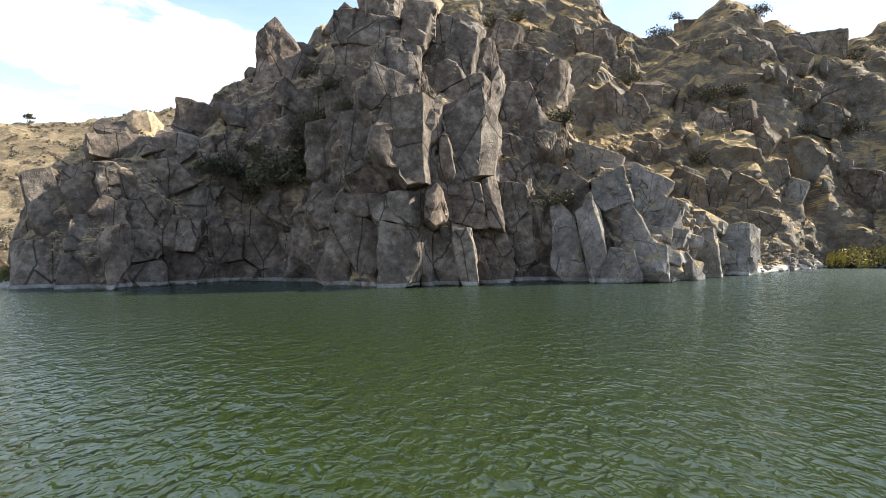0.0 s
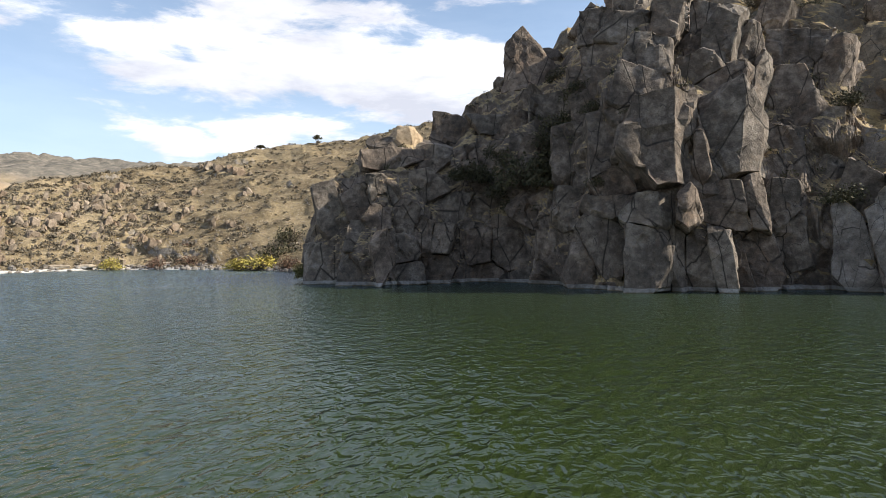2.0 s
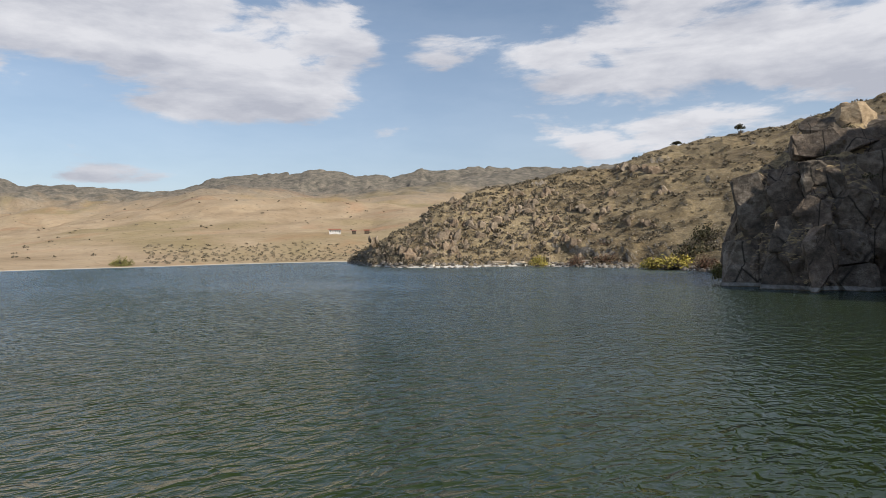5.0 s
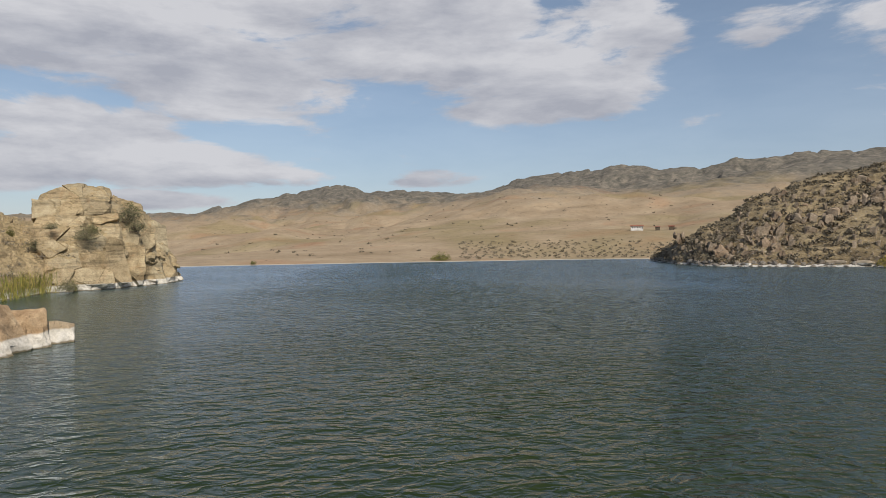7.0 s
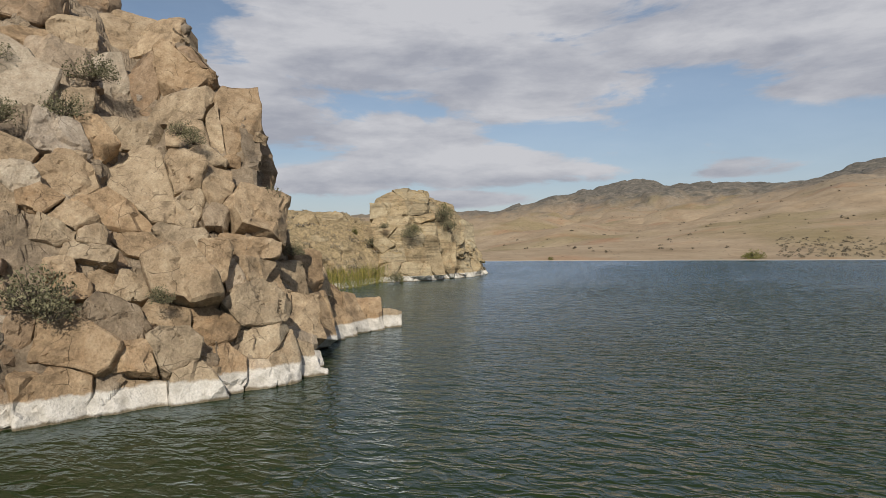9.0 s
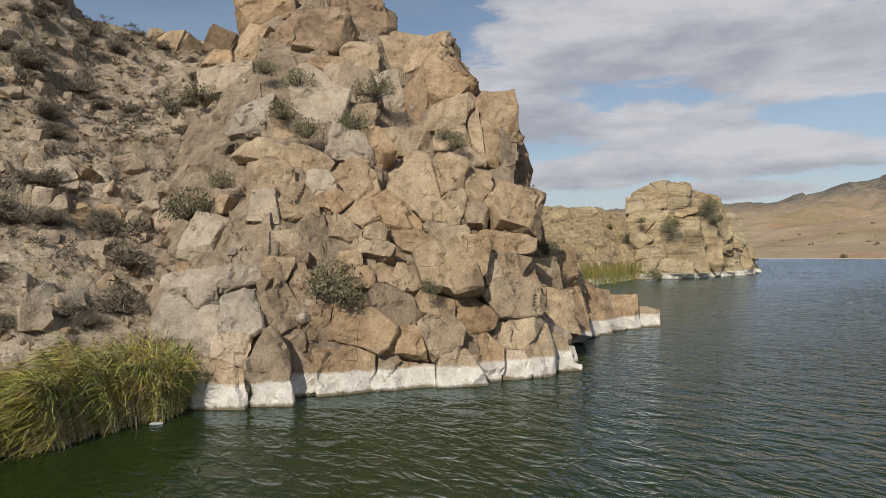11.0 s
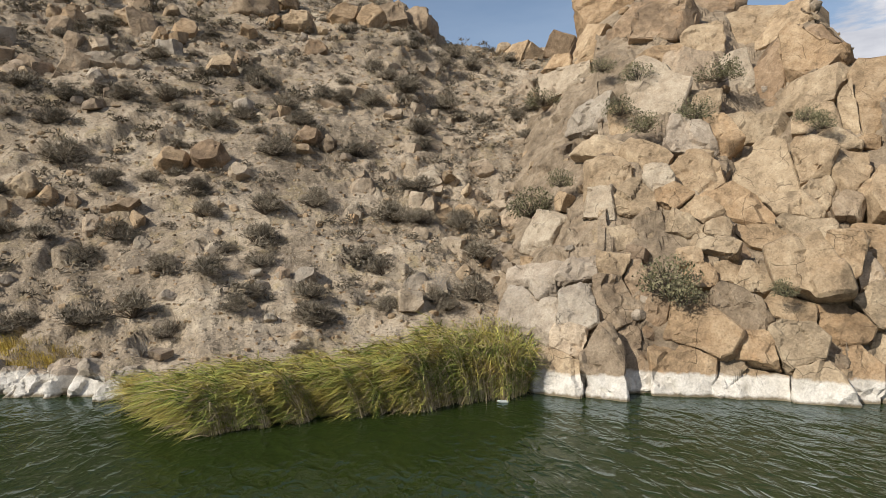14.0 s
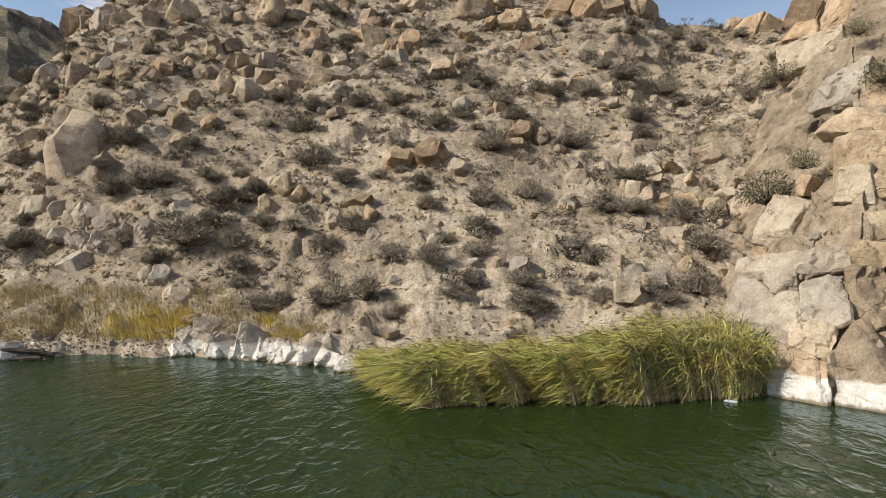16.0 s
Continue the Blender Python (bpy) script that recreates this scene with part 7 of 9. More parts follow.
joint_block((-116.37, 134.47, 11.20), 1.15, 1.98, -5, 1.0, ROCK_BROWN, "brown rock crag on the scrub hillside", "hillside crags")
joint_block((-111.75, 133.63, 9.97), 0.82, 1.45, -8, 0.9, ROCK_BROWN, "brown rock crag on the scrub hillside", "hillside crags")
joint_block((-125.23, 117.99, 5.50), 2.23, 3.41, 4, 1.1, ROCK_BROWN, "brown rock crag on the scrub hillside", "hillside crags")
joint_block((-124.89, 119.16, 5.80), 1.21, 2.12, 0, 0.9, ROCK_BROWN, "brown rock crag on the scrub hillside", "hillside crags")
joint_block((-124.89, 119.16, 5.80), 1.27, 2.25, -8, 0.9, ROCK_BROWN, "brown rock crag on the scrub hillside", "hillside crags")
joint_block((-129.36, 118.86, 6.62), 1.36, 3.85, 4, 0.9, ROCK_BROWN, "brown rock crag on the scrub hillside", "hillside crags")
joint_block((-133.33, 121.65, 7.61), 0.88, 2.83, 7, 1.0, ROCK_BROWN, "brown rock crag on the scrub hillside", "hillside crags")
joint_block((-132.31, 120.05, 6.64), 0.93, 2.94, -3, 1.0, ROCK_BROWN, "brown rock crag on the scrub hillside", "hillside crags")
joint_block((-163.61, 179.78, 33.18), 2.86, 4.85, 0, 1.6, ROCK_BROWN, "brown rock crag on the scrub hillside", "hillside crags")
joint_block((-161.19, 180.02, 33.21), 1.40, 2.71, 1, 1.3, ROCK_BROWN, "brown rock crag on the scrub hillside", "hillside crags")
joint_block((-171.35, 183.94, 34.15), 1.50, 2.91, -4, 1.4, ROCK_BROWN, "brown rock crag on the scrub hillside", "hillside crags")
joint_block((-156.86, 177.70, 31.81), 3.69, 3.78, 0, 1.3, ROCK_BROWN, "brown rock crag on the scrub hillside", "hillside crags")
joint_block((-151.72, 176.91, 31.11), 2.02, 2.35, -7, 1.3, ROCK_BROWN, "brown rock crag on the scrub hillside", "hillside crags")
joint_block((-153.67, 178.87, 32.47), 1.88, 2.20, 5, 1.3, ROCK_BROWN, "brown rock crag on the scrub hillside", "hillside crags")
joint_block((-145.21, 174.58, 29.39), 3.24, 3.19, 0, 1.2, ROCK_BROWN, "brown rock crag on the scrub hillside", "hillside crags")
joint_block((-142.50, 175.73, 29.45), 1.39, 1.55, 5, 1.2, ROCK_BROWN, "brown rock crag on the scrub hillside", "hillside crags")
joint_block((-148.40, 175.23, 30.10), 1.74, 1.96, -6, 1.2, ROCK_BROWN, "brown rock crag on the scrub hillside", "hillside crags")
joint_block((-130.92, 130.73, 9.73), 2.16, 3.32, 4, 1.0, ROCK_BROWN, "brown rock crag on the scrub hillside", "hillside crags")
joint_block((-130.25, 127.97, 8.88), 1.31, 2.31, 2, 1.0, ROCK_BROWN, "brown rock crag on the scrub hillside", "hillside crags")
joint_block((-128.80, 130.24, 9.19), 1.09, 1.90, 8, 1.0, ROCK_BROWN, "brown rock crag on the scrub hillside", "hillside crags")
joint_block((-145.02, 129.33, 12.81), 2.27, 3.08, 4, 1.0, ROCK_BROWN, "brown rock crag on the scrub hillside", "hillside crags")
joint_block((-145.75, 127.19, 12.62), 1.39, 2.16, -5, 1.0, ROCK_BROWN, "brown rock crag on the scrub hillside", "hillside crags")
joint_block((-146.49, 128.31, 13.18), 1.40, 2.17, 4, 1.0, ROCK_BROWN, "brown rock crag on the scrub hillside", "hillside crags")
joint_block((-151.04, 110.20, 10.85), 1.95, 3.71, 4, 1.2, ROCK_BROWN, "brown rock crag on the scrub hillside", "hillside crags")
joint_block((-151.63, 108.79, 10.35), 0.84, 1.80, 4, 1.0, ROCK_BROWN, "brown rock crag on the scrub hillside", "hillside crags")
joint_block((-150.83, 108.41, 10.00), 0.90, 1.93, -8, 1.0, ROCK_BROWN, "brown rock crag on the scrub hillside", "hillside crags")
joint_block((-153.85, 107.97, 10.89), 1.96, 3.73, 4, 1.0, ROCK_BROWN, "brown rock crag on the scrub hillside", "hillside crags")
joint_block((-150.63, 107.86, 9.83), 1.20, 2.62, 1, 1.0, ROCK_BROWN, "brown rock crag on the scrub hillside", "hillside crags")
joint_block((-154.92, 106.31, 10.74), 1.22, 2.63, 8, 1.0, ROCK_BROWN, "brown rock crag on the scrub hillside", "hillside crags")
joint_block((-156.06, 105.30, 10.92), 1.96, 4.13, 4, 1.0, ROCK_BROWN, "brown rock crag on the scrub hillside", "hillside crags")
joint_block((-158.45, 105.14, 11.82), 1.16, 2.84, -7, 1.0, ROCK_BROWN, "brown rock crag on the scrub hillside", "hillside crags")
joint_block((-158.20, 104.57, 11.47), 1.09, 2.62, -3, 1.0, ROCK_BROWN, "brown rock crag on the scrub hillside", "hillside crags")
joint_block((-145.44, 122.17, 11.51), 2.22, 3.41, 4, 1.0, ROCK_BROWN, "brown rock crag on the scrub hillside", "hillside crags")
joint_block((-143.86, 123.27, 10.97), 1.26, 2.22, 4, 1.0, ROCK_BROWN, "brown rock crag on the scrub hillside", "hillside crags")
joint_block((-144.35, 124.14, 11.33), 1.06, 1.87, -6, 1.0, ROCK_BROWN, "brown rock crag on the scrub hillside", "hillside crags")
joint_block((-147.20, 155.05, 21.55), 2.51, 3.40, 4, 1.1, ROCK_BROWN, "brown rock crag on the scrub hillside", "hillside crags")
joint_block((-150.40, 154.77, 21.92), 1.28, 2.00, -3, 1.2, ROCK_BROWN, "brown rock crag on the scrub hillside", "hillside crags")
joint_block((-146.12, 155.87, 21.72), 1.31, 2.02, -4, 1.1, ROCK_BROWN, "brown rock crag on the scrub hillside", "hillside crags")
joint_block((-127.94, 157.10, 21.42), 2.12, 2.84, 4, 1.1, ROCK_BROWN, "brown rock crag on the scrub hillside", "hillside crags")
joint_block((-124.54, 155.71, 20.43), 0.93, 1.43, 8, 1.1, ROCK_BROWN, "brown rock crag on the scrub hillside", "hillside crags")
joint_block((-128.06, 155.54, 20.81), 1.38, 2.10, -4, 1.1, ROCK_BROWN, "brown rock crag on the scrub hillside", "hillside crags")
split_face(21, 0.2, 0.02, 1.0, 6, 1.8, 0.3, 1.0, 3, True, kind="crag")
joint_block((15.80, -31.94, 0.66), 1.74, 1.24, 0, 0.439745, SHORE_ROCK, "white lime-crusted rock along the shore", "slope boulders")
joint_block((14.13, -31.33, 0.47), 1.43, 1.54, 10, 0.425202, SHORE_ROCK, "white lime-crusted rock along the shore", "slope boulders")
joint_block((12.87, -31.00, 0.58), 1.57, 1.58, 10, 0.491235, SHORE_ROCK, "white lime-crusted rock along the shore", "slope boulders")
joint_block((11.44, -30.75, 0.25), 1.37, 1.23, 10, 0.333428, SHORE_ROCK, "white lime-crusted rock along the shore", "slope boulders")
joint_block((10.23, -29.67, 0.03), 1.71, 1.33, 15, 0.390967, SHORE_ROCK, "white lime-crusted rock along the shore", "slope boulders")
joint_block((9.23, -29.58, 0.05), 1.53, 1.71, 12, 0.456762, SHORE_ROCK, "white lime-crusted rock along the shore", "slope boulders")
joint_block((8.01, -28.92, 0.02), 1.49, 1.66, 12, 0.443381, SHORE_ROCK, "white lime-crusted rock along the shore", "slope boulders")
joint_block((6.84, -27.88, 0.02), 1.43, 1.59, 12, 0.425147, SHORE_ROCK, "white lime-crusted rock along the shore", "slope boulders")
joint_block((5.92, -27.12, -0.12), 0.90, 1.12, 10, 0.349041, SHORE_ROCK, "white lime-crusted rock along the shore", "slope boulders")
joint_block((7.54, -28.91, 0.82), 1.62, 0.97, 12, 0.304354, SHORE_ROCK, "white lime-crusted rock along the shore", "slope boulders")
joint_block((9.06, -30.54, 0.66), 1.41, 0.87, 12, 0.32382, SHORE_ROCK, "white lime-crusted rock along the shore", "slope boulders")
joint_block((15.15, -32.43, 1.13), 1.75, 0.89, 5, 0.360998, ROCK_ASH, "pale grey rock near the lake edge", "slope boulders")
joint_block((6.31, -27.88, 0.64), 1.06, 0.93, 10, 0.292145, SHORE_ROCK, "white lime-crusted rock along the shore", "slope boulders")
joint_block((25.25, -30.33, 0.20), 1.35, 0.78, 0, 0.484744, SHORE_ROCK, "white lime-crusted rock along the shore", "slope boulders")
joint_block((16.56, -31.48, 0.20), 0.87, 0.71, 0, 0.279786, ROCK_ASH, "pale grey rock near the lake edge", "slope boulders")
split_face(25, 0.75, 0.004, 1.1, 12, 3.4, 0.3, 1.0, 3, kind="shore_rock")
rock((24.79, -30.93, 0.04), (1.94, 0.69, 0.58), 218, 6, 169, "b", ROCK_BROWN, "brown weathered granite block with dark faces", "slope boulders")
rock((25.68, -31.28, 0.26), (1.31, 0.78, 0.65), 215, 0, 170, "r", ROCK_ASH, "pale grey rock near the lake edge", "slope boulders")
rock((-45.89, 89.78, 19.79), (6.14, 4.91, 6.49), 17, 0, 220, "r", ROCK_GREY, "grey granite slab in the shaded cliff", "cliff blocks")
rock((-43.42, 91.04, 21.10), (5.69, 5.12, 7.47), -4, 0, 221, "r", ROCK_TAN, "tan weathered granite block in a jointed rock face", "cliff blocks")
rock((-40.16, 93.83, 19.52), (10.06, 6.28, 6.40), 13, 4, 222, "r", ROCK_GREY, "grey granite slab in the shaded cliff", "cliff blocks")
pinnacle((-26.9, 107.8, 37.2), 4)
rock((-24.95, 113.17, 37.87), (7.72, 5.44, 4.85), 12, 10, 239, "r", ROCK_GREY, "grey granite slab in the shaded cliff", "cliff blocks")
rock((-32.87, 109.48, 34.17), (2.36, 1.89, 3.01), 16, 0, 240, "r", ROCK_GREY, "grey granite slab in the shaded cliff", "cliff blocks")
rock((-16.85, 113.51, 43.75), (6.64, 4.65, 7.08), -1, 30, 241, "b", ROCK_GREY, "grey granite slab in the shaded cliff", "cliff blocks")
rock((-11.23, 115.29, 46.96), (7.41, 5.19, 6.74), -4, -8, 242, "b", ROCK_GREY, "grey granite slab in the shaded cliff", "cliff blocks")
rock((-6.53, 115.45, 45.14), (5.63, 3.94, 4.51), -6, 0, 243, "b", ROCK_GREY, "grey granite slab in the shaded cliff", "cliff blocks")
rock((35.19, 127.89, 30.88), (6.14, 3.07, 12.29), -31, -14, 244, "b", ROCK_GREY, "grey granite slab in the shaded cliff", "cliff blocks")
rock((52.10, 121.93, 25.24), (7.41, 3.70, 8.37), -39, 20, 245, "b", ROCK_GREY, "grey granite slab in the shaded cliff", "cliff blocks")
rock((66.74, 138.83, 43.92), (12.33, 6.17, 10.43), -45, 10, 246, "b", ROCK_GREY, "grey granite slab in the shaded cliff", "cliff blocks")
rock((82.22, 144.26, 46.60), (11.83, 5.92, 9.86), -12, 20, 247, "b", ROCK_GREY, "grey granite slab in the shaded cliff", "cliff blocks")
rock((65.10, 159.09, 56.60), (11.97, 5.33, 7.61), -9, 0, 248, "b", ROCK_GREY, "grey granite slab in the shaded cliff", "cliff blocks")
rock((44.26, 110.52, 12.59), (8.35, 4.17, 8.35), -12, 20, 249, "b", SPUR_GREY, "pale grey cracked rock of the low spur", "cliff blocks")
rock((53.90, 109.96, 9.53), (6.70, 3.35, 6.70), -21, 20, 250, "b", ROCK_GREY, "grey granite slab in the shaded cliff", "cliff blocks")
rock((80.01, 133.99, 32.96), (9.18, 4.59, 8.13), -29, 0, 251, "b", ROCK_GREY, "grey granite slab in the shaded cliff", "cliff blocks")
rock((35.25, 141.87, 46.25), (8.60, 4.30, 12.62), -16, -20, 252, "b", ROCK_GREY, "grey granite slab in the shaded cliff", "cliff blocks")
rock((41.87, 130.90, 33.75), (7.18, 3.59, 7.95), -24, 0, 253, "b", ROCK_GREY, "grey granite slab in the shaded cliff", "cliff blocks")
rock((81.38, 123.21, 14.23), (8.47, 4.23, 8.47), -44, 10, 254, "b", ROCK_GREY, "grey granite slab in the shaded cliff", "cliff blocks")
rock((59.89, 122.25, 24.15), (6.71, 3.36, 7.43), -41, -10, 255, "b", ROCK_GREY, "grey granite slab in the shaded cliff", "cliff blocks")
rock((51.49, 103.10, 0.97), (2.64, 1.69, 1.42), -45, 0, 256, "r", ROCK_ASH, "pale grey rock near the lake edge", "cliff blocks")
rock((56.56, 106.55, 0.97), (3.15, 1.75, 1.47), -9, 0, 257, "r", ROCK_ASH, "pale grey rock near the lake edge", "cliff blocks")
rock((60.58, 109.49, 1.41), (2.81, 1.54, 1.30), -14, 0, 258, "r", ROCK_ASH, "pale grey rock near the lake edge", "cliff blocks")
rock((64.24, 111.58, 2.01), (2.64, 1.83, 1.54), -19, 0, 259, "r", ROCK_ASH, "pale grey rock near the lake edge", "cliff blocks")
rock((65.42, 111.02, 0.72), (2.85, 1.56, 1.31), -24, 0, 260, "r", ROCK_ASH, "pale grey rock near the lake edge", "cliff blocks")
rock((-101.74, -63.17, 10.75), (5.81, 2.93, 3.49), 124, 0, 271, "r", OUTCROP_ROCK, "ochre rock ledge on the lakeside outcrop", "outcrop ledges")
rock((-92.43, -63.12, 9.98), (5.39, 2.71, 3.23), 123, 0, 272, "r", OUTCROP_ROCK, "ochre rock ledge on the lakeside outcrop", "outcrop ledges")
rock((-83.35, -54.92, 6.93), (3.86, 2.30, 1.93), 118, 0, 273, "r", OUTCROP_ROCK, "ochre rock ledge on the lakeside outcrop", "outcrop ledges")
rock((-153.24, 92.69, 6.72), (3.99, 3.40, 5.83), 41, 10, 276, "b", ROCK_BROWN, "brown rock crag on the scrub hillside", "hillside crags")
rock((-150.00, 81.26, 2.22), (3.74, 3.18, 3.27), 73, 0, 279, "b", ROCK_BROWN, "brown rock crag on the scrub hillside", "hillside crags")
rock((-158.77, 130.09, 16.50), (3.57, 3.04, 4.17), 50, 0, 282, "b", ROCK_BROWN, "brown rock crag on the scrub hillside", "hillside crags")
rock((-154.52, 113.81, 11.63), (3.30, 2.81, 5.14), 41, 0, 285, "b", ROCK_BROWN, "brown rock crag on the scrub hillside", "hillside crags")
rock((-147.93, 176.48, 31.02), (4.09, 2.97, 2.50), 56, 0, 288, "b", ROCK_BROWN, "brown rock crag on the scrub hillside", "hillside crags")
rock((-148.51, 103.66, 7.41), (3.10, 2.63, 3.96), 60, 0, 291, "b", ROCK_BROWN, "brown rock crag on the scrub hillside", "hillside crags")
rock((-144.51, 85.76, 2.44), (3.74, 2.97, 2.49), 52, 0, 294, "b", ROCK_BROWN, "brown rock crag on the scrub hillside", "hillside crags")
rock((-133.12, 98.74, 1.04), (4.77, 1.43, 0.95), 42, 0, 295, "r", ROCK_PALE, "pale cream granite block on the slope", "hillside crags")
rock((-116.33, 113.48, 1.10), (5.43, 1.63, 1.28), 30, 0, 296, "r", ROCK_PALE, "pale cream granite block on the slope", "hillside crags")
rock((-130.56, 103.01, 0.94), (5.46, 1.64, 0.96), 32, 0, 297, "r", ROCK_PALE, "pale cream granite block on the slope", "hillside crags")

# ---- plants ----
def part(name, verts, faces, material, parent=None, label="", smooth=False):
    """One mesh object, under its thing if there is one."""
    ob = new(name, mesh_from_quads(name, np.array(verts, dtype=float), np.array(faces), material, smooth))
    if parent:
        ob.parent = parent
    if label:
        ob["label"] = label
    return ob


def resting(name, x, y):
    """The surface of a piece of land at x, y."""
    g = LAND[name].reshape(-1, 3)
    return g[np.argmin((g[:, 0] - x) ** 2 + (g[:, 1] - y) ** 2)]


def leaf_cloud(rng, count, dome, leaf, lift=0.15, clumps=9):
    """Small leaves in clumps about a rounded outline; dome: half sizes."""
    heads = rng.normal(0, 1, (clumps, 3))
    heads[:, 2] = np.abs(heads[:, 2])
    heads /= np.linalg.norm(heads, axis=1)[:, None]
    heads *= rng.uniform(0.45, 0.85, clumps)[:, None]
    pick = rng.randint(0, clumps, count)
    c = heads[pick] + rng.normal(0, 0.2, (count, 3))
    c /= np.maximum(1.0, np.linalg.norm(c, axis=1) / 1.02)[:, None]
    c[:, 2] = np.abs(c[:, 2]) * 0.95 + lift * rng.uniform(0, 1, count)
    c *= dome
    a = rng.normal(0, 1, (count, 3))
    a /= np.linalg.norm(a, axis=1)[:, None]
    b = np.cross(a, rng.normal(0, 1, (count, 3)))
    b /= np.linalg.norm(b, axis=1)[:, None]
    size = leaf * rng.uniform(0.6, 1.4, (count, 1))
    quad = np.stack([c - a * size, c + b * size * 0.55, c + a * size, c - b * size * 0.55], 1)
    return quad.reshape(-1, 3), np.arange(count * 4).reshape(-1, 4)


def twig_cloud(rng, count, dome, long=0.22, thin=0.011, clumps=12):
    """Fine dry twiglets that point outwards in rounded clumps."""
    heads = rng.normal(0, 1, (clumps, 3))
    heads[:, 2] = np.abs(heads[:, 2])
    heads *= (rng.uniform(0.3, 0.72, clumps) / np.linalg.norm(heads, axis=1))[:, None]
    d = rng.normal(0, 1, (count, 3))
    d[:, 2] = np.abs(d[:, 2]) * 1.1
    d /= np.linalg.norm(d, axis=1)[:, None]
    c = heads[rng.randint(0, clumps, count)] + d * (0.36 * rng.uniform(0.1, 1, count) ** 0.5)[:, None]
    c[:, 2] = np.abs(c[:, 2])
    a = d + rng.normal(0, 0.5, (count, 3))
    a /= np.linalg.norm(a, axis=1)[:, None]
    b = np.cross(a, rng.normal(0, 1, (count, 3)))
    b /= np.linalg.norm(b, axis=1)[:, None]
    size = rng.uniform(0.5, 1.3, (count, 1))
    a, b = a * size * long / 2, b * thin
    quad = np.stack([c - a - b, c - a + b, c + a + b * 0.4, c + a - b * 0.4], 1) * np.array(dome)
    return quad.reshape(-1, 3), np.arange(count * 4).reshape(-1, 4)


def twigs(rng, count, dome, thick):
    """Thin tapering stems from the root outwards."""
    verts, faces = [], []
    for k in range(count):
        d = rng.normal(0, 1, 3)
        d[2] = abs(d[2]) + 0.3
        d /= np.linalg.norm(d)
        tip = d * np.array(dome) * rng.uniform(0.7, 1.05)
        mid = tip * 0.5 + rng.normal(0, 0.06, 3) * np.array(dome)
        side = np.cross(d, (0.3, 0.5, 0.8))
        side /= np.linalg.norm(side)
        other = np.cross(d, side)
        base = len(verts)
        for at, w in ((np.zeros(3), 1.0), (mid, 0.7), (tip, 0.2)):
            for q in range(3):
                an = q * 2.0944
                verts.append(at + thick * w * (math.cos(an) * side + math.sin(an) * other))
        for r in range(2):
            for q in range(3):
                n = (q + 1) % 3
                faces.append((base + r * 3 + q, base + r * 3 + n, base + r * 3 + 3 + n, base + r * 3 + 3 + q))
    return verts, faces


BARK = rock_material("bark", (0.07, 0.055, 0.04), (0.12, 0.095, 0.07), (0.17, 0.14, 0.1), (0.12, 0.09, 0.06), size=0.2, band=0)
DRY_LEAF = leaf_material("dry_shrub_leaf", (0.12, 0.102, 0.076), (0.4, 0.342, 0.256))
HILL_LEAF = leaf_material("hill_scrub_leaf", (0.1, 0.085, 0.06), (0.27, 0.228, 0.165), size=4)
SCRUB_LEAF = leaf_material("scrub_leaf", (0.055, 0.046, 0.03), (0.155, 0.128, 0.085), size=4)
OLIVE_LEAF = leaf_material("olive_leaf", (0.09, 0.09, 0.045), (0.27, 0.245, 0.145))
DARK_LEAF = leaf_material("dark_leaf", (0.04, 0.042, 0.022), (0.13, 0.115, 0.06), size=3)
YELLOW_LEAF = leaf_material("yellow_leaf", (0.3, 0.26, 0.05), (0.5, 0.4, 0.1), size=3)
RED_LEAF = leaf_material("red_leaf", (0.16, 0.08, 0.05), (0.26, 0.15, 0.1), size=3)
GREEN_LEAF = leaf_material("green_leaf", (0.1, 0.11, 0.03), (0.22, 0.2, 0.06), size=3)


def shrub(name, seed, material, label, group, leaves=720, leaf=0.058, stems=34):
    """A plant one metre in half width, to be copied at its place and size."""
    rng = np.random.RandomState(seed)
    top = tagged(new(name), label, "shrub", group)
    dome = np.array((1.0, 1.0, 0.95))
    v, f = twigs(rng, stems, dome, 0.02)
    part("stem", v, f, BARK, top, "thin grey-brown twigs")
    v, f = leaf_cloud(rng, leaves, dome, leaf, clumps=rng.randint(14, 24)) if leaf else twig_cloud(rng, leaves, dome, clumps=rng.randint(9, 16))
    part("foliage", v, f, material, top)
    return top


SLOPE_SHRUBS = [shrub("shrub", 100 + k, DRY_LEAF, "low grey-brown dry shrub on the gravel slope", "slope shrubs", 1500, 0) for k in range(6)]
CRAG_BUSHES = [shrub("bush", 120 + k, OLIVE_LEAF, "olive green bush growing from a rock cleft", "crag bushes", 1200, 0.042) for k in range(3)]
CLIFF_BUSHES = [shrub("bush", 130 + k, DARK_LEAF, "dark green bush on the shaded cliff", "cliff bushes", 900, 0.058) for k in range(3)]
YELLOWS = [shrub("willow_bush", 140 + k, YELLOW_LEAF, "autumn yellow willow bush at the shore", "shore willows", 900, 0.06, 50) for k in range(3)]
REDS = [shrub("willow_bush", 150 + k, RED_LEAF, "bare reddish willow bush at the shore", "shore willows", 700, 0.05, 90) for k in range(2)]
GREENS = [shrub("willow_bush", 160 + k, GREEN_LEAF, "round dull green bush near the lake", "shore willows", 900, 0.06, 50) for k in range(2)]
used = {}


def put(kinds, at, wide, high):
    """The first plant of each kind is moved to its place, later ones are copies."""
    k = used.get(id(kinds), 0)
    used[id(kinds)] = k + 1
    m = pose(*at, 0, 0, (k * 137) % 360)
    source = kinds[k % len(kinds)]
    ob = source if k < len(kinds) else copy_thing(source, m)
    ob.matrix_basis = m @ Matrix.Diagonal((wide, wide, high, 1))
    return ob


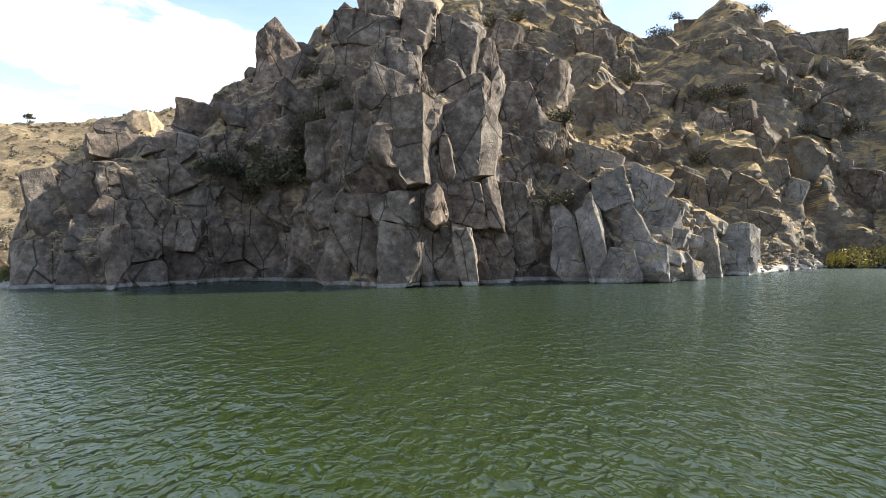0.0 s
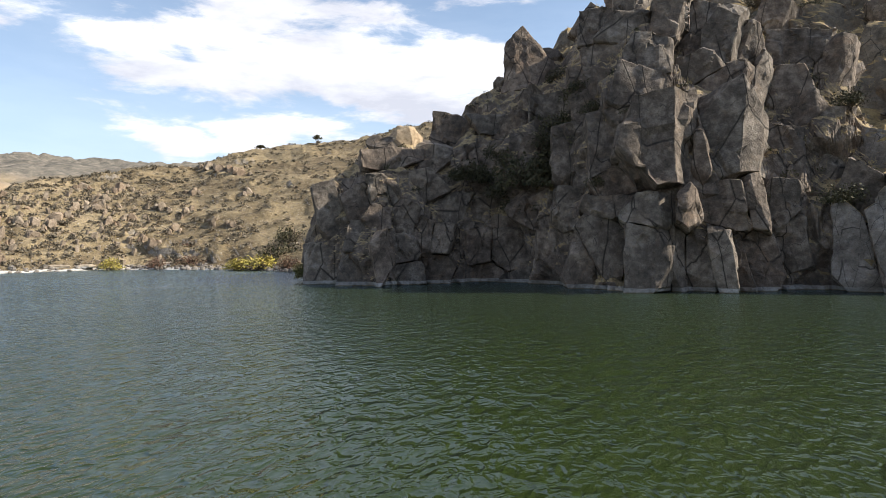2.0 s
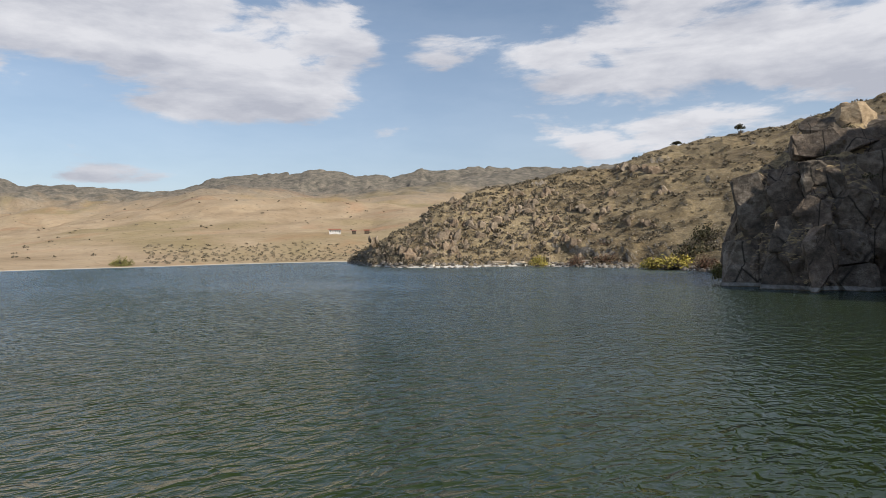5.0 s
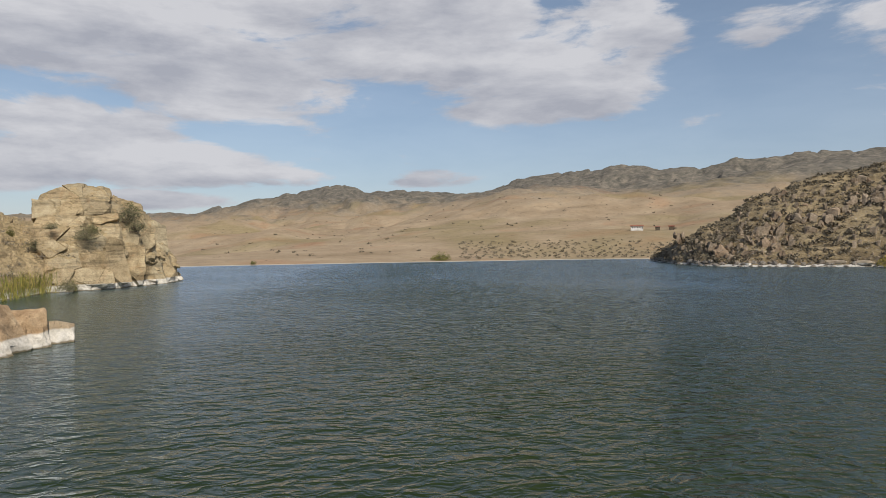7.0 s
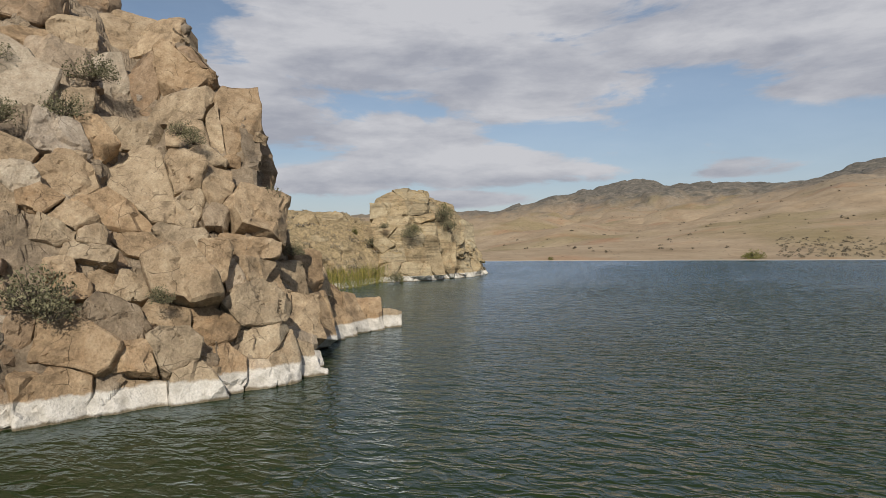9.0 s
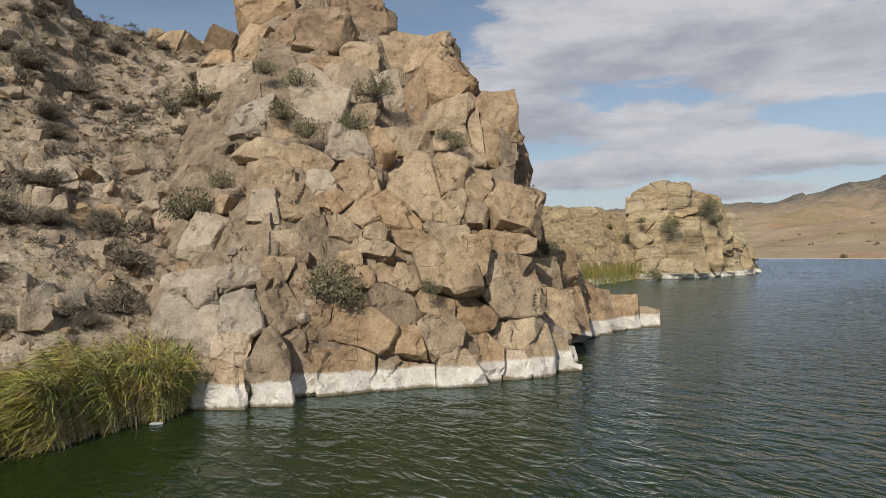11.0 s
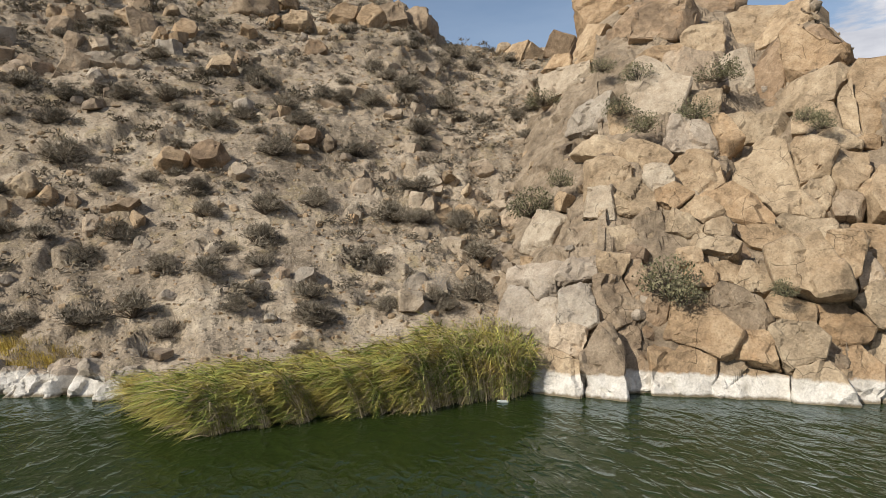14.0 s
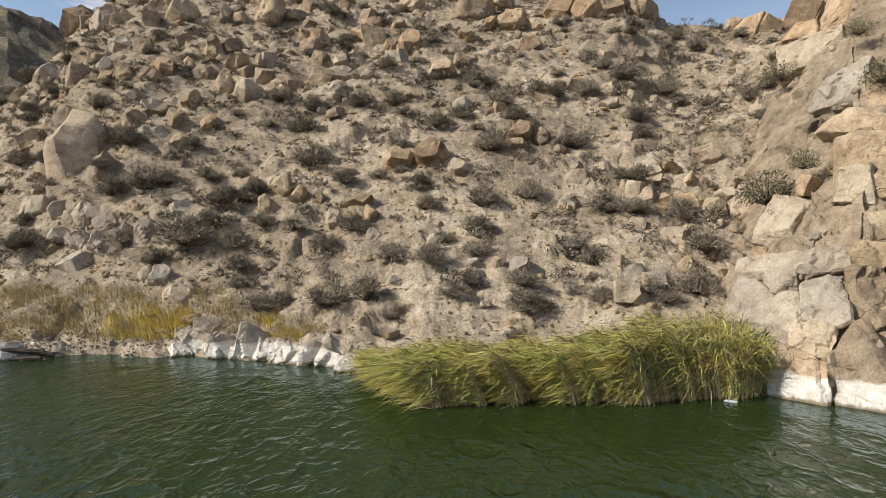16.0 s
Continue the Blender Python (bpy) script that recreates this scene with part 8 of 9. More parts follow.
def slope_shrub(at, width):
    x, y, z = resting("hillside_south", at[0], at[1])
    put(SLOPE_SHRUBS, (x, y, z - 0.05), width * 0.6, width * 0.6)


def crag_bush(at, width):
    put(CRAG_BUSHES, (at[0] * 0.97, at[1] * 0.97, at[2] - width * 0.4), width * 0.66, width * 0.72)


def cliff_bush(at, width):
    near = 1 - 0.35 * width / math.hypot(at[0], at[1])
    put(CLIFF_BUSHES, (at[0] * near, at[1] * near, at[2] - width * 0.3), width * 0.6, width * 0.6)


def yellow_willow(at, width, height):
    put(YELLOWS, (at[0], at[1], max(at[2] - height * 0.2, 0.05)), width * 0.5, height * 0.85)


def red_willow(at, width, height):
    put(REDS, (at[0], at[1], max(at[2] - height * 0.2, 0.05)), width * 0.5, height * 0.85)


def green_willow(at, width, height):
    put(GREENS, (at[0], at[1], max(at[2] - height * 0.2, 0.05)), width * 0.5, height * 0.85)


def scatter(name, count, low, high, first, last, seed, gap):
    """Places on a piece of land between two heights and two bearings, not nearer to each other than gap."""
    rng = np.random.RandomState(seed)
    g = LAND[name].reshape(-1, 3)
    bearing = np.degrees(np.arctan2(-g[:, 0], g[:, 1])) % 360
    bearing = np.where(bearing > 270, bearing - 360, bearing)
    ok = g[(g[:, 2] > low) & (g[:, 2] < high) & (bearing > first) & (bearing < last)]
    # even over the ground, not over the vertices
    far = np.hypot(ok[:, 0], ok[:, 1])
    ok = ok[rng.choice(len(ok), min(len(ok), count * 30), p=far / far.sum())]
    cells, out = {}, []
    for p in ok:
        key = (int(p[0] // gap), int(p[1] // gap))
        if any(math.dist(p, q) < gap for i in (-1, 0, 1) for j in (-1, 0, 1) for q in cells.get((key[0] + i, key[1] + j), ())):
            continue
        cells.setdefault(key, []).append(p)
        out.append(p)
        if len(out) >= count:
            break
    return out


rng = np.random.RandomState(5)
for p in scatter("hillside_south", 300, 1.2, 60, 150, 224, 3, 1.9):
    s = rng.uniform(0.75, 1.7)
    put(SLOPE_SHRUBS, (p[0], p[1], p[2] - 0.1), s, s * rng.uniform(0.75, 1.05))

STONE_KINDS = [rock_mesh((1.0, 0.9, 0.8), 900 + k, "b" if k % 3 else "r", (ROCK_TAN, ROCK_BROWN, ROCK_ASH, ROCK_TAN)[k % 4], 5) for k in range(12)]
k = 0
for zone in (("hillside_south", 95, 13, 60, 172, 224, 8, 1.3), ("hillside_south", 60, 1, 40, 150, 224, 9, 2.5), ("headland", 70, 1.2, 30, 124, 162, 10, 0.8)):
    for p in scatter(*zone):
        s = rng.uniform(0.5, 1.7) * (1.15 if zone[3] == 60 else 0.7)
        ob = new("boulder", STONE_KINDS[k % 12])
        ob.matrix_world = pose(p[0], p[1], p[2] + 0.12 * s, rng.uniform(-20, 20), rng.uniform(-20, 20), rng.uniform(0, 360)) @ Matrix.Diagonal((s, s * rng.uniform(0.7, 1.1), s * rng.uniform(0.7, 1.3), 1))
        tagged(ob, "loose angular boulder lying on the dry slope", "boulder", "loose boulders")
        k += 1


def stones(name, zone, count, size, seed, label, material):
    """Loose small stones, too many to count, in one mesh."""
    rng = np.random.RandomState(seed)
    u, quads = cube_dirs(1 if size < 0.2 else 2)
    verts, faces = [], []
    for i, p in enumerate(scatter(*zone)):
        s = size * rng.uniform(0.35, 1.3) * np.array((1, rng.uniform(0.6, 1), rng.uniform(0.4, 0.9)))
        a = rng.uniform(0, 6.28)
        v = u * rng.uniform(0.75, 1.1, (len(u), 1)) * s
        v = np.stack([v[:, 0] * math.cos(a) - v[:, 1] * math.sin(a), v[:, 0] * math.sin(a) + v[:, 1] * math.cos(a), v[:, 2]], 1)
        verts.append(v + p)
        faces.append(quads + len(u) * i)
    return tagged(part(name, np.concatenate(verts), np.concatenate(faces), material), label, "stones", kind="stuff")


stones("gravel_stones", ("hillside_south", 9000, 0.3, 24, 152, 222, 18, 0.08), 9000, 0.075, 5, "small pale stones strewn over the slope", ROCK_PALE)
stones("broken_rocks", ("hillside_south", 1500, 0.6, 60, 150, 226, 19, 0.5), 1500, 0.3, 9, "broken tan rocks strewn over the slope", ROCK_TAN)
stones("loose_stones", ("hillside_south", 15000, 0.3, 50, 150, 226, 14, 0.15), 15000, 0.15, 4, "loose tan stones scattered over the slope", ROCK_TAN)
def rubble(name, zone, seed, low, high, label, materials, kinds, slab=None, sunk=0.0):
    """Angular rocks past counting, joined in one mesh; thicker in some patches."""
    rng = np.random.RandomState(seed)
    wide, tall = slab or (1.0, 0.75)
    shapes = [worn_stone((wide * rng.uniform(0.7, 1.2), rng.uniform(0.6, 1.0), tall * rng.uniform(0.65, 1.35)), seed * 40 + k, "b" if "headland" in name or "shore" in name or "crags" in name or "ledge" in name or "cliff" in name or "spur" in name else "r", 3.0 if slab else 1.6) for k in range(kinds)]
    verts, faces, n = [], [], 0
    for p in scatter(*zone):
        if not slab and fbm(np.array([p]) / 7.0, 3, seed)[0] < rng.uniform(-0.5, 0.3):
            continue
        v, f = shapes[rng.randint(kinds)]
        turn = (rng.uniform(-0.6, 0.6), rng.uniform(-0.6, 0.6), rng.uniform(0, 6.28))
        if slab:
            turn = (rng.normal(-0.12, 0.12), rng.normal(0.12, 0.22), math.atan2(-p[0], p[1]) + rng.normal(-0.2, 0.3))
        m = np.array(Euler(turn).to_matrix())
        s = rng.uniform(low, high) * rng.uniform(0.45, 1.0)
        if not slab:
            p = p - (0, 0, 0.16 * s)
        verts.append((v * s) @ m.T + p * (1 + sunk / math.hypot(p[0], p[1]), 1 + sunk / math.hypot(p[0], p[1]), 1))
        faces.append(f + n)
        n += len(v)
    return tagged(part(name, np.concatenate(verts), np.concatenate(faces), materials), label, "rocks", kind="stuff")


rubble("slope_rubble", ("hillside_south", 1000, 0.5, 60, 150, 226, 61, 0.7), 62, 0.35, 1.2, "angular tan rubble over the dry slope", ROCK_TAN, 14)
rubble("upper_rubble", ("hillside_south", 480, 12, 60, 165, 226, 63, 0.9), 64, 0.7, 2.4, "large brown rocks high on the slope", ROCK_BROWN, 14)
# brown crags, part of their shade painted with the darker rock
rubble("upper_crags", ("hillside_south", 170, 15, 60, 190, 226, 97, 1.6), 98, 1.2, 3.6, "brown crags high on the slope, coloured dark for shade", SHADE_ROCK, 14, (0.9, 1.1), 0.4)
rubble("headland_rubble", ("headland", 260, 0.8, 32, 122, 162, 65, 0.6), 66, 0.3, 1.0, "broken tan rock between the headland blocks", ROCK_TAN, 14)
rubble("spur_slabs", ("cliff_spur", 160, 0.2, 16, -26, -15, 75, 1.0), 76, 1.2, 3.2, "cracked grey rock of the spur", SPUR_GREY, 14, (1.2, 0.9))
rubble("hill_slabs", ("hill_north_face", 75, 3, 75, -45, 14, 77, 2.6), 78, 2.5, 8.0, "upright grey crags on the hill", HILL_ROCK, 16, (0.8, 1.3))
rubble("outcrop_slabs", ("rock_outcrop_face", 50, 0.3, 17, 107, 118, 79, 1.4), 80, 1.0, 2.4, "ochre rock of the lakeside outcrop", OUTCROP_ROCK, 16, (1.5, 0.6), 0.6)
rubble("ledge_slabs", ("hillside_south", 150, 1.5, 24, 154, 173, 91, 0.8), 92, 0.6, 2.0, "pale broken rock ledges on the slope", ROCK_PALE, 18, (0.8, 0.85), 0.25)
rubble("tip_crags", ("hill_middle_face", 260, 0.5, 24, 46, 66, 95, 1.6), 96, 0.9, 2.6, "dark upright crags at the hill's tip", ROCK_BROWN, 14, (0.5, 1.3))
rubble("hill_rubble", ("hill_middle", 300, 0.5, 26, 42, 66, 67, 1.8), 68, 0.5, 1.5, "brown rocks on the scrub hill", ROCK_BROWN, 14)
rubble("north_rubble", ("hill_north", 380, 1, 75, -45, 14, 69, 1.5), 70, 0.8, 2.8, "grey rocks on the hill above the cliff", ROCK_GREY, 14)
stones("shore_stones", ("hillside_south", 1100, -0.1, 1.0, 196, 226, 15, 0.16), 1100, 0.13, 6, "grey stones along the water's edge", GRAVEL)
stones("far_shore_stones", ("hill_middle", 260, -0.2, 0.9, 30, 67, 16, 1.0), 260, 0.8, 7, "pale rocks along the far shore", GRAVEL)
stones("cove_stones", ("hill_north", 260, -0.1, 2.5, -40, -26, 17, 0.7), 260, 0.6, 8, "grey stones along the cove shore", GRAVEL)


def scrub(name, zone, seed, label, material, size, leaves=80, bare=False, leaf=0.12):
    """Far low bushes, too many to count."""
    rng = np.random.RandomState(seed)
    verts, faces, n = [], [], 0
    for p in scatter(*zone):
        s = size * rng.uniform(0.4, 1.25)
        v, f = twig_cloud(rng, leaves, np.array((1, 1, 0.85)) * s, 0.23, 0.035, 7) if bare else leaf_cloud(rng, leaves, np.array((1, 1, 0.75)) * s, leaf * s, clumps=8)
        verts.append(v + p)
        faces.append(f + n)
        n += len(v)
    return tagged(part(name, np.concatenate(verts), np.concatenate(faces), material), label, "scrub", kind="stuff")


scrub("hill_scrub", ("hill_middle", 1200, 0.8, 60, 22, 66, 21, 2.2), 22, "brown dry scrub over the hillside", HILL_LEAF, 1.35, 60, leaf=0.2)
scrub("tip_scrub", ("hill_middle", 900, 0.8, 34, 44, 67, 35, 1.3), 36, "dense brown scrub at the hill's tip", HILL_LEAF, 1.2, 50, leaf=0.2)
scrub("upper_scrub", ("hillside_south", 620, 12, 60, 178, 226, 37, 1.0), 38, "dark twiggy scrub among the upper rocks", SCRUB_LEAF, 1.2, 130, True)
scrub("slope_scrub", ("hillside_south", 1900, 3, 60, 158, 226, 29, 0.95), 30, "grey-brown scrub high on the slope", DRY_LEAF, 1.15, 120, True)
scrub("cliff_scrub", ("hill_north", 420, 3, 75, -45, 12, 23, 2.5), 24, "dry scrub on the hill above the cliff", DRY_LEAF, 1.3)
scrub("far_scrub", ("ground", 420, 2, 62, 62, 124, 31, 6.0), 32, "dark bushes dotted over the far steppe", HILL_LEAF, 1.25, 40, leaf=0.2)
scrub("far_shore_scrub", ("ground", 500, 0.4, 7, 61, 84, 33, 3.0), 34, "brown scrub on the stony far shore", HILL_LEAF, 1.1, 40, leaf=0.2)
scrub("outcrop_scrub", ("rock_outcrop", 130, 1.5, 16, 116, 131, 25, 1.6), 26, "dry scrub behind the rock outcrop", DRY_LEAF, 0.9)
scrub("ledge_scrub", ("cliff_north", 110, 8, 50, -14, 33, 27, 2.2), 28, "dark scrub on the cliff ledges", DARK_LEAF, 1.0)


def blades(rng, roots, lean, lengths, wide, droop, segs=2, spread=0.28):
    """Ribbon leaves from the given roots, bending with the wind."""
    n = len(roots)
    out = np.zeros((n, segs + 1, 2, 3))
    way = np.array(lean)[None, :] + rng.normal(0, spread, (n, 3)) * (1, 1, 0.4)
    side = np.cross(way, (0, 0, 1)) + rng.normal(0, 0.3, (n, 3))
    side /= np.linalg.norm(side, axis=1)[:, None] + 1e-6
    for k in range(segs + 1):
        t = k / segs
        at = roots + lengths[:, None] * (np.array((0, 0, 1.0)) * (t - droop[:, None] * t * t) + way * (t * t))
        w = wide * (1 - t) ** 0.7 + 0.002
        out[:, k, 0], out[:, k, 1] = at - side * w, at + side * w
    verts = out.reshape(-1, 3)
    base = (np.arange(n) * (segs + 1) * 2)[:, None, None]
    q = np.array([[2 * k, 2 * k + 1, 2 * k + 3, 2 * k + 2] for k in range(segs)])[None]
    return verts, (base + q).reshape(-1, 4)


# the last value darkens patches of leaf colour, painted shade between reed clumps
REED = leaf_material("reed_leaf", (0.06, 0.16, 0.018), (0.74, 0.74, 0.2), 0.6, 0.5, (0.66, 0.5, 0.13), 0.6)
STRAW = leaf_material("reed_straw", (0.34, 0.25, 0.14), (0.7, 0.57, 0.36), 0.8, 0.6)
DRY_GRASS = leaf_material("dry_grass", (0.36, 0.26, 0.1), (0.55, 0.43, 0.2), 0.8, 0.6)
GOLD_GRASS = leaf_material("golden_grass", (0.46, 0.34, 0.06), (0.68, 0.53, 0.15), 0.8, 0.6)
MARSH = leaf_material("marsh_leaf", (0.14, 0.17, 0.04), (0.42, 0.34, 0.1), 0.7, 2.0)
REED_EDGE = [(158.3, 25.3, 2.2), (160, 24.3, 2.95), (165, 23.2, 3.15), (168, 22.8, 2.4), (175, 22.3, 1.95), (182, 21.9, 1.95), (187.5, 21.4, 1.8), (189.5, 23.0, 1.5), (191.6, 26.0, 1.0)]


def reed_bed():
    """Reeds that lean with the wind: straw stems bare near the water, leaves that stream from their upper part, a dark tall clump at the rock."""
    rng = np.random.RandomState(33)
    e = np.array(REED_EDGE)
    n = 6000
    b = rng.uniform(e[0, 0], e[-1, 0], n)
    deep = rng.uniform(0, 1, n) ** 1.2 * 4.2
    r = np.interp(b, e[:, 0], e[:, 1]) + deep + 0.4 * fbm(np.stack([b * 0.8, b * 0, b * 0], 1), 3, 78) * (deep < 2)
    # tussocks of their own height and lean, with gaps between them
    tuft = fbm(np.stack([b * 0.9, deep * 0.7, deep * 0], 1), 3, 77)
    keep = tuft > rng.uniform(-1.6, -0.7, n)
    b, deep, r, tuft = b[keep], deep[keep], r[keep], tuft[keep]
    n = len(b)
    tall = np.interp(b, e[:, 0], e[:, 2]) * rng.uniform(0.62, 1.12, n) * (1 + 0.14 * tuft)
    root = np.stack([-np.sin(np.radians(b)) * r, np.cos(np.radians(b)) * r, np.full(n, -0.15)], 1)
    # the clump at the rock stands upright and spreads over it
    lean = np.array((0.34, 0.06, 0.0)) * np.interp(b, (158, 161, 164, 170), (-0.7, 0.1, 0.7, 1.0))[:, None] + 0.14 * np.stack([vnoise(root / 0.8, 5), vnoise(root / 0.8, 6), np.zeros(n)], 1)
    stems = np.zeros((n, 3, 2, 3))
    side = np.array((1.0, 0.2, 0))
    for k in range(3):
        t = k / 2
        at = root + tall[:, None] * (np.array((0, 0, 0.95)) * (t - 0.1 * t * t) + lean * (0.4 * t + 0.6 * t * t))
        stems[:, k, 0], stems[:, k, 1] = at - side * 0.011 * (1.1 - 0.8 * t), at + side * 0.011 * (1.1 - 0.8 * t)
    base = (np.arange(n) * 6)[:, None, None]
    tagged(part("reed_stems", stems.reshape(-1, 3), (base + np.array([[0, 1, 3, 2], [2, 3, 5, 4]])[None]).reshape(-1, 4), STRAW), "straw coloured reed stems in the shallow water", "reeds", kind="stuff")
    k = 78000
    pick = rng.randint(0, n, k)
    up = rng.uniform(0.03, 1.0, k) ** 0.75
    at = root[pick] + np.array((0, 0, 1.0)) * (tall[pick] * 0.95 * (up - 0.1 * up * up))[:, None] + lean[pick] * (tall[pick] * (0.4 * up + 0.6 * up * up))[:, None]
    turn = np.interp(b[pick], (158, 161, 163, 166), (-0.5, 0.3, 0.8, 1.0))
    long = rng.uniform(0.25, 0.85, k)
    droop = rng.uniform(0.4, 1.1, k)
    way = np.array((0.95, 0.16, 0.0)) * turn[:, None] + rng.normal(0, 0.52, (k, 3)) * (1, 1, 0.5)
    wide = np.cross(way, rng.normal(0, 0.5, (k, 3)) + (0, 0, 1.0))
    wide *= (0.018 / (np.linalg.norm(wide, axis=1) + 1e-6))[:, None]
    leaf = np.zeros((k, 3, 2, 3))
    for j in range(3):
        t = j / 2
        p = at + long[:, None] * (np.array((0, 0, 1.0)) * (t * 0.75 - droop[:, None] * t * t) + way * (0.3 * t + 0.7 * t * t))
        leaf[:, j, 0], leaf[:, j, 1] = p - wide * (1.0, 0.8, 0.1)[j], p + wide * (1.0, 0.8, 0.1)[j]
    # withered leaves hang below and between the green ones
    dry = rng.uniform(0, 1, k) < 0.13 + 0.45 * np.clip(0.5 - up, 0, 1) + 0.12 * (vnoise(root[pick] / 1.5, 9) > 0.2)
    for name, pale, material, label in (("reed_leaves", False, REED, "green and yellow reed leaves bent by the wind"), ("withered_reed_leaves", True, STRAW, "withered straw reed leaves among the green")):
        some = leaf[dry == pale]
        base = (np.arange(len(some)) * 6)[:, None, None]
        tagged(part(name, some.reshape(-1, 3), (base + np.array([[0, 1, 3, 2], [2, 3, 5, 4]])[None]).reshape(-1, 4), material), label, "reeds", kind="stuff")


reed_bed()


def grass(name, zone, per, height, seed, label, material, lean=(0.3, 0.1, 0)):
    rng = np.random.RandomState(seed)
    spots = np.array(scatter(*zone))
    root = np.repeat(spots, per, 0) + rng.normal(0, 1, (len(spots) * per, 3)) * (height * 0.3, height * 0.3, 0)
    v, f = blades(rng, root, lean, height * rng.uniform(0.5, 1.2, len(root)), height * 0.016, rng.uniform(0.1, 0.5, len(root)))
    return tagged(part(name, v, f, material), label, "grass", kind="stuff")


grass("dry_grass", ("hillside_south", 260, 0.6, 3.0, 203, 224, 41, 0.25), 30, 0.8, 42, "tall yellow dry grass above the shore", DRY_GRASS)
grass("grass_tufts", ("hillside_south", 26, 0.7, 2.0, 196, 203, 43, 0.3), 40, 0.6, 44, "yellow dry grass tufts by the shore", DRY_GRASS)
grass("golden_grass", ("hillside_south", 46, 0.6, 1.9, 206.5, 213, 45, 0.22), 46, 0.85, 46, "golden yellow grass clump above the shore", GOLD_GRASS)
grass("golden_tufts", ("hillside_south", 22, 0.7, 1.7, 197.5, 201, 55, 0.25), 46, 0.6, 56, "golden yellow grass clump by the white rocks", GOLD_GRASS)
grass("cove_grass", ("hill_north", 420, 0.5, 62, -45, 2, 47, 1.2), 22, 0.9, 48, "yellow dry grass on the cove slope", DRY_GRASS)
grass("ledge_grass", ("cliff_north", 420, 14, 60, -15, 12, 49, 0.8), 24, 0.9, 50, "dry grass on the cliff ledges", DRY_GRASS)
grass("dry_tufts", ("hillside_south", 2600, 0.8, 55, 150, 226, 57, 0.35), 10, 0.42, 58, "small dry tufts over the gravel", DRY_LEAF)
grass("high_grass", ("hill_north", 900, 14, 75, -45, 14, 59, 0.8), 20, 1.1, 60, "golden dry grass between the crags", DRY_GRASS)
grass("marsh_reeds", ("rock_outcrop", 420, -0.4, 1.9, 117.2, 126, 51, 0.5), 16, 1.9, 52, "green marsh reeds in the bay", MARSH)
grass("hill_grass", ("hill_middle", 500, 3, 60, 22, 60, 53, 1.5), 16, 0.8, 54, "dry grass over the hill", DRY_GRASS)

# ---- far tree, farmhouse, sheds ----
WHITEWASH = rock_material("whitewash", (0.6, 0.58, 0.55), (0.74, 0.72, 0.69), (0.8, 0.79, 0.77), (0.6, 0.5, 0.42), band=0, vary=0.05, lichen=0.1)
ROOF_TILE = rock_material("roof_tile", (0.2, 0.09, 0.06), (0.3, 0.14, 0.09), (0.36, 0.18, 0.12), (0.28, 0.13, 0.08), band=0)
DARK_GLASS = start("dark_window")[0]
DARK_GLASS.node_tree.nodes["Principled BSDF"].inputs["Base Color"].default_value = (0.03, 0.035, 0.04, 1)


def box(w, d, h, at=(0, 0, 0)):
    v = [(at[0] + x * w / 2, at[1] + y * d / 2, at[2] + z * h) for z in (0, 1) for x, y in ((-1, -1), (1, -1), (1, 1), (-1, 1))]
    return v, [(0, 3, 2, 1), (4, 5, 6, 7), (0, 1, 5, 4), (1, 2, 6, 5), (2, 3, 7, 6), (3, 0, 4, 7)]


def gable(w, d, h, z, over=0.3):
    w, d = w / 2 + over, d / 2 + over
    v = [(-w, -d, z), (w, -d, z), (w, 0, z + h), (-w, 0, z + h), (-w, d, z), (w, d, z)]
    v += [(a, b, c + 0.15) for a, b, c in v]
    return v, [(6, 7, 8, 9), (9, 8, 11, 10), (3, 2, 1, 0), (4, 5, 2, 3), (0, 1, 7, 6), (5, 4, 10, 11), (1, 2, 8, 7), (2, 5, 11, 8), (3, 0, 6, 9), (4, 3, 9, 10)]


def farmhouse(at, length):
    house = tagged(new("farmhouse"), "long low whitewashed farmhouse with a red roof", "house")
    at = resting("ground", at[0], at[1]) + (0, 0, 0.7)
    house.matrix_world = pose(*at, 0, 0, 68)
    h = length * 0.22
    part("wall", *box(length, length * 0.4, h + 3.0, (0, 0, -3.0)), WHITEWASH, house)
    part("roof", *gable(length, length * 0.4, h * 0.4, h), ROOF_TILE, house, "dull red tiled roof")
    for k in range(4):
        part("window", *box(length * 0.08, 0.1, h * 0.35, (length * (-0.36 + 0.2 * k), -length * 0.2 - 0.03, h * 0.4)), DARK_GLASS, house)
    part("door", *box(length * 0.07, 0.1, h * 0.7, (length * 0.42, -length * 0.2 - 0.03, 0.05)), BARK, house)


def shed(at, length):
    s = tagged(new("shed"), "low brown farm shed behind the lake", "shed", "farm sheds")
    at = resting("ground", at[0], at[1])
    s.matrix_world = pose(*at, 0, 0, 66)
    part("wall", *box(length, 3.0, 2.4, (0, 0, -0.8)), BARK, s)
    part("roof", *gable(length, 3.0, 0.5, 1.6), ROOF_TILE, s)


def lone_tree(at, width, height):
    """A small wind-shaped tree: bare trunk, forked limbs, flat crown."""
    rng = np.random.RandomState(int(width * 10))
    t = tagged(new("tree"), "small lone tree with a flat dark crown on the ridge", "tree", "ridge trees")
    x, y, z = resting("hill_middle", at[0], at[1])
    t.matrix_world = pose(x, y, z - 0.2)
    v, f = twigs(rng, 9, (width * 0.45, width * 0.45, height * 0.95), 0.14)
    part("trunk", v, f, BARK, t)
    v, f = leaf_cloud(rng, 900, np.array((width * 0.55, width * 0.55, height * 0.4)), 0.2, 0.1, 12)
    v[:, 2] += height * 0.45
    part("crown", v, f, DARK_LEAF, t)



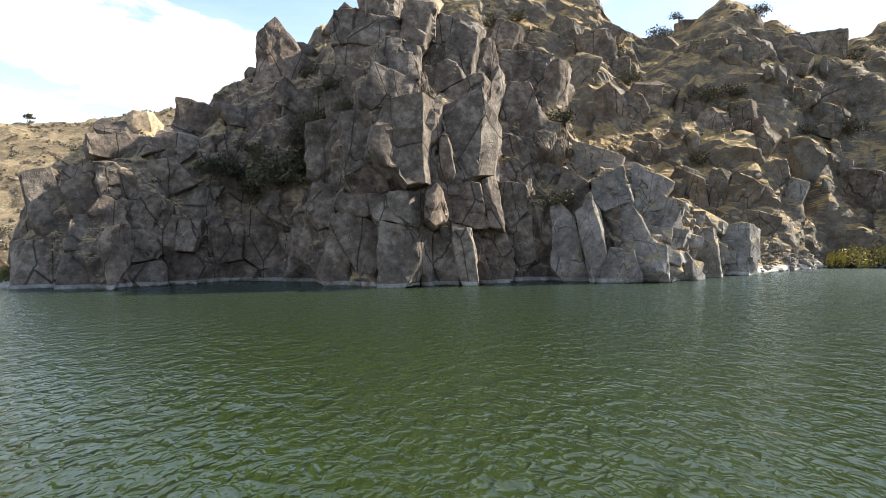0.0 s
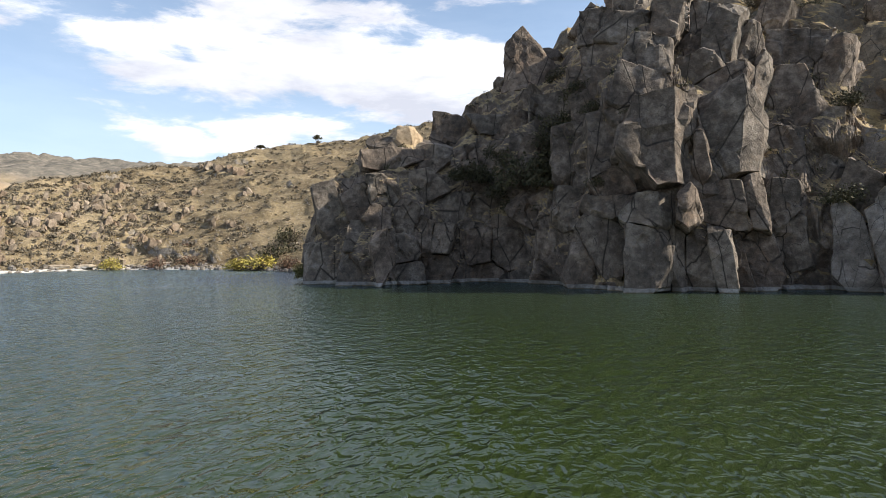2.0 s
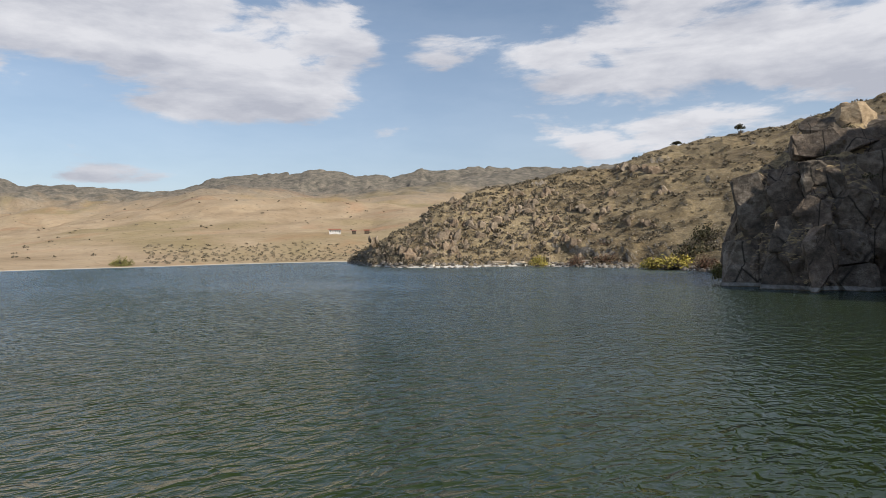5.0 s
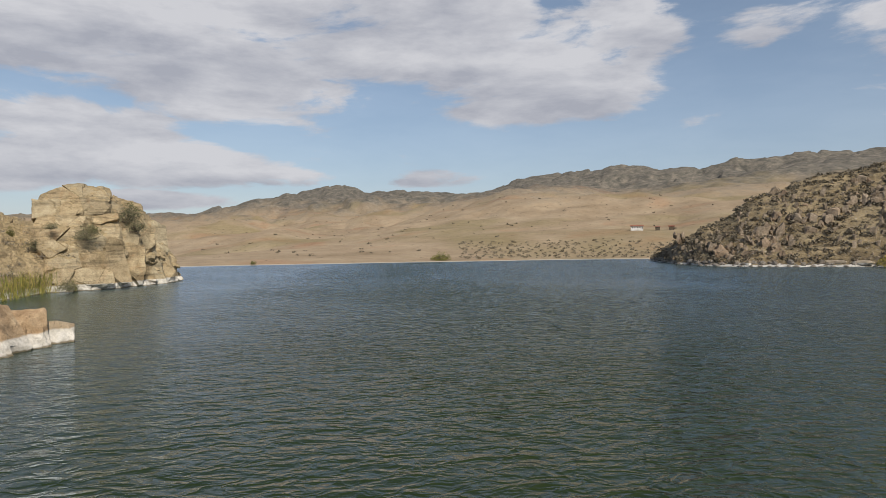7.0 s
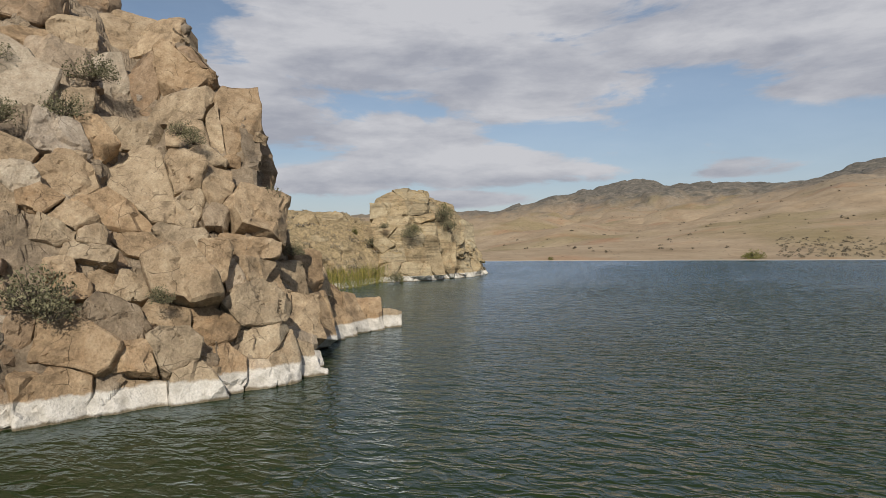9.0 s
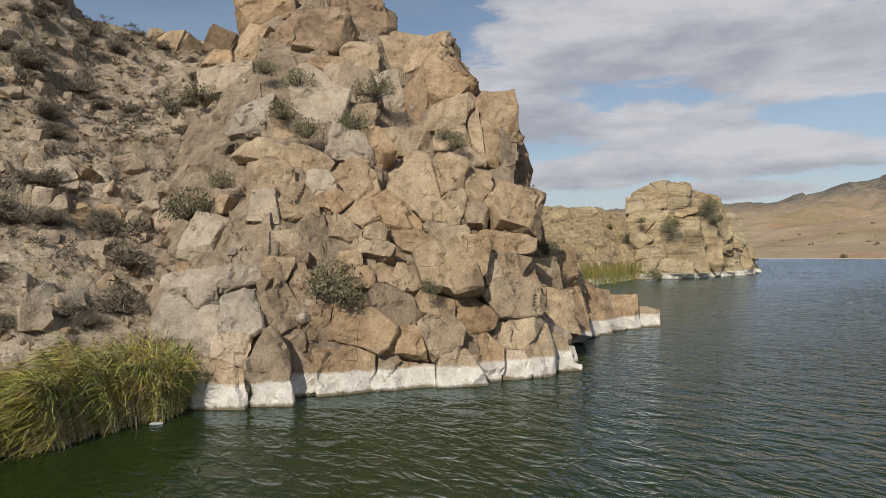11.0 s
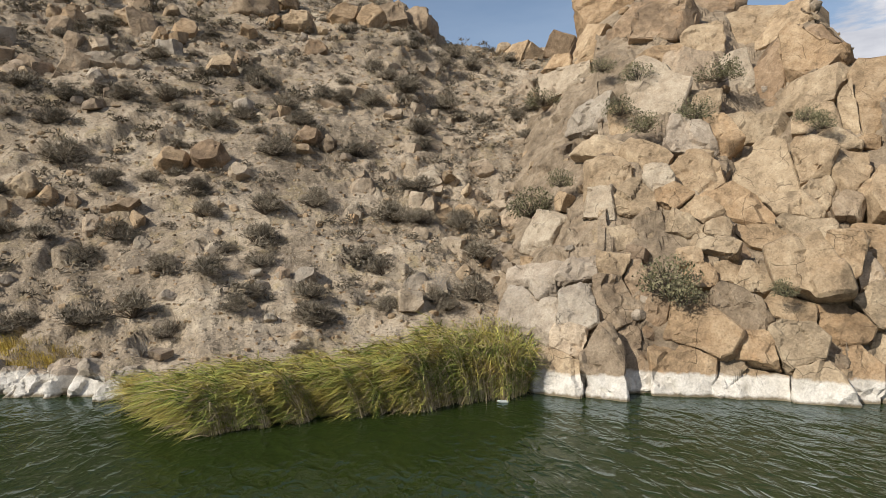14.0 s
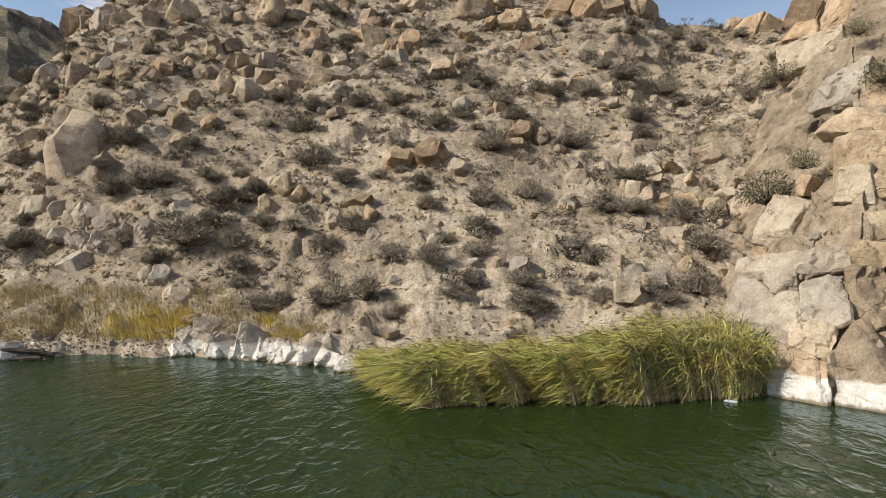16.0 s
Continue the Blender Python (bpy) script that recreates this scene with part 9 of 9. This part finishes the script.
# ---- bare bushes and a floating bottle ----
PALE_TWIG = rock_material("pale_twig", (0.2, 0.18, 0.15), (0.32, 0.29, 0.25), (0.42, 0.39, 0.34), (0.3, 0.25, 0.2), size=0.2, band=0)
WET_WOOD = rock_material("wet_wood", (0.03, 0.024, 0.018), (0.06, 0.048, 0.036), (0.11, 0.09, 0.07), (0.07, 0.05, 0.035), size=0.25, band=0)
PLASTIC = start("pale_plastic")[0]
PLASTIC.node_tree.nodes["Principled BSDF"].inputs["Base Color"].default_value = (0.42, 0.45, 0.44, 1)


def bare_bush(at, width, seed):
    rng = np.random.RandomState(seed)
    b = tagged(new("dead_bush"), "bare grey dead bush with thin twigs", "shrub", "dead bushes")
    b.matrix_world = pose(*(resting("hillside_south", at[0], at[1]) - (0, 0, 0.05)))
    for k in range(3):
        v, f = twigs(rng, 26, np.array((0.5, 0.5, 0.75)) * width * rng.uniform(0.8, 1.1), 0.012)
        part("branch", v, f, PALE_TWIG, b)


def driftwood(at, seed):
    """A heap of dark wet logs washed up on the stones."""
    rng = np.random.RandomState(seed)
    heap = tagged(new("driftwood"), "heap of dark wet logs washed up on the shore", "driftwood")
    base = resting("hillside_south", *at)
    heap.matrix_world = pose(*base)
    for k in range(6):
        long, thick, a = rng.uniform(1.3, 2.8), rng.uniform(0.09, 0.2), rng.normal(0.25, 0.35)
        way = np.array((math.cos(a), math.sin(a), rng.uniform(-0.1, 0.25)))
        side = np.array((-math.sin(a), math.cos(a), 0))
        mid = np.array((rng.normal(0, 0.35), rng.normal(0, 0.25), 0.08 + 0.09 * k))
        v, f, n = [], [], 8
        for r, (t, w) in enumerate(((-0.5, 0.02), (-0.5, 1.0), (-0.15, 0.95), (0.2, 0.8), (0.5, 0.6), (0.5, 0.02))):
            bend = rng.normal(0, 0.03, 3)
            for q in range(n):
                c = 6.2832 * q / n
                v.append(mid + way * long * t + bend + thick * w * rng.uniform(0.85, 1.1) * (side * math.cos(c) + np.array((0, 0, 1.0)) * math.sin(c)))
            if r:
                f += [((r - 1) * n + q, (r - 1) * n + (q + 1) % n, r * n + (q + 1) % n, r * n + q) for q in range(n)]
        part("log", v, f, WET_WOOD, heap)


def ring(profile, n=10):
    v = [(r * math.cos(6.2832 * k / n), r * math.sin(6.2832 * k / n), z) for r, z in profile for k in range(n)]
    f = [(a * n + k, a * n + (k + 1) % n, (a + 1) * n + (k + 1) % n, (a + 1) * n + k) for a in range(len(profile) - 1) for k in range(n)]
    return v, f


def bottle(at):
    b = tagged(new("plastic_bottle"), "pale plastic bottle floating beside the reeds", "bottle")
    b.matrix_world = pose(*at, 86, 0, 70)
    part("body", *ring([(0.001, -0.22), (0.055, -0.22), (0.06, -0.2), (0.06, 0.1), (0.05, 0.16), (0.022, 0.21), (0.02, 0.23)]), PLASTIC, b, smooth=True)
    part("cap", *ring([(0.024, 0.225), (0.024, 0.255), (0.001, 0.255)]), ROOF_TILE, b, "small red screw cap")


# ---- plants and things at known places ----
slope_shrub((-2.3, -40.6, 8.5), 2.26)
slope_shrub((0.9, -39.6, 8.0), 2.86)
slope_shrub((-7.0, -38.9, 7.5), 3.12)
slope_shrub((-8.4, -37.6, 6.7), 2.00)
slope_shrub((1.1, -36.8, 6.1), 2.66)
slope_shrub((1.2, -34.9, 5.0), 1.90)
slope_shrub((6.1, -35.4, 5.1), 2.07)
slope_shrub((-5.4, -33.8, 4.1), 2.11)
slope_shrub((1.5, -32.4, 3.2), 1.76)
slope_shrub((2.3, -31.0, 2.4), 1.58)
slope_shrub((6.8, -32.0, 2.4), 2.64)
slope_shrub((-1.4, -31.9, 2.8), 2.02)
slope_shrub((-1.3, -30.4, 1.7), 2.31)
slope_shrub((-4.9, -31.0, 2.2), 1.67)
slope_shrub((-7.4, -31.1, 2.6), 1.66)
slope_shrub((-9.6, -30.9, 2.4), 2.47)
slope_shrub((-13.5, -32.9, 7.3), 2.43)
slope_shrub((-12.2, -31.6, 5.6), 1.95)
slope_shrub((-4.4, -35.0, 4.8), 1.88)
slope_shrub((29.5, -48.9, 13.5), 2.93)
slope_shrub((25.5, -44.8, 10.1), 3.52)
slope_shrub((24.1, -45.4, 10.4), 2.54)
slope_shrub((23.9, -48.7, 13.0), 2.44)
slope_shrub((15.8, -50.7, 14.6), 2.79)
slope_shrub((13.9, -47.1, 12.0), 3.46)
slope_shrub((8.1, -53.0, 17.2), 2.88)
slope_shrub((14.9, -52.8, 16.3), 2.90)
slope_shrub((11.1, -53.3, 17.1), 2.91)
slope_shrub((18.9, -43.1, 8.6), 3.59)
slope_shrub((17.5, -43.8, 9.3), 2.43)
slope_shrub((19.6, -38.6, 5.1), 3.96)
slope_shrub((21.1, -37.9, 4.6), 2.13)
slope_shrub((15.8, -37.2, 4.2), 2.07)
slope_shrub((10.2, -37.5, 5.2), 2.07)
slope_shrub((12.7, -38.9, 6.0), 1.79)
slope_shrub((8.7, -32.6, 1.9), 2.52)
slope_shrub((11.9, -33.9, 2.2), 1.57)
slope_shrub((15.1, -35.6, 3.0), 1.45)
slope_shrub((5.2, -30.9, 2.1), 1.70)
slope_shrub((10.4, -43.4, 9.7), 2.22)
slope_shrub((4.9, -41.5, 9.5), 2.26)
slope_shrub((4.5, -49.6, 14.9), 2.69)
slope_shrub((0.1, -46.0, 12.2), 2.90)
slope_shrub((-0.5, -51.6, 16.2), 2.78)
slope_shrub((-4.3, -53.4, 17.5), 2.86)
slope_shrub((-5.7, -46.5, 12.6), 2.65)
slope_shrub((1.4, -55.6, 19.1), 3.00)
slope_shrub((5.5, -57.0, 20.0), 2.57)
slope_shrub((-8.0, -52.9, 17.3), 2.82)
slope_shrub((-11.3, -49.3, 14.7), 2.62)
slope_shrub((-11.3, -55.4, 19.2), 2.95)
slope_shrub((-15.2, -55.5, 18.1), 2.94)
slope_shrub((-21.1, -66.1, 24.5), 2.90)
slope_shrub((15.2, -40.8, 7.1), 2.26)
slope_shrub((18.9, -40.4, 6.6), 2.25)
slope_shrub((32.8, -42.0, 6.0), 2.79)
slope_shrub((35.5, -48.3, 10.5), 2.73)
slope_shrub((43.1, -55.1, 13.9), 3.12)
slope_shrub((47.4, -62.5, 19.0), 3.53)
slope_shrub((44.6, -62.9, 21.4), 3.54)
slope_shrub((35.4, -55.1, 18.3), 2.58)
slope_shrub((59.3, -77.8, 28.1), 4.39)
slope_shrub((18.5, -54.8, 17.8), 3.02)
crag_bush((-22.7, -30.5, 13.4), 2.19)
crag_bush((-16.1, -23.6, 4.8), 2.33)
crag_bush((-16.3, -22.8, 4.1), 1.52)
crag_bush((-26.6, -33.2, 16.6), 2.28)
crag_bush((-20.0, -33.8, 14.2), 1.77)
crag_bush((-22.4, -35.6, 16.7), 1.90)
crag_bush((-26.7, -26.7, 12.7), 1.32)
crag_bush((-19.7, -20.9, 4.3), 1.02)
crag_bush((-28.5, -22.0, 8.9), 1.51)
crag_bush((-29.9, -21.5, 6.1), 1.22)
crag_bush((-26.6, -25.6, 12.1), 1.29)
crag_bush((-19.8, -31.0, 12.7), 1.66)
crag_bush((-21.7, -38.9, 18.1), 1.61)
crag_bush((-15.3, -32.5, 9.7), 1.43)
crag_bush((-14.4, -34.5, 8.5), 2.55)
crag_bush((-20.1, -45.1, 17.2), 2.21)
cliff_bush((-18.6, 92.1, 23.5), 5.05)
cliff_bush((-15.7, 90.3, 26.6), 4.51)
cliff_bush((-16.3, 88.0, 19.7), 4.41)
cliff_bush((-22.9, 90.1, 15.7), 7.90)
cliff_bush((-19.6, 89.1, 16.5), 6.54)
cliff_bush((-31.9, 91.2, 16.6), 6.00)
cliff_bush((-28.6, 93.3, 19.9), 4.34)
cliff_bush((-13.0, 86.4, 23.7), 3.52)
cliff_bush((-27.9, 90.8, 13.9), 5.08)
cliff_bush((-24.7, 88.9, 11.2), 4.13)
cliff_bush((-21.4, 91.4, 20.6), 5.04)
cliff_bush((-90.3, 120.9, 4.3), 8.52)
cliff_bush((-92.1, 129.2, 8.1), 7.76)
crag_bush((-106.9, -43.3, 11.7), 4.08)
crag_bush((-95.1, -51.5, 6.7), 2.45)
crag_bush((-91.7, -45.3, 1.2), 2.37)
crag_bush((-96.7, -45.0, 8.5), 3.34)
crag_bush((-106.0, -41.7, 9.6), 2.76)
crag_bush((-94.7, -49.0, 9.4), 1.63)
cliff_bush((-23.3, 90.2, 15.8), 8.89)
cliff_bush((-32.4, 90.9, 16.8), 5.21)
cliff_bush((-17.9, 89.6, 19.3), 4.82)
cliff_bush((-26.2, 92.1, 18.5), 4.95)
cliff_bush((18.0, 92.3, 23.6), 4.13)
cliff_bush((15.9, 86.1, 11.3), 4.63)
cliff_bush((-6.3, 84.8, 23.5), 3.04)
cliff_bush((54.0, 157.7, 56.2), 5.63)
cliff_bush((76.9, 154.3, 60.5), 5.51)
cliff_bush((54.3, 129.9, 34.6), 5.81)
cliff_bush((57.9, 156.9, 60.1), 3.36)
cliff_bush((38.8, 145.6, 49.2), 5.20)
cliff_bush((70.6, 132.0, 33.8), 4.72)
cliff_bush((73.6, 129.0, 27.4), 4.62)
cliff_bush((60.2, 130.1, 35.8), 5.12)
cliff_bush((45.2, 120.9, 24.0), 4.33)
cliff_bush((54.4, 122.3, 26.4), 4.38)
cliff_bush((84.3, 131.3, 28.9), 7.05)
cliff_bush((91.4, 142.5, 44.8), 6.36)
cliff_bush((60.2, 112.5, 7.6), 6.06)
cliff_bush((48.0, 117.2, 20.3), 5.25)
cliff_bush((54.1, 106.4, 3.7), 4.78)
cliff_bush((-14.6, 89.5, 27.7), 4.00)
cliff_bush((-20.0, 100.8, 32.2), 4.50)
cliff_bush((12.6, 159.0, 59.7), 5.67)
cliff_bush((19.8, 160.0, 61.5), 5.71)
cliff_bush((22.4, 153.2, 55.0), 4.92)
cliff_bush((-12.0, 82.0, 13.4), 2.94)
cliff_bush((40.3, 137.4, 40.1), 4.91)
cliff_bush((97.7, 144.3, 47.8), 5.15)
yellow_willow((72.9, 112.5, -0.2), 7.69, 4.65)
yellow_willow((78.4, 113.1, -0.7), 7.12, 5.08)
yellow_willow((69.9, 112.1, -0.2), 4.03, 3.63)
yellow_willow((-124.4, 105.3, 0.1), 5.77, 3.46)
yellow_willow((-89.1, 111.9, 0.4), 11.84, 4.12)
yellow_willow((-94.2, 111.9, -0.1), 6.58, 3.16)
red_willow((-116.4, 110.5, 0.1), 5.16, 3.73)
red_willow((-79.7, 109.8, 0.5), 6.10, 4.15)
red_willow((-110.2, 115.4, 1.5), 8.59, 2.86)
red_willow((-118.0, 121.5, 4.8), 6.07, 3.04)
green_willow((-54.1, 80.6, 1.2), 4.88, 3.48)
green_willow((-73.9, 105.8, -0.7), 3.48, 2.32)
green_willow((-222.0, 17.0, 0.2), 7.61, 4.20)
green_willow((-208.7, -45.2, 0.3), 2.39, 1.65)
green_willow((-91.8, -44.7, -0.1), 1.47, 1.83)
green_willow((-95.8, -51.6, 6.9), 1.07, 2.72)
green_willow((-96.8, -55.8, 8.2), 1.19, 1.99)
green_willow((-97.0, -44.7, 8.5), 2.88, 1.34)
green_willow((-108.5, -43.6, 12.1), 3.58, 2.52)
lone_tree((-150.1, 228.8, 47.9), 3.66, 5.37)
lone_tree((-165.1, 210.6, 44.6), 3.36, 2.40)
farmhouse((-310.1, 124.0, 11.4), 6.0)
shed((-303.7, 132.1, 11.7), 2.1)
shed((-301.0, 138.2, 12.2), 2.4)
bare_bush((-7.6, -31.5, 2.8), 2.36, 0)
bare_bush((20.3, -32.8, 0.9), 1.94, 1)
bare_bush((-3.6, -31.5, 2.5), 1.44, 2)
bare_bush((6.0, -28.9, 0.7), 1.60, 3)
driftwood((24.2, -30.5), 4)
bottle((-7.93, -22.46, 0.03))
